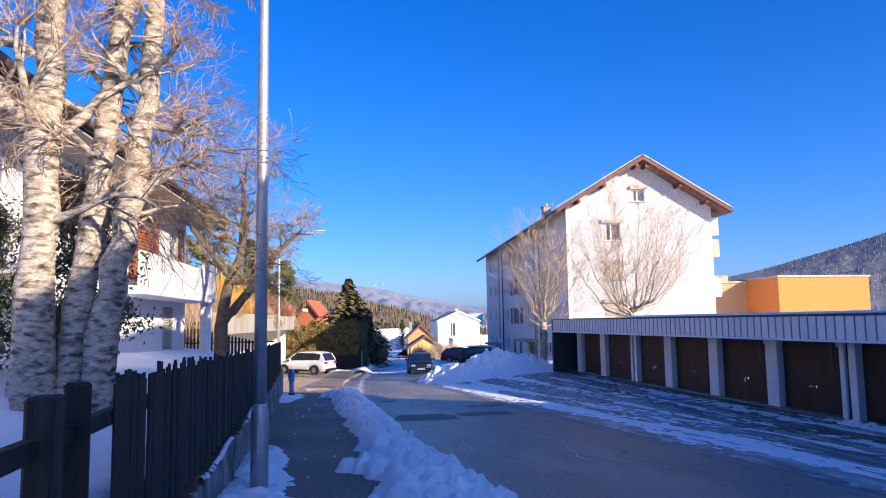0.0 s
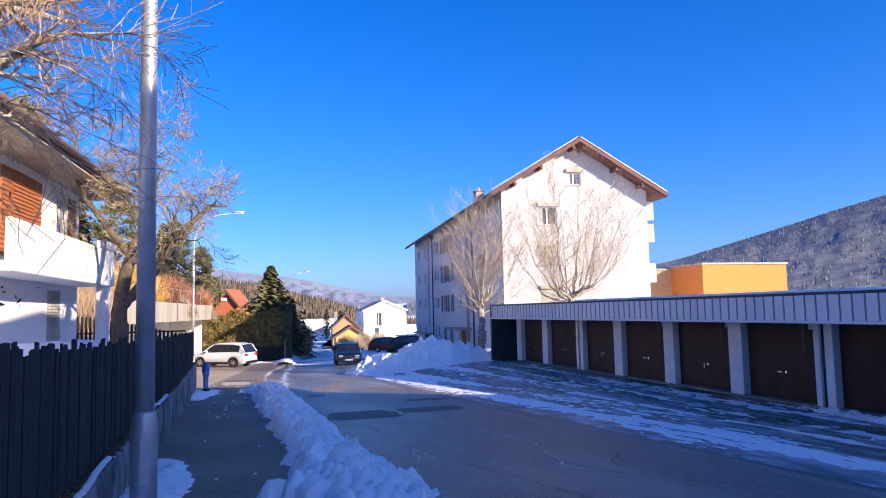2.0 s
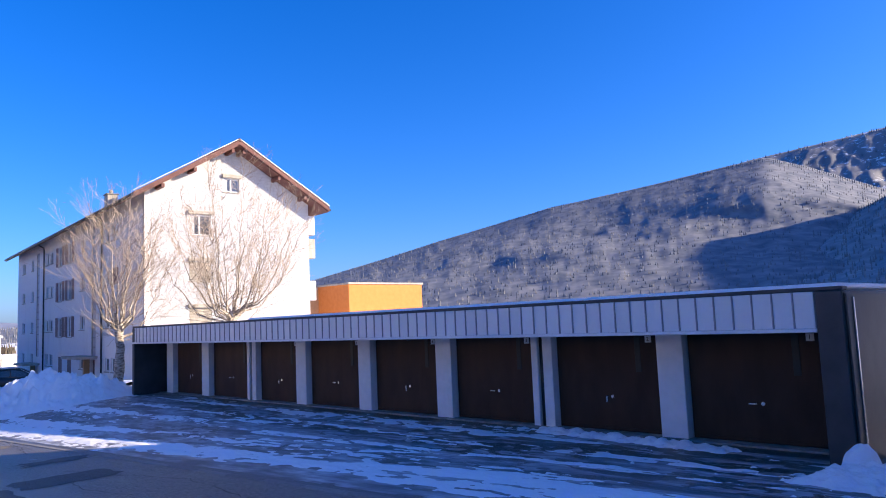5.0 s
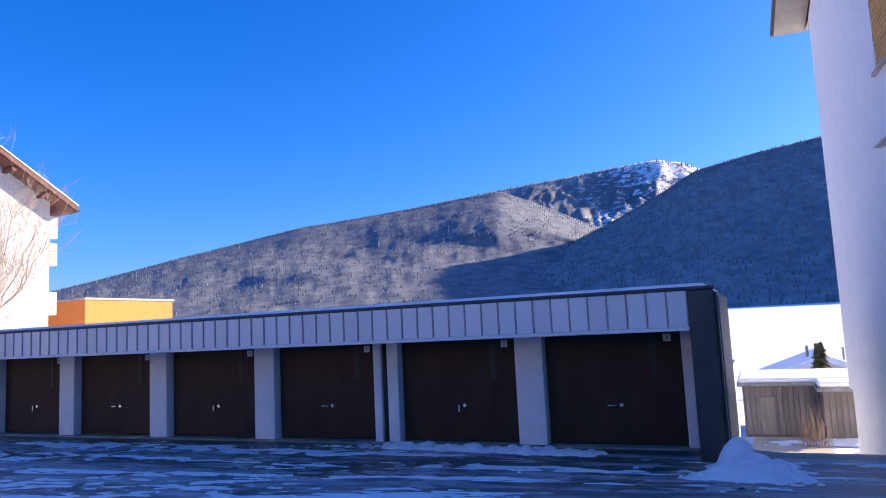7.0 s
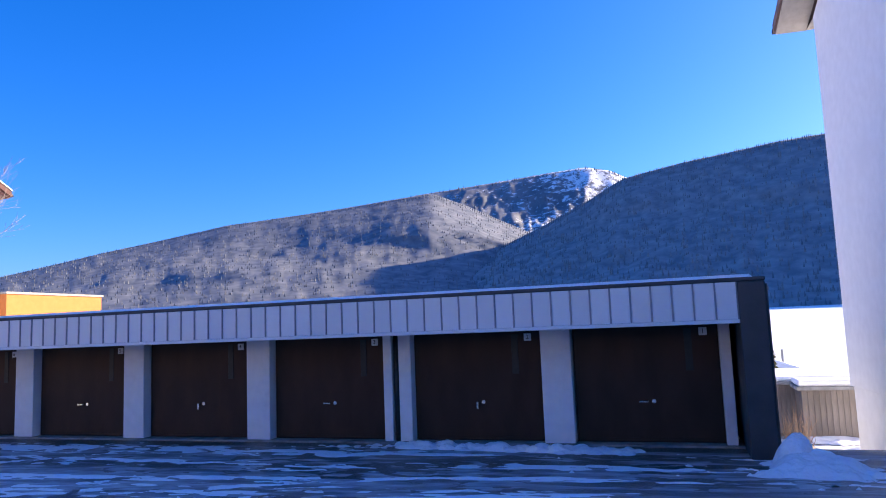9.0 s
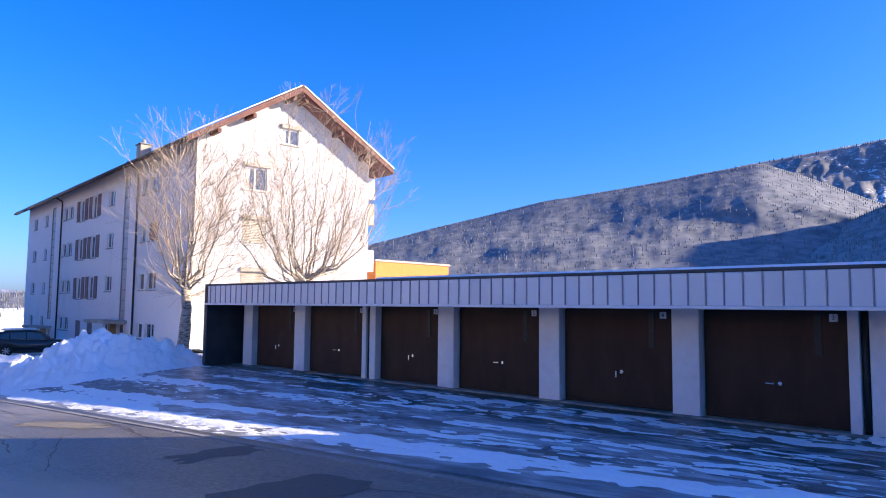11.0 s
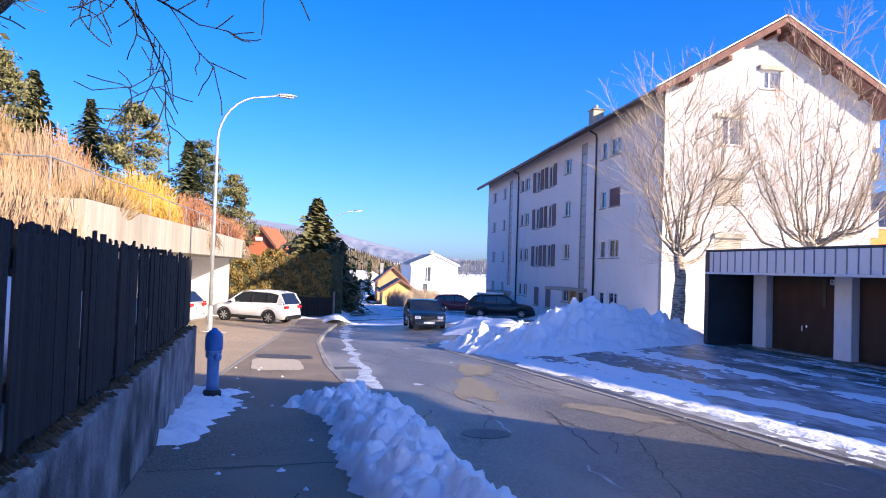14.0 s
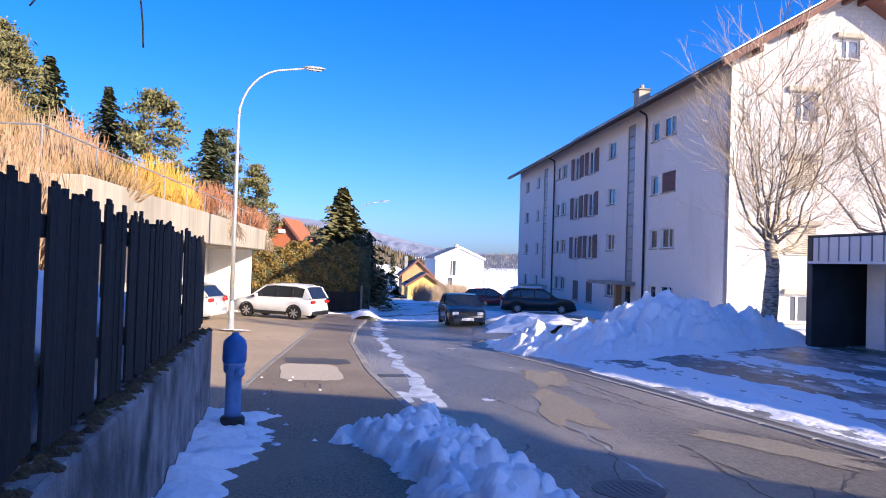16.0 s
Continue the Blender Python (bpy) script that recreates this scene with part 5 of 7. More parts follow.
def bare_tree(name, x, y_, z, stems, o, seed, bark, twigm, label, extra=()):
    """stems: (points, radii, kids, length, lean) for each trunk, relative to the base."""
    t = thing(name, pose(x, y_, z), label, "tree")
    wood, twig = MB(), MB()
    rg = random.Random(seed)
    for pts, rad, kids, blen, low in stems:
        pts = [Vector(q) for q in pts]
        fine, fr = [], []
        for a, b, ra, rb_ in zip(pts, pts[1:], rad, rad[1:]):
            for i in range(4):
                fine.append(a.lerp(b, i / 4) + Vector((rg.gauss(0, 0.02), rg.gauss(0, 0.02), 0)) * (1 if fine else 0))
                fr.append((ra + (rb_ - ra) * i / 4) * rg.uniform(0.93, 1.08))
        fine.append(pts[-1])
        fr.append(rad[-1])
        wood.tube(fine, fr, 12, cap=True)
        for j in range(kids):
            s = low + (1 - low) * ((j + 0.5) / kids) ** 0.8
            f = s * (len(fine) - 1)
            i = min(int(f), len(fine) - 2)
            q = fine[i].lerp(fine[i + 1], f - i)
            a = j * 2.4 + rg.uniform(-0.5, 0.5)
            el = rg.uniform(*o["start"])
            d = Vector((math.cos(a) * math.cos(el), math.sin(a) * math.cos(el), math.sin(el)))
            grow(wood, twig, q, d, blen * rg.uniform(0.7, 1.2) * (1.1 - o.get('taper', 0.45) * s), max(fr[i] * rg.uniform(0.3, 0.5), 0.012), 1, rg, o)
    for q, d, length, r in extra:
        grow(wood, twig, Vector(q), Vector(d).normalized(), length, r, 1, rg, o)
    part("trunk", wood, bark, t, "trunk and limbs", smooth=True)
    part("crown", twig, twigm, t, "bare crown of fine twigs")
    return t


BIRCH = dict(up=(0.05, 0.03, -0.02, -0.07, -0.12), wob=0.16, tip=0.0028, split=0.018, depth=4, kids=(0, 6, 6, 5), angle=(0.35, 0.95), shrink=(0.45, 0.72), start=(0.1, 0.8))
BIRCH["from"] = 0.25
bare_tree("birch_tree", -2.9, 8.5, 1.85,
          [([(0, 0, -0.3), (-0.02, 0, 1.2), (0.0, 0, 2.75), (0.0, 0.1, 4.4), (0.1, 0.2, 6.6)], [0.24, 0.19, 0.165, 0.14, 0.08], 11, 1.5, 0.3),
           ([(0.28, 0.15, -0.3), (0.36, 0.15, 1.0), (0.5, 0.2, 2.3), (0.68, 0.3, 4.1), (0.8, 0.4, 6.3)], [0.17, 0.15, 0.13, 0.11, 0.06], 10, 1.15, 0.3),
           ([(0.56, 0.0, -0.3), (0.72, 0, 0.9), (0.9, 0, 1.95), (1.0, 0.1, 3.1), (1.06, 0.2, 4.3), (1.2, 0.3, 6.2)], [0.18, 0.155, 0.14, 0.12, 0.1, 0.05], 12, 0.85, 0.35)],
          BIRCH, 21, M_BARKB, M_TWIG, "clump of pale birch trunks with drooping bare twigs",
          extra=[((0.0, 0, 2.7), (0.75, 0.05, 0.6), 1.4, 0.085), ((1.0, 0.1, 3.05), (1.0, 0, 0.05), 0.8, 0.06), ((0.92, 0, 2.1), (0.55, 0, 0.9), 1.1, 0.075), ((0.0, 0, 2.9), (-0.8, 0.1, 0.5), 1.5, 0.09), ((0.98, 0.1, 2.5), (0.9, 0.1, 0.25), 0.8, 0.045), ((0.5, 0.2, 2.6), (0.7, 0.1, 0.45), 1.2, 0.05)])
APPLE = dict(up=(0.05, 0.02, 0.03, 0.02), wob=0.26, tip=0.005, split=0.014, depth=4, kids=(0, 5, 5, 4), angle=(0.4, 1.1), shrink=(0.45, 0.72), start=(0.2, 1.0))
APPLE["from"] = 0.25
bare_tree("fruit_tree", -2.6, 22.4, 1.7,
          [([(0, 0, -0.3), (0.0, 0, 0.9), (0.05, 0, 1.6), (0.25, 0, 2.4), (0.5, 0.1, 3.0), (0.6, 0.1, 4.1), (0.55, 0.0, 5.1), (0.7, 0, 5.9)], [0.2, 0.18, 0.16, 0.14, 0.12, 0.09, 0.06, 0.025], 17, 1.35, 0.36),
           ([(0.02, 0, 1.0), (0.4, 0.1, 1.45), (0.8, 0.2, 2.0), (1.25, 0.3, 2.7), (1.65, 0.3, 3.25), (2.2, 0.3, 3.7), (2.6, 0.3, 3.7)], [0.15, 0.14, 0.125, 0.10, 0.075, 0.045, 0.02], 14, 1.0, 0.34),
           ([(0.25, 0, 2.3), (-0.3, 0.2, 3.0), (-0.9, 0.3, 3.8), (-1.2, 0.3, 4.8), (-1.1, 0.3, 5.6)], [0.1, 0.09, 0.07, 0.05, 0.02], 10, 1.25, 0.3)],
          APPLE, 33, M_BARK, M_TWIGD, "gnarled bare fruit tree with lichened limbs behind the plank fence",
          extra=[((1.2, 0.3, 2.7), (0.5, -0.6, 0.3), 1.2, 0.05), ((0.4, 0.0, 2.6), (0.3, -0.95, 0.3), 1.4, 0.06), ((0.2, 0, 2.2), (0.5, -0.8, 0.0), 1.2, 0.045), ((0.6, 0.1, 3.2), (-0.2, -0.9, 0.5), 1.0, 0.05)])
WHIP = dict(up=(0.1, 0.16, 0.14, 0.08), wob=0.085, tip=0.0036, split=0.022, depth=4, kids=(0, 0, 5, 3), angle=(0.25, 0.7), shrink=(0.42, 0.7), start=(0.15, 1.2))
WHIP["from"] = 0.1


def pollard(x, y_, z, fork, top, limbs, spread, r, seed, label):
    """A pruned birch: a short stout trunk, knobbly limbs that turn upright, and long straight whips."""
    t = thing("birch_tree", pose(x, y_, z), label, "tree")
    rg = random.Random(seed)
    wood, twig = MB(), MB()
    pts, rad = [], []
    for i in range(11):
        u = i / 10
        pts.append((rg.gauss(0, 0.025), rg.gauss(0, 0.025), -0.3 + (fork + 0.3) * u))
        rad.append(r * (1.12 - 0.3 * u) * rg.uniform(0.94, 1.08))
    wood.tube(pts, rad, 12)
    for k in range(limbs):
        a = k * 2.399 + rg.uniform(-0.3, 0.3)
        q = (k + 0.5) / limbs
        out = spread * math.sqrt(q) * rg.uniform(0.8, 1.1)
        base = Vector((0, 0, fork * rg.uniform(0.8, 1.0)))
        knee = base + Vector((math.cos(a) * out * 0.4, math.sin(a) * out * 0.4, (0.35 + 0.55 * (1 - q)) * rg.uniform(0.6, 1.6)))
        zt = top * (1 - 0.33 * q * q) * rg.uniform(0.86, 1.04)
        up_ = Vector((math.cos(a) * out * 0.72, math.sin(a) * out * 0.72, fork + (zt - fork) * 0.4))
        end = Vector((math.cos(a) * out * 1.02, math.sin(a) * out * 1.02, zt))
        P, R = [], []
        for i in range(13):
            u = i / 12
            if u < 0.25:
                p = base.lerp(knee, u / 0.25)
            elif u < 0.5:
                p = knee.lerp(up_, (u - 0.25) / 0.25)
            else:
                p = up_.lerp(end, (u - 0.5) / 0.5)
            P.append(p + Vector((rg.gauss(0, 0.05), rg.gauss(0, 0.05), 0)) * (1 if i else 0))
            R.append(max(0.006, 0.048 * (1 - u) ** 1.3 * (1.25 if 0.15 < u < 0.3 else 1)))
        wood.tube(P[:8], R[:8], 6, cap=False)
        twig.tube(P[7:], R[7:], 4, cap=False)
        for j in range(12):
            u = rg.uniform(0.2, 0.93)
            f = u * 12
            i = int(f)
            p = P[i].lerp(P[i + 1], f - i)
            b = a + rg.gauss(0, 1.1)
            d = Vector((math.cos(b) * 0.75, math.sin(b) * 0.75, rg.uniform(0.1, 1.0))).normalized()
            grow(wood, twig, p, d, rg.uniform(0.8, 1.9) * (1.25 - 0.75 * u), rg.uniform(0.009, 0.017), 2, rg, WHIP)
    for k in range(14):
        a = rg.uniform(0, 6.28)
        d = Vector((math.cos(a), math.sin(a), rg.uniform(-0.1, 0.35))).normalized()
        grow(wood, twig, Vector((0, 0, fork * rg.uniform(0.75, 1.0))), d, spread * rg.uniform(0.5, 0.95), 0.017, 2, rg, WHIP)
    part("trunk", wood, M_BARKB, t, "blotched trunk and knobbly limbs", smooth=True)
    part("crown", twig, M_TWIGL, t, "fan of thin upright whips")
    return t


pollard(12.15, 36.3, -0.1, 2.9, 8.9, 14, 1.9, 0.19, 44, "pruned birch with upright bare twigs by the garage")
pollard(17.5, 36.9, -0.1, 3.3, 10.6, 24, 3.9, 0.24, 45, "broad pruned birch with fans of bare twigs behind the garages")


def conifer(x, y_, z, h, r, seed, material, label, dense=1.0):
    t = thing("conifer", pose(x, y_, z), label, "tree", "conifers")
    rg = random.Random(seed)
    part("trunk", MB().tube([(0, 0, -0.6), (0, 0, h * 0.5), (0, 0, h)], [h * 0.016, h * 0.01, 0.02], 7), M_BARK, t, smooth=True)
    v, f = [], []
    n = int(34 * dense)
    for i in range(n):
        s = (i / n) ** 0.9
        zz = h * (0.1 + 0.9 * s)
        rr = 1.35 * r * (1 - s) ** 0.9 * rg.uniform(0.55, 1.15) + 0.12
        for k in range(7):
            a = k * 0.9 + i * 2.4 + rg.uniform(-0.3, 0.3)
            le = rr * rg.uniform(0.6, 1.15)
            m = max(4, int(le / 0.22))
            for q in range(m):
                u = (q + 0.6) / m
                c = Vector((math.cos(a) * le * u, math.sin(a) * le * u, zz - 0.28 * le * u * u + rg.uniform(-0.1, 0.1)))
                w = (0.30 * (1 - 0.55 * u) + 0.05) * (0.7 + r * 0.16)
                sd = Vector((-math.sin(a), math.cos(a), rg.uniform(-0.6, 0.2)))
                fw = Vector((math.cos(a), math.sin(a), -0.35 + rg.uniform(-0.3, 0.3)))
                o = len(v)
                v += [tuple(c - sd * w), tuple(c + fw * w * 0.9), tuple(c + sd * w), tuple(c - fw * w * 0.5 + Vector((0, 0, -0.05)))]
                f.append((o, o + 1, o + 2, o + 3))
    part("crown", MB().add(v, f), material, t, "needled crown")
    return t


def pine(x, y_, z, h, r, seed, material, label, leaf=1.0, n=95):
    """A rounded, ragged conifer: clumps of needles on a leaning trunk."""
    t = thing("conifer", pose(x, y_, z), label, "tree", "conifers")
    rg = random.Random(seed)
    lean = rg.uniform(-0.05, 0.05) * h
    wood = MB().tube([(0, 0, -0.8), (lean * 0.4, 0, h * 0.5), (lean, 0, h * 0.97)], [h * 0.02, h * 0.013, 0.03], 7)
    v, f = [], []
    for i in range(90 if h > 5 else 46):
        s = rg.random() ** (1.15 if h > 5 else 0.8)
        zz = h * ((0.1 if h > 5 else 0.22) + (0.88 if h > 5 else 0.76) * s)
        rr = r * (math.sin(min(1, (1 - s) * 1.6) * math.pi / 2) * 0.95 + 0.12) * rg.uniform(0.35, 1.1)
        a = rg.uniform(0, 6.28)
        c = Vector((math.cos(a) * rr + lean * s, math.sin(a) * rr, zz))
        wood.tube([(lean * s, 0, zz - 0.25 * rr), tuple(c)], [0.04, 0.015], 4, cap=False)
        cs = (0.34 + 0.22 * rg.random()) * (0.5 + 0.28 * r)
        for k in range(n):
            d = Vector((rg.gauss(0, 1), rg.gauss(0, 1), rg.gauss(0, 0.5)))
            p = c + d * cs * 0.6
            e = Vector((rg.gauss(0, 1), rg.gauss(0, 1), rg.gauss(0, 1) + 0.4)).normalized()
            g = e.cross(Vector((rg.gauss(0, 1), rg.gauss(0, 1), rg.gauss(0, 1)))).normalized()
            w = rg.uniform(0.10, 0.2) * (0.6 + 0.2 * r) * leaf
            o = len(v)
            v += [tuple(p - e * w), tuple(p + g * w * 0.4), tuple(p + e * w), tuple(p - g * w * 0.4)]
            f.append((o, o + 1, o + 2, o + 3))
    part("trunk", wood, M_BARK, t, smooth=True)
    part("crown", MB().add(v, f), material, t, "ragged needled crown")
    return t


conifer(3.95, 73.5, -1.8, 8.9, 4.2, 1, M_PINE, "broad olive green spruce behind the hedge", 1.8)
pine(-11.0, 80.0, 5.0, 9.8, 3.0, 2, M_PINE, "broad olive green pine on the hillside")
conifer(-15.2, 85.0, 8.5, 7.4, 2.6, 3, M_FIR, "dark green spruce on the hillside")
conifer(-18.3, 80.0, 8.0, 8.8, 3.2, 4, M_FIR, "dark spruce on the hillside")
pine(-19.6, 76.0, 7.5, 9.6, 2.6, 5, M_PINE, "broad olive green pine on the hillside")
pine(-22.5, 82.0, 8.5, 11.5, 2.8, 12, M_PINE, "broad olive green pine on the hillside")
conifer(-6.4, 80.0, 3.0, 9.0, 2.9, 6, M_FIR, "grey-green spruce on the hillside")
pine(-5.2, 82.0, 3.0, 9.4, 1.7, 13, M_FIR, "grey-green pine on the hillside")
pine(-2.7, 86.0, 2.6, 7.4, 1.8, 7, M_PINE, "loose green pine on the hillside")
pine(-2.95, 10.4, 1.6, 3.0, 0.45, 8, M_FIR, "dark juniper behind the birches", 0.35, 240)
pine(-4.2, 10.0, 1.6, 2.6, 0.6, 9, M_FIR, "dark juniper behind the birches", 0.35, 240)
pine(-7.4, 33.5, 1.7, 9.5, 1.5, 14, M_PINE, "tall olive conifer beyond the villa")


def shrub(name, x, y_, z, rx, ry, h, n, seed, material, label, r=0.012, droop=0.0):
    """A bush of many thin stems."""
    rg = random.Random(seed)
    mb = MB()
    for i in range(n):
        a, q = rg.uniform(0, 2 * math.pi), math.sqrt(rg.random())
        b = Vector((math.cos(a) * rx * q * 0.75, math.sin(a) * ry * q * 0.75, 0))
        top = b * (1.25 + rg.uniform(0, 0.35)) + Vector((rg.gauss(0, 0.12) * rx, rg.gauss(0, 0.12) * ry, h * rg.uniform(0.45, 1.05) * (1 - 0.35 * q * q) - droop * q))
        st = b + (top - b) * rg.uniform(0.0, 0.45)
        mid = st.lerp(top, 0.5) + Vector((rg.gauss(0, 0.06), rg.gauss(0, 0.06), 0)) * h
        mb.tube([st, mid, top], [r * 1.6, r * 1.1, r * 0.5], 3, cap=False)
    me = mb.mesh(name)
    me.materials.append(material)
    o = tagged(new(name, me), label, "shrub", "shrubs")
    o.location = (x, y_, z)
    return o


rg = random.Random(77)
shrub("shrub", -6.6, 57.0, 3.0, 1.9, 1.6, 3.6, 1500, 1, M_GOLD, "golden yellow winter shrub above the terrace", 0.014)
shrub("shrub", -5.3, 54.0, 3.0, 1.2, 1.3, 2.2, 800, 2, M_GOLD, "golden yellow winter shrub above the terrace", 0.014)
shrub("shrub", -4.3, 60.0, 2.9, 1.5, 1.4, 2.9, 1100, 3, M_RUST, "russet bare shrub above the terrace", 0.014)
shrub("shrub", -2.6, 62.5, 2.9, 1.4, 1.4, 1.9, 800, 4, M_RUST, "russet bare shrub above the terrace", 0.014)
shrub("shrub", -2.65, 50.0, 3.1, 0.8, 0.8, 0.9, 700, 5, M_TWIGL, "pale hanging shrub over the terrace edge", 0.012, droop=1.2)
shrub("shrub", -1.3, 60.3, 2.9, 0.5, 0.5, 0.7, 400, 6, M_TWIGL, "pale hanging shrub over the terrace edge", 0.012, droop=1.2)
for i in range(26):
    x, y_ = -8.5 - rg.random() * 15, 44 + rg.random() * 32
    z = float(gz(x, y_))
    shrub("shrub", x, y_, z - 0.2, 1.7, 1.7, rg.uniform(2.6, 4.6), 620, 100 + i, M_TAN if i % 3 else M_TWIG, "tan dry leafless shrub on the hillside", 0.024)
for i in range(16):
    x, y_ = -8.5 - rg.random() * 9, 62 + rg.random() * 16
    shrub("shrub", x, y_, float(gz(x, y_)) - 0.2, 1.8, 1.8, rg.uniform(4.2, 6.5), 620, 300 + i, M_TAN if i % 2 else M_TWIG, "tall tan leafless bush on the hillside", 0.024)
for i in range(40):
    x, y_ = -11 - rg.random() * 17, 58 + rg.random() * 22
    shrub("shrub", x, y_, float(gz(x, y_)) - 0.2, 2.6, 2.6, rg.uniform(7.0, 10.5), 1000, 400 + i, (M_TAN, M_TWIG, M_RUST)[i % 3], "tall tan leafless bush on the hillside", 0.03)
for i in range(9):
    x, y_ = -4.5 - rg.random() * 4, 38 + i * 2.4
    shrub("shrub", x, y_, 2.8, 1.1, 1.1, rg.uniform(1.0, 2.0), 420, 140 + i, M_TAN, "tan dry leafless shrub on the terrace", 0.012)
for i in range(7):
    shrub("shrub", 6.4 + 0.5 * i + rg.uniform(-0.4, 0.4), 78 + i * 4.5, float(gz(6.6, 80 + i * 4)) - 0.2, 1.5, 1.5, rg.uniform(4.0, 5.6) - 0.2 * i, 900, 160 + i, M_TAN, "tall tan leafless bush along the road", 0.024)
for i in range(6):
    shrub("shrub", -5.8 + rg.uniform(-1.2, 1.2), 30.5 + i * 0.8, 1.0, 1.0, 1.0, rg.uniform(2.5, 4.0), 500, 180 + i, M_TWIG, "brown bare shrub beyond the villa", 0.012)
shrub("shrub", 23.6, 7.95, -1.75, 0.45, 0.45, 1.4, 70, 190, M_TWIG, "small bare bush by the path", 0.007)
for i in range(5):
    shrub("shrub", 15.0 + i * 1.6, 98 + i * 2.0, float(gz(15, 98)) - 0.2, 1.2, 1.2, rg.uniform(2.0, 3.2), 420, 195 + i, M_TWIGL, "pale bare garden bush", 0.016)


# ---- cars ----
def car(x, y_, rz_, kind, body, label, hf, snow=False):
    L_, W_, H_ = {"suv": (4.43, 1.82, 1.68), "saloon": (4.50, 1.77, 1.43), "estate": (4.45, 1.80, 1.52)}[kind]
    c, s = math.cos(radians(rz_)), math.sin(radians(rz_))
    zc = float(hf(x + c * L_ / 2, y_ + s * L_ / 2))
    zf, zb = float(hf(x + c * 0.8, y_ + s * 0.8)), float(hf(x + c * (L_ - 0.8), y_ + s * (L_ - 0.8)))
    t = thing("car", pose(x, y_, zc, 0, 0, rz_) @ Matrix.Translation((0, 0, (zf - zb) / (L_ - 1.6) * L_ / 2)) @ Matrix.Rotation(math.atan2(zf - zb, L_ - 1.6), 4, "Y"), label, "car")
    if kind == "suv":
        top = [(0, 0.62), (0.06, 0.82), (0.45, 0.95), (1.15, 1.04), (2.2, 1.06), (3.4, 1.08), (4.25, 1.06), (4.38, 0.95), (4.43, 0.6)]
        cab = [(0.98, 1.03), (1.85, 1.60), (2.3, 1.66), (3.5, 1.64), (4.0, 1.56), (4.33, 1.06)]
        clear, wr, wx = 0.26, 0.345, (0.86, 3.47)
    elif kind == "saloon":
        top = [(0, 0.5), (0.05, 0.68), (0.4, 0.80), (1.25, 0.91), (2.2, 0.94), (3.5, 0.97), (4.3, 0.98), (4.45, 0.9), (4.5, 0.5)]
        cab = [(1.15, 0.90), (1.95, 1.36), (2.35, 1.42), (3.0, 1.40), (3.3, 1.33), (3.95, 0.97)]
        clear, wr, wx = 0.18, 0.31, (0.85, 3.5)
    else:
        top = [(0, 0.55), (0.05, 0.72), (0.4, 0.86), (1.2, 0.96), (2.2, 0.99), (3.4, 1.01), (4.2, 1.02), (4.4, 0.92), (4.45, 0.55)]
        cab = [(1.1, 0.95), (1.9, 1.43), (2.3, 1.51), (3.4, 1.48), (3.9, 1.40), (4.3, 1.01)]
        clear, wr, wx = 0.2, 0.32, (0.85, 3.48)
    hw = W_ / 2
    v, f = [], []
    tops = np.interp(np.linspace(0, L_, 25), [q[0] for q in top], [q[1] for q in top])
    ring = 11
    for xx, zt in zip(np.linspace(0, L_, 25), tops):
        e = min(xx, L_ - xx)
        w = hw * (0.80 + 0.20 * min(1, (e / 0.55)) ** 0.5)
        lo = clear + (0.10 if e < 0.15 else 0.0)
        arch = max([math.sqrt(max(0, (wr + 0.06) ** 2 - (xx - a) ** 2)) for a in wx])
        sill = max(lo, arch + wr * 0.98 - 0.02) if arch > 0.02 else lo
        half = [(0.0, lo), (w * 0.84, lo), (w * 0.965, max(sill, lo + 0.03)), (w, max((sill + zt) / 2, sill)), (w * 0.97, zt - 0.06), (w * 0.86, zt), (0.0, zt + 0.02)]
        pts = half + [(-a, b) for a, b in half[-2:0:-1]]
        ring = len(pts)
        v += [(float(xx), a, float(b)) for a, b in pts]
    for i in range(24):
        for k in range(ring):
            f.append((i * ring + k, i * ring + (k + 1) % ring, (i + 1) * ring + (k + 1) % ring, (i + 1) * ring + k))
    f += [tuple(range(ring)), tuple(range(24 * ring, 25 * ring))]
    bd = part("body", MB().add(v, f), body, t, smooth=True)
    v, f = [], []
    for i, (xx, zt) in enumerate(cab):
        b = hw * (0.93 if i in (0, 5) else 0.90)
        u = hw * (0.80 if 0 < i < 5 else 0.86)
        zb0 = cab[0][1] - 0.03 if i < 3 else cab[5][1] - 0.03
        v += [(xx, -b, min(zb0, zt - 0.01)), (xx, -u, zt), (xx, u, zt), (xx, b, min(zb0, zt - 0.01))]
    for i in range(5):
        for k in range(3):
            f.append((i * 4 + k, i * 4 + k + 1, i * 4 + k + 5, i * 4 + k + 4))
    gl = part("glasshouse", MB().add(v, f), M_CARGLASS, t, "dark tinted glass")
    v, f = [], []
    for i in range(1, 5):
        xx, zt = cab[i]
        u = hw * 0.815
        v += [(xx, -u, zt - 0.05), (xx, -u * 0.96, zt + 0.012), (xx, 0, zt + 0.035), (xx, u * 0.96, zt + 0.012), (xx, u, zt - 0.05)]
    for i in range(3):
        for k in range(4):
            f.append((i * 5 + k, i * 5 + k + 1, i * 5 + k + 6, i * 5 + k + 5))
    part("roof", MB().add(v, f), body, t, smooth=True)
    if snow:
        part("roof_snow", MB().cbox(cab[1][0] + 0.1, -hw * 0.7, cab[2][1] + 0.02, cab[4][0] - 0.1, hw * 0.7, cab[2][1] + 0.12, 0.05), M_SNOW, t, "snow on the roof")
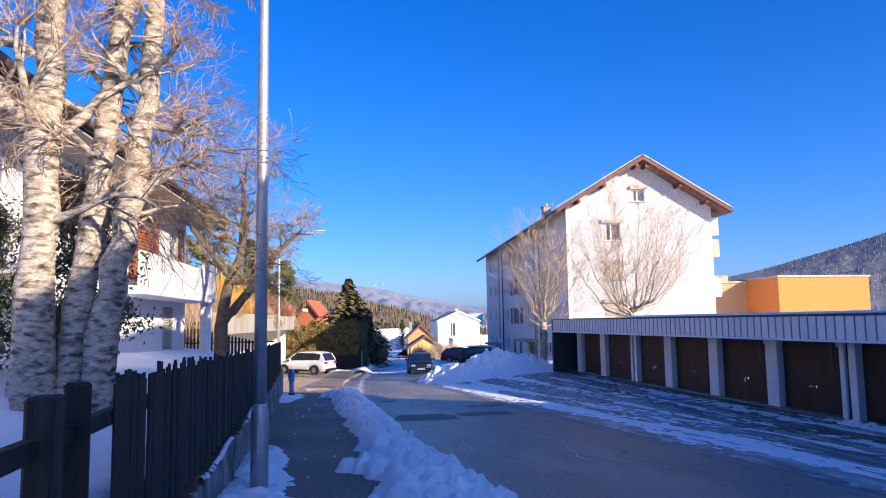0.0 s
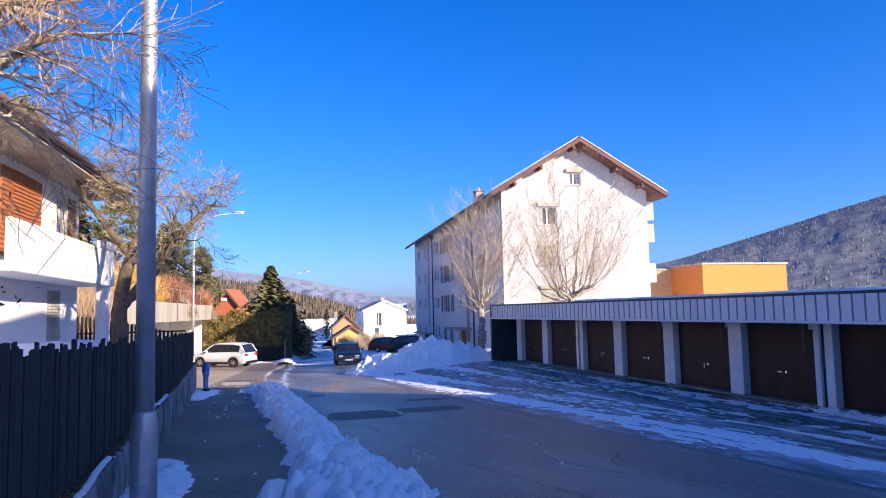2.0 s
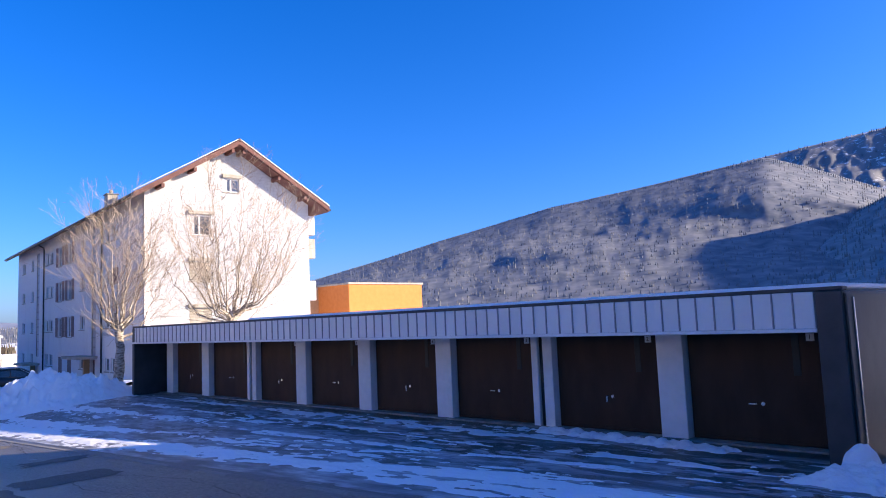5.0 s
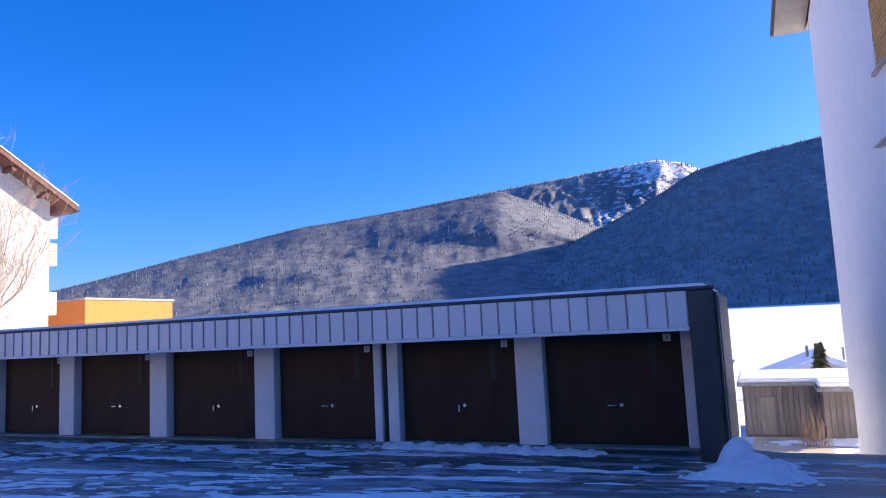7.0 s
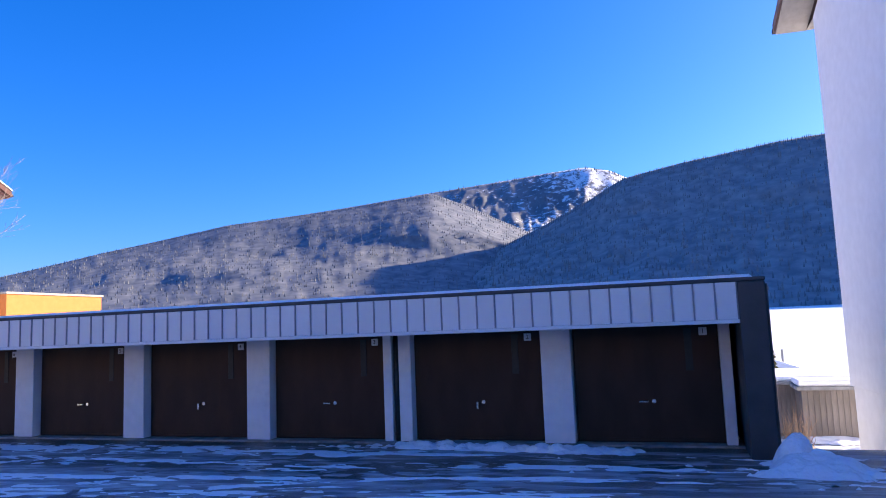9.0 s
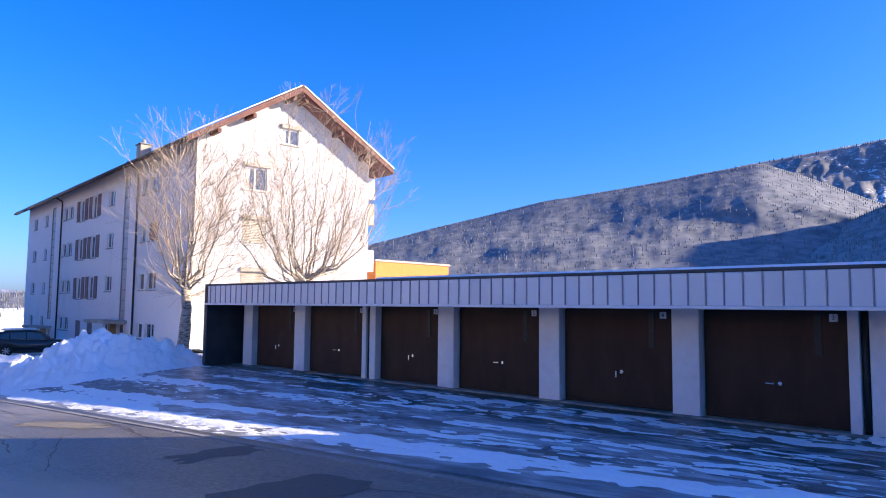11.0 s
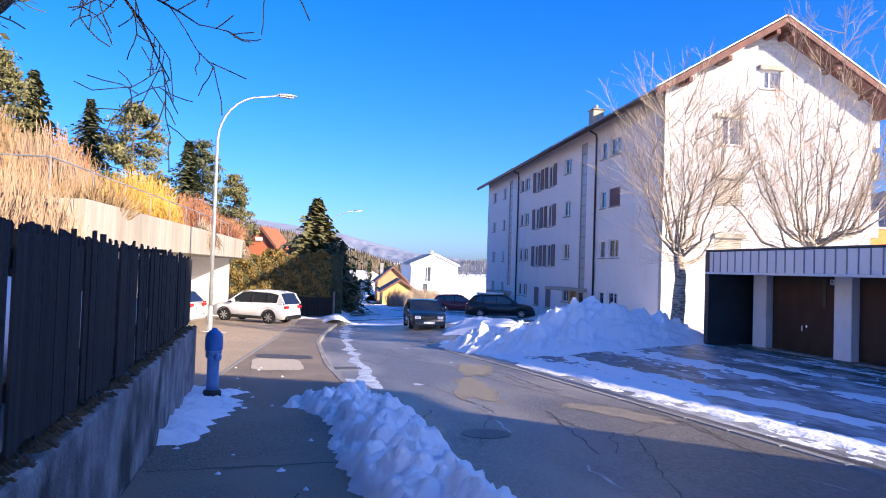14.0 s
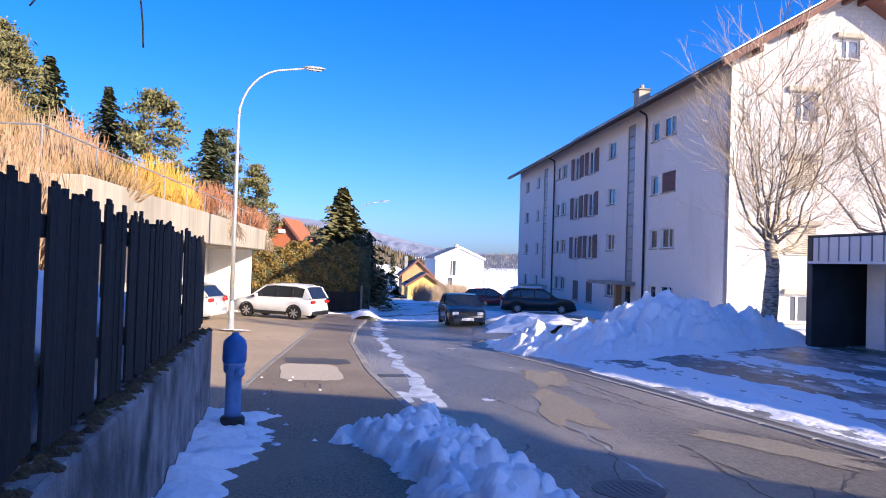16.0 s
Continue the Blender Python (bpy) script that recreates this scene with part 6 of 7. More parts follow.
    for sgn in (-1, 1):
        for i in (0, 4):
            a, b = cab[i], cab[i + 1]
            pa = (a[0], sgn * hw * 0.915, a[1] - 0.02)
            pb = (b[0], sgn * hw * 0.815, b[1])
            if i == 4:
                pa, pb = (a[0], sgn * hw * 0.815, a[1]), (b[0], sgn * hw * 0.90, b[1])
            part("pillar", MB().tube([pa, pb], [0.04, 0.035], 6), body, t)
        part("roof_rail", MB().tube([(cab[i][0], sgn * hw * 0.815, cab[i][1] - 0.02) for i in (1, 2, 3, 4)], [0.045, 0.05, 0.05, 0.045], 6), body, t, smooth=True)
        if kind != "saloon":
            q = cab[4][0]
            part("rear_quarter", MB().prism([(q - 0.14, cab[5][1] - 0.01), (q - 0.02, cab[4][1] - 0.03), (q + 0.03, cab[4][1] - 0.01), (cab[5][0] - 0.02, cab[5][1] - 0.01)], "y", sgn * hw * 0.78, sgn * hw * 0.905), body, t)
            part("belt_panel", MB().prism([(1.25, cab[0][1] - 0.06), (cab[5][0] - 0.1, cab[5][1] - 0.06), (cab[5][0] - 0.12, cab[5][1] + 0.05), (1.25, cab[0][1] + 0.0)], "y", sgn * hw * 0.84, sgn * hw * 0.945), body, t)
        for a in wx:
            arch = MB()
            for q in range(12):
                a0, a1 = math.pi * q / 12, math.pi * (q + 1) / 12
                ri, ro = wr + 0.015, wr + (0.075 if kind == "suv" else 0.05)
                arch.prism([(a + ri * math.cos(a0), wr + ri * math.sin(a0)), (a + ro * math.cos(a0), wr + ro * math.sin(a0)), (a + ro * math.cos(a1), wr + ro * math.sin(a1)), (a + ri * math.cos(a1), wr + ri * math.sin(a1))], "y", sgn * (hw - 0.1), sgn * (hw + 0.006))
            part("wheel_arch", arch, M_BLACK if kind == "suv" else body, t)
        for xm in ((2.45, 3.3) if kind != "saloon" else (2.5, 3.25)):
            part("door_pillar", MB().tube([(xm, sgn * hw * 0.925, cab[0][1] - 0.02), (xm + 0.05, sgn * hw * 0.82, cab[2][1] - 0.04)], [0.03, 0.028], 5), M_BLACK, t)
        part("mirror", MB().cbox(1.38, sgn * (hw + 0.02), cab[0][1] + 0.02, 1.52, sgn * (hw + 0.20), cab[0][1] + 0.17, 0.03), body, t)
        part("headlight", MB().cbox(-0.012, sgn * hw * 0.45, top[1][1] - 0.18, 0.14, sgn * hw * 0.78, top[1][1] - 0.03, 0.03), M_CLEAR, t, "clear headlight")
        part("tail_light", MB().cbox(L_ - 0.14, sgn * hw * 0.55, top[-2][1] - 0.12, L_ - 0.005, sgn * hw * 0.90, top[-2][1] + 0.02, 0.03), M_REDLENS, t, "red tail light")
        part("side_trim", MB().cbox(1.3, sgn * (hw * 0.93), clear - 0.01, 3.05, sgn * (hw + 0.008), clear + 0.14, 0.01), M_BLACK, t)
        for dx in (1.95, 2.95):
            part("door_handle", MB().cbox(dx + 0.4, sgn * hw * 0.985, 0.84 * cab[0][1], dx + 0.6, sgn * (hw + 0.02), 0.84 * cab[0][1] + 0.035, 0.008), body, t)
        for a in wx:
            wh = part("wheel", MB().tube([(a, sgn * (hw - 0.20), wr), (a, sgn * (hw - 0.18), wr), (a, sgn * (hw - 0.03), wr), (a, sgn * (hw - 0.005), wr)], [wr - 0.03, wr, wr, wr - 0.025], 24), M_RUBBER, t, "black tyre")
            rim = MB().tube([(a, sgn * (hw - 0.02), wr), (a, sgn * (hw + 0.004), wr)], [wr * 0.70, wr * 0.69], 24)
            rm = part("rim", rim, M_BLACK, wh)
            sp = MB()
            for q in range(7):
                m_ = Matrix.Translation((a, 0, wr)) @ Matrix.Rotation(q * 2 * math.pi / 7 + 0.3, 4, "Y")
                sp.box(-0.028, sgn * (hw + 0.004), 0.02, 0.028, sgn * (hw + 0.012), wr * 0.66, m_)
            sp.tube([(a, sgn * (hw + 0.003), wr), (a, sgn * (hw + 0.016), wr)], [0.06, 0.055], 12)
            part("spokes", sp, M_ALLOY, wh, "silver alloy spokes")
    part("grille", MB().cbox(-0.015, -hw * 0.40, top[1][1] - 0.2, 0.1, hw * 0.40, top[1][1] - 0.04, 0.02), M_BLACK, t, "black grille")
    part("bumper", MB().cbox(-0.03, -hw * 0.80, clear + 0.02, 0.25, hw * 0.80, clear + 0.22, 0.05), M_BLACK if kind == "suv" else body, t, "front bumper")
    part("rear_bumper", MB().cbox(L_ - 0.25, -hw * 0.82, clear + 0.02, L_ + 0.03, hw * 0.82, clear + 0.24, 0.05), M_BLACK if kind == "suv" else body, t, "rear bumper")
    part("number_plate", MB().cbox(-0.042, -0.26, clear + 0.10, -0.031, 0.26, clear + 0.21, 0.004), M_PLATE, t, "white number plate")
    part("rear_plate", MB().cbox(L_ + 0.004, -0.26, 0.68, L_ + 0.016, 0.26, 0.80, 0.004), M_PLATE, t)
    return t


car(-2.15, 57.0, -31.5, "suv", M_CARWHITE, "white compact off-road car parked across the forecourt", walk_z)
car(7.75, 50.3, 84, "saloon", M_CARBLUE, "dark blue saloon car parked facing up the road", gz)
car(17.2, 60.6, 161, "estate", M_CARBLACK, "black estate car with snow on its roof before the apartment house", gz, True)
car(19.0, 66.6, 162, "estate", M_CARSILVER, "silver estate car with snow on its roof", gz, True)
car(18.2, 74.5, 163, "estate", M_CARRED, "dark red car behind the parked cars", gz)
car(-6.9, 52.3, -20, "estate", M_CARSILVER, "silver grey estate car parked under the terrace", walk_z)
car(-7.2, 56.3, -20, "estate", M_CARWHITE, "white car parked under the terrace", walk_z)


# ---- lying snow ----
def snow_sheet(name, x0, x1, y0, y1, sx, sy, hf, base, label, material=None, kind=""):
    X_, Y_ = np.meshgrid(np.arange(x0, x1 + sx, sx), np.arange(y0, y1 + sy, sy))
    H = hf(X_, Y_)
    Z_ = base(X_, Y_) + np.maximum(H, -0.03)
    q = np.maximum(np.maximum(H[:-1, :-1], H[1:, :-1]), np.maximum(H[:-1, 1:], H[1:, 1:])) > 0
    me = grid_mesh(name, X_, Y_, Z_, q)
    me.materials.append(material or M_SNOW)
    return tagged(new(name, me), label, "snow", kind=kind)


def clods(x, y_, cell, seed):
    """Rounded lumps strewn over the plane, height in units of the cell."""
    u, w = np.asarray(x, float) / cell, np.asarray(y_, float) / cell
    i0, j0 = np.floor(u).astype(np.int64), np.floor(w).astype(np.int64)
    h = np.zeros_like(u)
    for di in (-1, 0, 1):
        for dj in (-1, 0, 1):
            i, j = i0 + di, j0 + dj
            r = 0.25 + 0.45 * hash2(i, j, seed + 2)
            d2 = (u - i - hash2(i, j, seed)) ** 2 + (w - j - hash2(i, j, seed + 1)) ** 2
            h = np.maximum(h, np.sqrt(np.maximum(0, r * r - d2)))
    return h


def bank_h(x, y_):
    c = 1.36 + 0.07 * (vnoise(y_ * 0.5, y_ * 0, 4) - 0.5) * 2 - 0.12 * sstep(26.0, 28, y_)
    wd = 0.56 + 0.10 * (vnoise(y_ * 0.9, y_ * 0, 9) - 0.5) * 2 + 0.35 * np.exp(-((y_ - 27.6) / 0.5) ** 2) + 0.3 * np.exp(-((y_ - 10.2) / 0.35) ** 2) + 0.25 * sstep(9, 8, y_)
    p = 1 - ((x - c) / wd) ** 2
    n = 0.7 * (fbm(x * 3.6, y_ * 3.6, 2, 5) - 0.5) + 0.5 * np.abs(fbm(x * 5, y_ * 5, 92, 3) - 0.5) - 0.05
    return (0.21 + 0.12 * vnoise(y_ * 0.6, y_ * 0, 6)) * np.minimum(p, 0.75) + 0.34 * n + 0.14 * (fbm(x * 9, y_ * 9, 5, 3) - 0.5) * np.clip(p + 0.6, 0, 1) - 1.5 * sstep(27.9, 28.9, y_ - 0.4 * (x - 1)) - 0.06 + (0.16 * clods(x, y_, 0.27, 101) + 0.13 * clods(x, y_, 0.13, 111)) * np.clip(p + 0.75, 0, 1)


either = lambda x, y_: np.where(x < 1.56, walk_z(x, y_), gz(x, y_))
snow_sheet("snow_bank", 0.0, 2.4, 0, 29.2, 0.04, 0.045, bank_h, either, "lumpy bank of ploughed snow along the kerb")
snow_sheet("snow_strip", -1.02, 0.2, 23.0, 29.4, 0.035, 0.04, lambda x, y_: 0.10 * (1 - ((x + 1.0) / (0.42 + 0.4 * sstep(25.5, 28.2, y_))) ** 2) + 0.16 * (fbm(x * 5, y_ * 5, 12) - 0.5) - 0.4 * sstep(25.2, 24.0, y_) - 0.025 - 0.5 * sstep(29.0, 29.4, y_), walk_z, "crusted snow along the wall foot round the hydrant")
snow_sheet("snow_strip", -1.02, 0.0, 6.2, 14.4, 0.035, 0.04, lambda x, y_: 0.09 * (1 - ((x + 0.72) / (0.5 - 0.05 * (y_ - 9))) ** 2) + 0.16 * (fbm(x * 5, y_ * 5, 14) - 0.5) - 0.4 * sstep(13.0, 14.4, y_) - 0.02, walk_z, "crusted snow along the wall foot by the lamp")


def yard_h(x, y_):
    g = lambda c, w: np.exp(-((x - c) / w) ** 2)
    wave = 0.25 * np.sin(y_ * 0.35)
    band = 0.70 * g(6.95 + 0.02 * (30 - y_), 0.55) + 0.5 * g(8.15 + wave, 0.30) + 0.42 * g(9.7 - 0.6 * wave, 0.28) + 0.46 * g(11.0 + 0.3 * wave, 0.20) + 0.70 * g(12.15 + 0.15 * wave, 0.24) * (0.35 + 0.65 * vnoise(y_ * 0.35, y_ * 0, 3))
    n = fbm(x * 1.6, y_ * 0.30, 21, 5)
    fine = fbm(x * 8, y_ * 3.2, 23, 4)
    return 0.055 * (band * 0.9 + 1.4 * (n - 0.5) + 1.1 * (fine - 0.5) - 0.365) * sstep(6.3, 6.6, x)


snow_sheet("yard_snow", 6.3, 12.8, 6.5, 43.0, 0.055, 0.08, yard_h, lambda x, y_: gz(x, y_) + 0.002, "thin streaks of packed snow and ice across the yard", kind="stuff")
snow_sheet("slush", 6.3, 12.6, 6.5, 43.0, 0.06, 0.10, lambda x, y_: 0.010 * (fbm(x * 1.3, y_ * 0.25, 41, 5) + 0.25 * np.exp(-((x - 7.2) / 0.8) ** 2) + 0.75 * (fbm(x * 8, y_ * 3.5, 43, 4) - 0.5) - 0.47), lambda x, y_: gz(x, y_) + 0.001, "grey refrozen slush on the yard", M_SLUSH, kind="stuff")


def pile_h(x, y_):
    g = lambda cx, cy, rx, ry: np.exp(-((x - cx) / rx) ** 2 - ((y_ - cy) / ry) ** 2)
    n = fbm(x * 1.2, y_ * 1.2, 31, 3) - 0.5
    f = 0.5 * (np.abs(fbm(x * 3.0, y_ * 3.0, 33, 2) * 2 - 1) + np.abs(fbm(x * 7.0, y_ * 7.0, 35, 3) * 2 - 1)) - 0.2
    h = 1.25 * g(9.8, 37.6, 1.25, 1.5) + 0.6 * g(8.2, 37.8, 1.2, 1.5) + 0.55 * g(10.9, 36.6, 1.0, 1.3) + 0.55 * g(6.9, 40.0, 0.8, 2.2) + 0.3 * g(12.0, 36.0, 1.0, 1.2)
    return h * (1 + 0.5 * n) + 0.40 * n * np.clip(h * 2, 0, 1) + 0.40 * f * np.clip(h * 1.5, 0, 1) + 0.22 * (fbm(x * 5, y_ * 5, 37, 3) - 0.5) * np.clip(h * 2, 0, 1) - 0.18 + (0.30 * clods(x, y_, 0.55, 121) + 0.16 * clods(x, y_, 0.24, 131)) * np.clip(h * 2, 0, 1)


snow_sheet("snow_mound", 4.8, 14.4, 33.5, 44.5, 0.055, 0.055, pile_h, gz, "big lumpy pile of ploughed snow before the apartment house")


def park_h(x, y_):
    n = fbm(x * 0.9, y_ * 0.6, 51, 5) - 0.5
    edge = np.exp(-((x - (9.9 + 0.12 * (y_ - 50))) / 0.9) ** 2)
    hole = np.exp(-((x - 8.2) / 1.6) ** 2 - ((y_ - 52.5) / 3.0) ** 2)
    wall = np.exp(-((x - (15.9 + 0.1 * (y_ - 45))) / 0.8) ** 2)
    return 0.16 * edge * (1 + 1.6 * n) + 0.35 * np.exp(-((x - 9.3) / 1.0) ** 2 - ((y_ - 47) / 3) ** 2) * (1 + n) + 0.28 * wall + 0.34 * n - 0.035 + 0.06 * (fbm(x * 4, y_ * 4, 55, 2) - 0.5) - 0.3 * hole - 0.4 * sstep(0.7, -0.3, x - road_r(y_))


snow_sheet("parking_snow", 5.6, 19.5, 42.5, 78, 0.14, 0.16, park_h, lambda x, y_: gz(x, y_) + 0.004, "trodden snow over the parking", kind="stuff")
snow_sheet("road_ice", 1.5, 5.4, 27.8, 60, 0.06, 0.10, lambda x, y_: 0.012 * (np.exp(-((x - np.interp(y_, [29, 34.2, 40.2, 48, 60], [1.9, 2.35, 2.77, 3.5, 5.2]) - 0.06 * np.sin(y_ * 1.7)) / (0.13 + 0.004 * (y_ - 29))) ** 2) * 0.75 + 0.6 * np.exp(-((x - 1.7) / 0.25) ** 2 - ((y_ - 31.2) / 1.2) ** 2) + 1.5 * (fbm(x * 3.5, y_ * 1.2, 61, 5) - 0.5) - 0.52 + 0.25 * sstep(46, 60, y_)), lambda x, y_: gz(x, y_) + 0.001, "thin ribbon of ice along the gutter", M_ICE, kind="stuff")
snow_sheet("far_road_snow", 3.5, 20, 56, 120, 0.25, 0.3, lambda x, y_: 0.04 * (fbm(x * 0.5, y_ * 0.35, 71, 5) - 0.46) - 0.1 * (np.abs(x - (road_l(y_) + road_r(y_)) / 2) > (road_r(y_) - road_l(y_)) / 2), lambda x, y_: gz(x, y_) + 0.004, "patchy snow and ice on the far road", kind="stuff")
snow_sheet("verge_snow", 1.0, 8.0, 56, 84, 0.12, 0.15, lambda x, y_: 0.42 * np.exp(-((x - road_l(y_) + 0.1) / 0.75) ** 2) * (0.4 + vnoise(y_ * 0.25, y_ * 0, 8)) + 0.25 * (fbm(x * 1.5, y_ * 1.5, 81) - 0.5) - 0.16 + 0.25 * np.exp(-((x - 2.4) / 1.6) ** 2 - ((y_ - 63) / 1.2) ** 2), lambda x, y_: np.maximum(walk_z(x, y_), gz(x, y_)), "ploughed snow heaps on the verge")
snow_sheet("corner_snow", 9.6, 13.2, 8.2, 11.2, 0.035, 0.035, lambda x, y_: 0.25 * np.exp(-((x - 11.5) / 0.7) ** 2 - ((y_ - 9.35) / 0.5) ** 2) + 0.30 * np.sqrt(np.maximum(0, 1 - ((x - 11.75) / 0.24) ** 2 - ((y_ - 9.6) / 0.26) ** 2)) + 0.2 * np.exp(-((x - 10.9) / 0.9) ** 2 - ((y_ - 9.5) / 0.6) ** 2) + 0.30 * (fbm(x * 4, y_ * 4, 91) - 0.5) - 0.09, gz, "small heap of snow at the garage corner")
snow_sheet("wall_snow", -1.12, -1.03, 7.5, 17.0, 0.015, 0.04, lambda x, y_: 0.05 * (1 - ((x + 1.065) / 0.045) ** 2) + 0.12 * (vnoise(y_ * 1.1, y_ * 0, 17) - 0.5) + 0.03 * (vnoise(y_ * 9, y_ * 0, 19) - 0.5), lambda x, y_: np.interp(y_, [-16, 5, 14, 22, 29.3], [1.36, 1.165, 1.02, 0.87, 0.82]) - 0.002, "thin ridge of snow along the wall top")
snow_sheet("door_snow", 12.3, 13.15, 9.9, 19.5, 0.035, 0.045, lambda x, y_: (0.10 * (1 - ((x - 12.72 - 0.12 * np.sin(y_ * 0.9)) / 0.26) ** 2) + 0.14 * (fbm(x * 4, y_ * 2.2, 151, 4) - 0.5) + 0.12 * clods(x, y_, 0.2, 153)) * 0.8 - 0.16 * sstep(0.42, 0.62, vnoise(y_ * 0.55, y_ * 0, 157)) - 0.02, lambda x, y_: gz(x, y_) + 0.002, "lumpy ridge of snow before the garage doors")
snow_sheet("garden_snow", -9.5, -1.3, 0, 29.0, 0.12, 0.15, lambda x, y_: 0.14 + 0.12 * (fbm(x * 1.2, y_ * 1.2, 97) - 0.5) - 0.3 * (vnoise(x * 0.7, y_ * 0.5, 98) > 0.86), gz, "old snow lying over the garden")
rg = random.Random(8)
mb = MB()
for i in range(130):
    x = rg.choice([rg.uniform(-0.5, 0.9), rg.uniform(1.7, 2.1), rg.uniform(6.4, 12.2)])
    y_ = rg.uniform(5, 34)
    s = rg.uniform(0.015, 0.05)
    z = float(walk_z(x, y_) if x < 1.5 else gz(x, y_))
    pts = [(x + s * math.cos(a) * rg.uniform(0.7, 1.3), y_ + s * math.sin(a) * rg.uniform(0.7, 1.3), z - 0.003) for a in np.linspace(0, 5.2, 6)]
    mb.add(pts + [(x, y_, z + s * rg.uniform(0.5, 0.9))], [(k, (k + 1) % 6, 6) for k in range(6)])
tagged(solo("snow_crumbs", mb, M_SNOW, "crumbs of snow scattered on the asphalt", "snow"), kind="stuff")


# ---- small buildings beyond the garages ----
def gable_house(name, m, w, d, h, rise, wall_m, roof_m, label, over=0.4, snow=False):
    """A plain house with its gable to the local -y side."""
    t = thing(name, m, label, "building")
    part("wall", MB().box(-w / 2, 0, -6, w / 2, d, h), wall_m, t)
    part("gable", MB().prism([(-w / 2, h + 0.003), (w / 2, h + 0.003), (0, h + rise)], "y", 0, d), wall_m, t)
    for s in (-1, 1):
        k = rise / (w / 2)
        e = w / 2 + over
        pts = [(0, h + rise + 0.03), (s * e, h + rise + 0.03 - e * k), (s * e, h + rise + 0.2 - e * k), (0, h + rise + 0.2)]
        part("roof", MB().prism(pts, "y", -over, d + over), roof_m, t)
        if snow:
            pts = [(0, h + rise + 0.205), (s * e, h + rise + 0.205 - e * k), (s * e, h + rise + 0.32 - e * k), (0, h + rise + 0.34)]
            part("roof_snow", MB().prism(pts, "y", -over + 0.03, d + over - 0.03), M_SNOW, t)
        pts = [(0, h + rise - 0.12), (s * e, h + rise - 0.12 - e * k), (s * e, h + rise + 0.21 - e * k), (0, h + rise + 0.21)]
        part("barge_board", MB().prism(pts, "y", -over - 0.06, -over - 0.003), M_WHITE if snow or wall_m == M_WHITE else M_SHUT, t)
    return t


gl_ = gable_house("yellow_house", pose(17.8, 110.0, 0, 0, 0, -6), 4.6, 7, -1.15, 1.45, M_YELLOW, M_ROOF, "small yellow house with brown gable roof")
g2 = gable_house("sand_house", pose(18.9, 122.0, 0, 0, 0, -6), 4.4, 8, 0.0, 2.0, M_SAND, M_ROOF, "sand-coloured house behind the yellow one")
part("chimney", MB().cbox(-1.9, 0.3, -1.0, -1.4, 0.8, 2.6, 0.03), M_CONC, g2, "tall chimney")
g3 = gable_house("white_gable_house", pose(28.0, 133.0, 0, 0, 0, -3), 8.0, 12, 2.65, 1.75, M_WHITE, M_CONCL, "large white house with white gable", 0.25)
window(g3, Vector((-1.9, -0.002, -0.2)), X, -Y, 1.3, 2.5, panes=2, sill=False, recess=-0.02, closed=None)
window(g3, Vector((-2.0, -0.002, -2.9)), X, -Y, 0.9, 2.4, panes=1, sill=False, recess=-0.02)
part("annex", MB().cbox(4.3, 0.5, -6, 13.5, 8, -0.45, 0.05), M_STUCCO, g3, "low white annex")
part("annex_roof", MB().cbox(4.2, 0.3, -0.447, 13.7, 8.3, -0.2, 0.05), M_SNOW, g3, "snow-covered annex roof")
part("annex_band", MB().cbox(-2.2, -0.8, -3.3, 13.0, -0.01, -3.0, 0.05), M_WOODB, g3, "brown timber band")
part("chimney", MB().cbox(-0.3, 3.0, 4.2, 0.3, 3.6, 5.1, 0.03), M_CONCL, g3)
gr = gable_house("red_house", pose(-0.2, 86.0, 0, 0, 0, -20), 2.5, 4, 3.7, 1.5, M_REDBRICK, M_TILE, "red-tiled house above the hedge", 0.3)
part("snow_patch", MB().cbox(-0.6, -0.16, 4.0, 0.1, -0.04, 4.35, 0.05), M_SNOW, gr)
gw = gable_house("white_villa", pose(-16.2, 71.0, 0, 0, 0, -30), 7.0, 8, 6.0, 1.2, M_WHITE, M_CONCL, "white villa with snowy roof on the hillside", 0.6, True)

# path, board shed, house and hedge seen past the garage corner
pth = MB()
for i in range(14):
    xa, xb = 14.25 + i * 0.85, 14.25 + (i + 1) * 0.85
    za, zb_ = (float(gz(q, 8.6)) + 0.03 for q in (xa, xb))
    pth.add([(xa, 7.62, za), (xb, 7.62, zb_), (xb, 9.62, zb_), (xa, 9.62, za)], [(0, 1, 2, 3)])
solo("garden_path", pth, M_PATCHL, "sunlit pale path between garage and house", "path", kind="structure")
sh_ = thing("board_shed", pose(25.0, 0, 0), "grey-brown board shed with snow on its flat roof", "shed")
ZS = -1.75
board = MB().cbox(-0.015, -0.075, 0, 0.015, 0.075, 1.55, 0.006).mesh("board")
board.materials.append(M_TIMBER)
for i in range(14):
    o = part("board", board, M_TIMBER, sh_)
    o.location = (1.3, 9.7 - i * 0.16, ZS + 0.05)
for i in range(12):
    o = part("board", board, M_TIMBER, sh_)
    o.location = (0.0, 7.5 - i * 0.16, ZS)
part("carcass", MB().box(1.33, 5.4, -3, 5.0, 9.85, ZS + 1.6).box(0.03, 5.5, -3, 1.28, 7.58, ZS + 1.52), M_TIMBER, sh_)
part("shed_door", MB().cbox(1.25, 8.9, ZS + 0.05, 1.28, 9.35, ZS + 1.25, 0.01), M_TIMBER, sh_, "plain board door")
part("roof_edge", MB().cbox(1.0, 5.3, ZS + 1.605, 5.2, 10.0, ZS + 1.72, 0.02).cbox(-0.3, 5.3, ZS + 1.545, 0.995, 7.75, ZS + 1.66, 0.02), M_CONC, sh_)
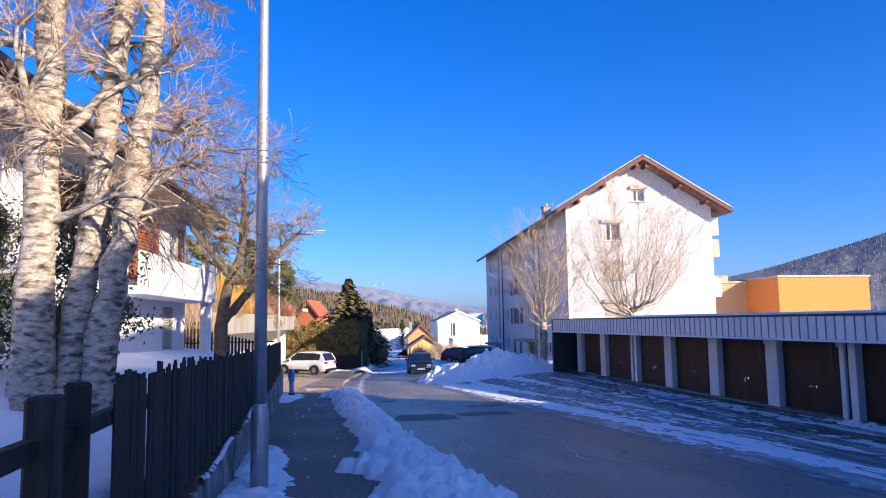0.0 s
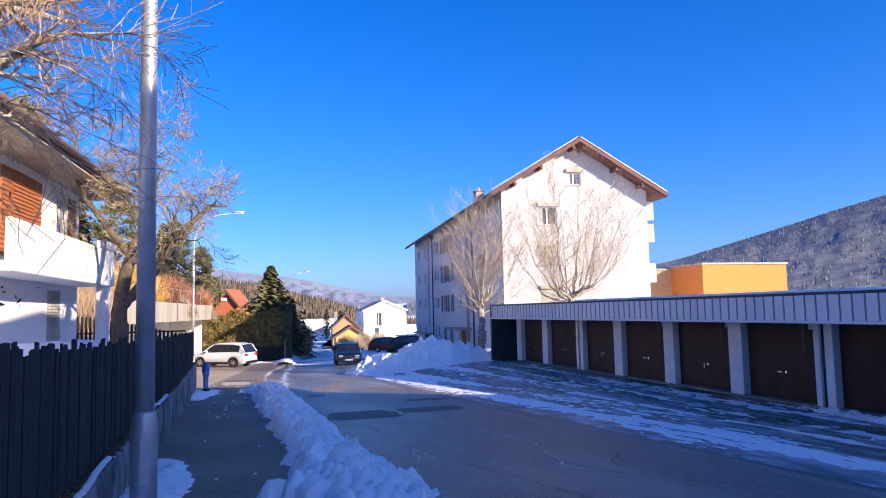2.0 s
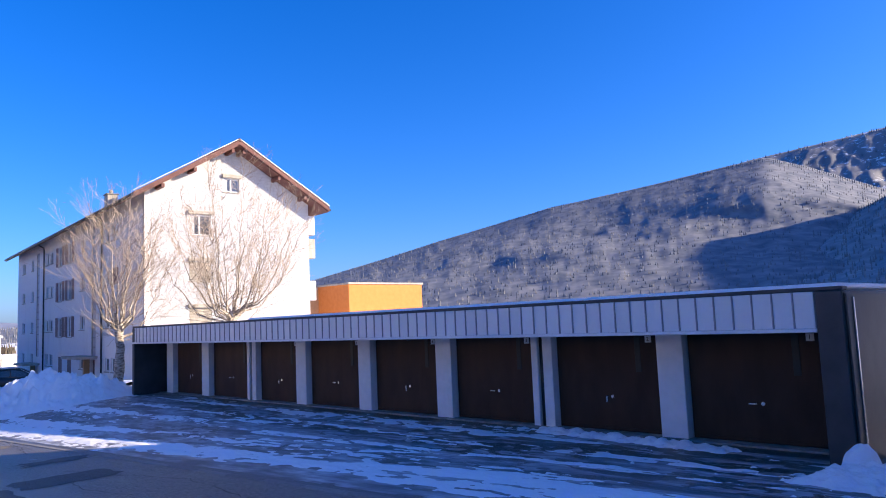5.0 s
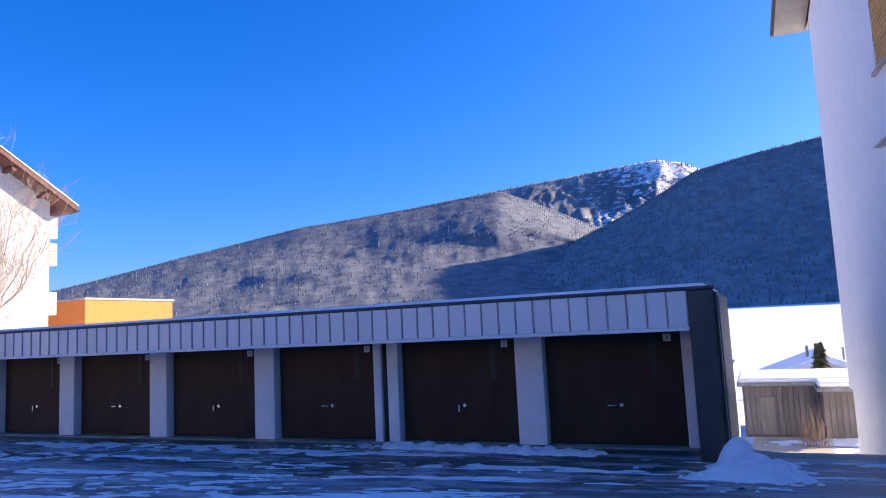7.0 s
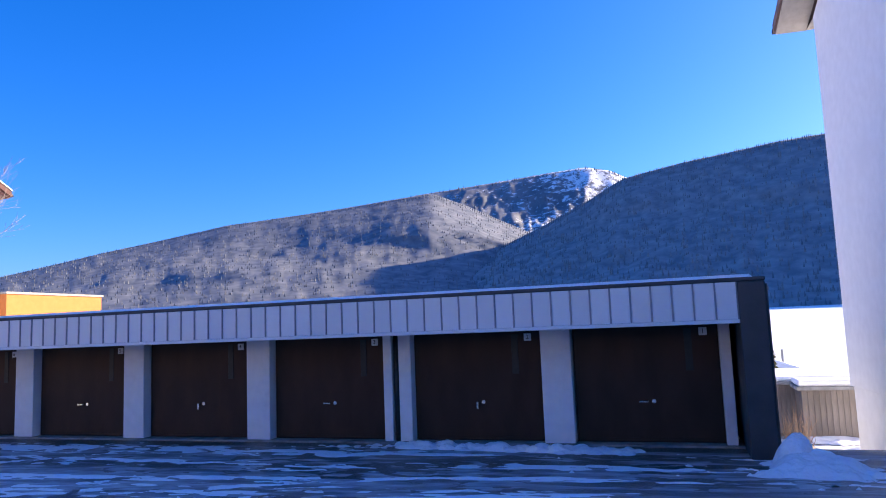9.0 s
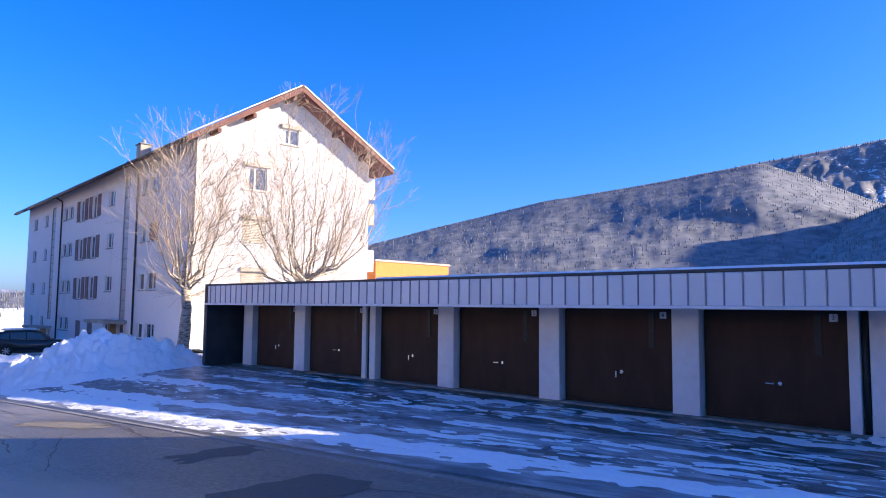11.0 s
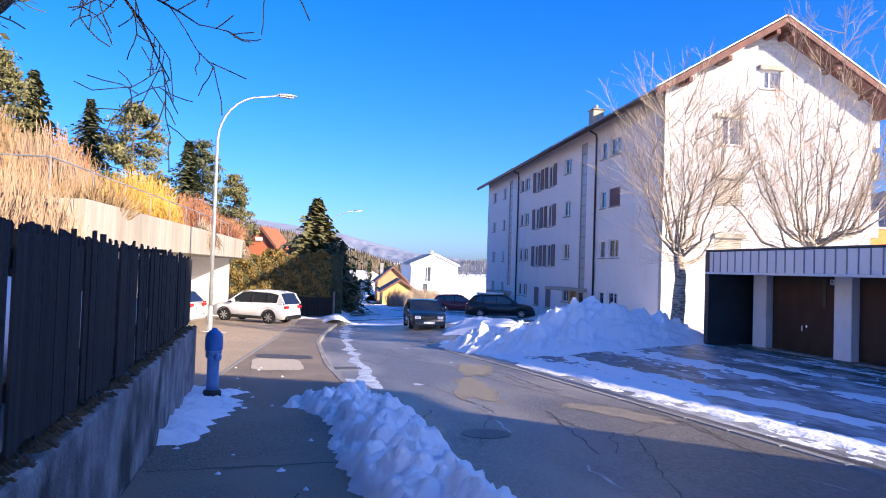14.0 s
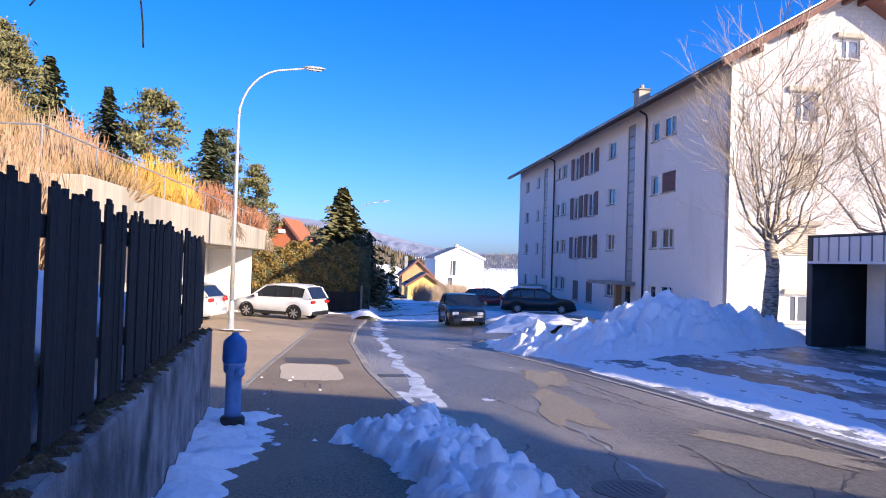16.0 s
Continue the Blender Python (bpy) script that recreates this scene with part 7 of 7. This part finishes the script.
part("roof_snow", MB().cbox(1.05, 5.3, ZS + 1.722, 5.15, 9.95, ZS + 1.86, 0.05).cbox(-0.25, 5.3, ZS + 1.662, 1.0, 7.7, ZS + 1.84, 0.05), M_SNOW, sh_, "snow on the shed roof")
mw = thing("metal_enclosure", pose(18.0, 9.8, 0), "low grey metal enclosure beside the path", "enclosure")
part("body", MB().cbox(0, 0.03, -2.2, 2.2, 0.9, 1.02, 0.015), M_DKMETAL, mw, "dark metal body")
# Paler sheet puts the sunlit south face of the block into the colour.
part("side_panel", MB().cbox(0.02, 0.0, -0.75, 2.18, 0.028, 1.0, 0.008), M_GALV, mw, "pale side panel with sunlight in its colour")
part("top_rim", MB().cbox(-0.03, -0.02, 1.022, 2.23, 0.93, 1.07, 0.008), M_DKMETAL, mw)
fh_ = gable_house("grey_house", pose(57.0, 5.3, -1.2, 0, 0, -90), 7.6, 9, -1.35, 1.4, M_STUCCO, M_CONCL, "low pale house with wide snowy gable", 0.5, True)
window(fh_, Vector((0.6, -0.002, -2.25)), X, -Y, 1.2, 0.8, panes=2, sill=False, recess=-0.02)
window(fh_, Vector((-3.0, -0.002, -2.25)), X, -Y, 0.9, 0.75, panes=2, sill=False, recess=-0.02)
part("chimney", MB().cbox(-0.9, 3.0, -0.5, -0.7, 3.2, 0.9, 0.02), M_CONC, fh_)
part("vent_pipe", MB().cbox(1.4, 2.2, -0.7, 1.55, 2.35, 0.75, 0.02), M_CONC, fh_)
conifer(46, 6.2, -3.6, 4.0, 0.9, 15, M_PINE, "small garden spruce before the low house", 0.8)
snow_sheet("path_snow", 19.5, 24.9, 5.8, 9.3, 0.09, 0.09, lambda x, y_: 0.20 * sstep(23.0, 24.2, x) + 0.35 * np.exp(-((x - 21.2) / 0.8) ** 2 - ((y_ - 6.9) / 0.5) ** 2) + 0.3 * (fbm(x * 1.6, y_ * 1.6, 95) - 0.5) - 0.16, lambda x, y_: gz(x, y_) + 0.04, "mounds of snow beside the path")


# ---- mountains ----
FAR = []


def ridge(name, knots, foot, crest, zfoot, material, label, seed, amp, gully, trees=0, size=(7, 13)):
    """A mountain side: crest given as (bearing, elevation) pairs in degrees, seen from the road."""
    az = np.arange(knots[0][0], knots[-1][0] + 0.01, 0.14)
    el = np.interp(az, [k[0] for k in knots], [k[1] for k in knots])
    ker = np.hanning(15)
    el = np.convolve(np.pad(el, 7, mode="edge"), ker / ker.sum(), mode="valid")
    s = np.concatenate([np.linspace(0, 1, 56), [1.05, 1.15, 1.3]])
    A, S = np.meshgrid(np.radians(az), s)
    E = np.meshgrid(el, s)[0]
    zc = crest * np.tan(np.radians(E)) + 2
    wob = fbm(A * 57 * gully, S * 3, seed, 5) - 0.5
    D = foot + (crest - foot) * S + wob * (crest - foot) * 0.22 * np.sin(np.clip(S, 0, 1) * math.pi)
    prof = np.where(S <= 1, S ** 1.12, 1 - (S - 1) * 0.9)
    zf = zfoot if not callable(zfoot) else zfoot(D * np.sin(A), D * np.cos(A))
    Z = zf + (zc - zf) * prof + amp * (fbm(A * 57 * 1.1, S * 7, seed + 5, 5) - 0.5) * np.clip(S * 3, 0, 1) * np.clip((1.0 - S) * 5 + 0.12, 0, 1)
    Xm, Ym = D * np.sin(A), D * np.cos(A) + 10
    me = grid_mesh(name, Xm, Ym, Z)
    me.materials.append(material)
    tagged(new(name, me), label, "mountain", kind="structure")
    rg = np.random.RandomState(seed)
    for i in range(trees):
        j = rg.randint(0, len(az))
        k = int(np.clip(rg.choice([rg.uniform(0, 55), 55 - abs(rg.normal(0, 1.0))], p=[0.75, 0.25]), 0, 55))
        FAR.append((Xm[k, j], Ym[k, j], Z[k, j], rg.uniform(*size)))


A_K = [(14, 0.6), (22, 1.2), (30, 2.5), (35, 3.4), (41, 5.0), (46, 6.4), (55, 8.6), (62, 9.6), (68, 10.5), (71.2, 10.9), (74, 9.8), (79, 7.4), (84, 4.6), (90, 2.4)]
B_K = [(64, 1.5), (70, 3.4), (79.3, 7.5), (83, 9.2), (86.5, 11.1), (91, 11.9), (97.6, 12.6), (110, 13), (130, 12), (160, 9), (190, 6)]
C_K = [(58, 6.0), (64, 9.3), (70, 10.8), (76, 11.5), (81, 12.05), (83.6, 12.25), (85.5, 11.9), (88, 10.6), (96, 9)]
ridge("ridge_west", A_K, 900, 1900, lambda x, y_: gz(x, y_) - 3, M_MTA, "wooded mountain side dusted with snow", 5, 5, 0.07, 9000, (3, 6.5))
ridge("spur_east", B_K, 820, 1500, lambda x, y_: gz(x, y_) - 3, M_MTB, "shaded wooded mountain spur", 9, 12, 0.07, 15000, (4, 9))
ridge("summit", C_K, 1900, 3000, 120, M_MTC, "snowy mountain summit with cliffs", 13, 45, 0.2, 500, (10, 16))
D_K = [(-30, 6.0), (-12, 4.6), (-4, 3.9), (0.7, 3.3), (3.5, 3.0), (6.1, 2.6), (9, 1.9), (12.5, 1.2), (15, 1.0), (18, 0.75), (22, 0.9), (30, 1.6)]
ridge("far_ridge", D_K, 1700, 3300, 5, M_MTD, "distant mountain ridge with haze blue in its colour", 17, 24, 0.12)
E_K = [(-14, 4.5), (-6, 3.4), (-1, 2.7), (2, 2.3), (5, 1.55), (7.5, 0.95), (10, 0.2), (12.5, -0.5), (15, -0.9)]
ridge("near_wood_hill", E_K, 170, 420, -6, M_MTE, "near wooded hillside", 23, 5, 0.15, 4500, (1.8, 3.8))
mb, near = MB(), MB()
for x, y_, z, h in FAR:
    r = h * (0.24 if h > 5.5 else 0.36)
    a = (x * 7.3 + y_) % 6.28
    q = [(x + r * math.cos(a + k * 2.094), y_ + r * math.sin(a + k * 2.094), z - 1) for k in range(3)]
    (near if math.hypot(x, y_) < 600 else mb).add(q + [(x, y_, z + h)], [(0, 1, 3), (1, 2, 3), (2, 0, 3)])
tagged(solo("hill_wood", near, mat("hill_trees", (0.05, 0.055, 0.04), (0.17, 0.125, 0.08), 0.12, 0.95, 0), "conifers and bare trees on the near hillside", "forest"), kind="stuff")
# Far trees share the haze-tinted grey-blue of the slopes.
tagged(solo("far_forest", mb, mat("hazed_far_trees", (0.11, 0.12, 0.135), (0.225, 0.222, 0.22), 0.09, 0.95, 0), "far conifers and bare trees on the slopes", "forest"), kind="stuff")
# scattered houses and trees in the valley
rg = random.Random(3)
for i in range(7):
    x, y_ = 9 + i * 4.5 + rg.uniform(-2, 2), 150 + rg.uniform(0, 60)
    gable_house("village_house", pose(x, y_, 0, 0, 0, rg.uniform(-40, 40)), 7, 9, -1.5 + rg.uniform(-0.8, 0.8), 1.8, M_STUCCO, M_CONCL, "distant village house with snowy roof", 0.4, True)
for i in range(10):
    x, y_ = 8 + rg.uniform(0, 12), 105 + rg.uniform(0, 60)
    conifer(x, y_, float(gz(x, y_)), rg.uniform(3.5, 6.5), 1.3, 200 + i, M_FIR if i % 2 else M_PINE, "small spruce along the lower road", 0.6)
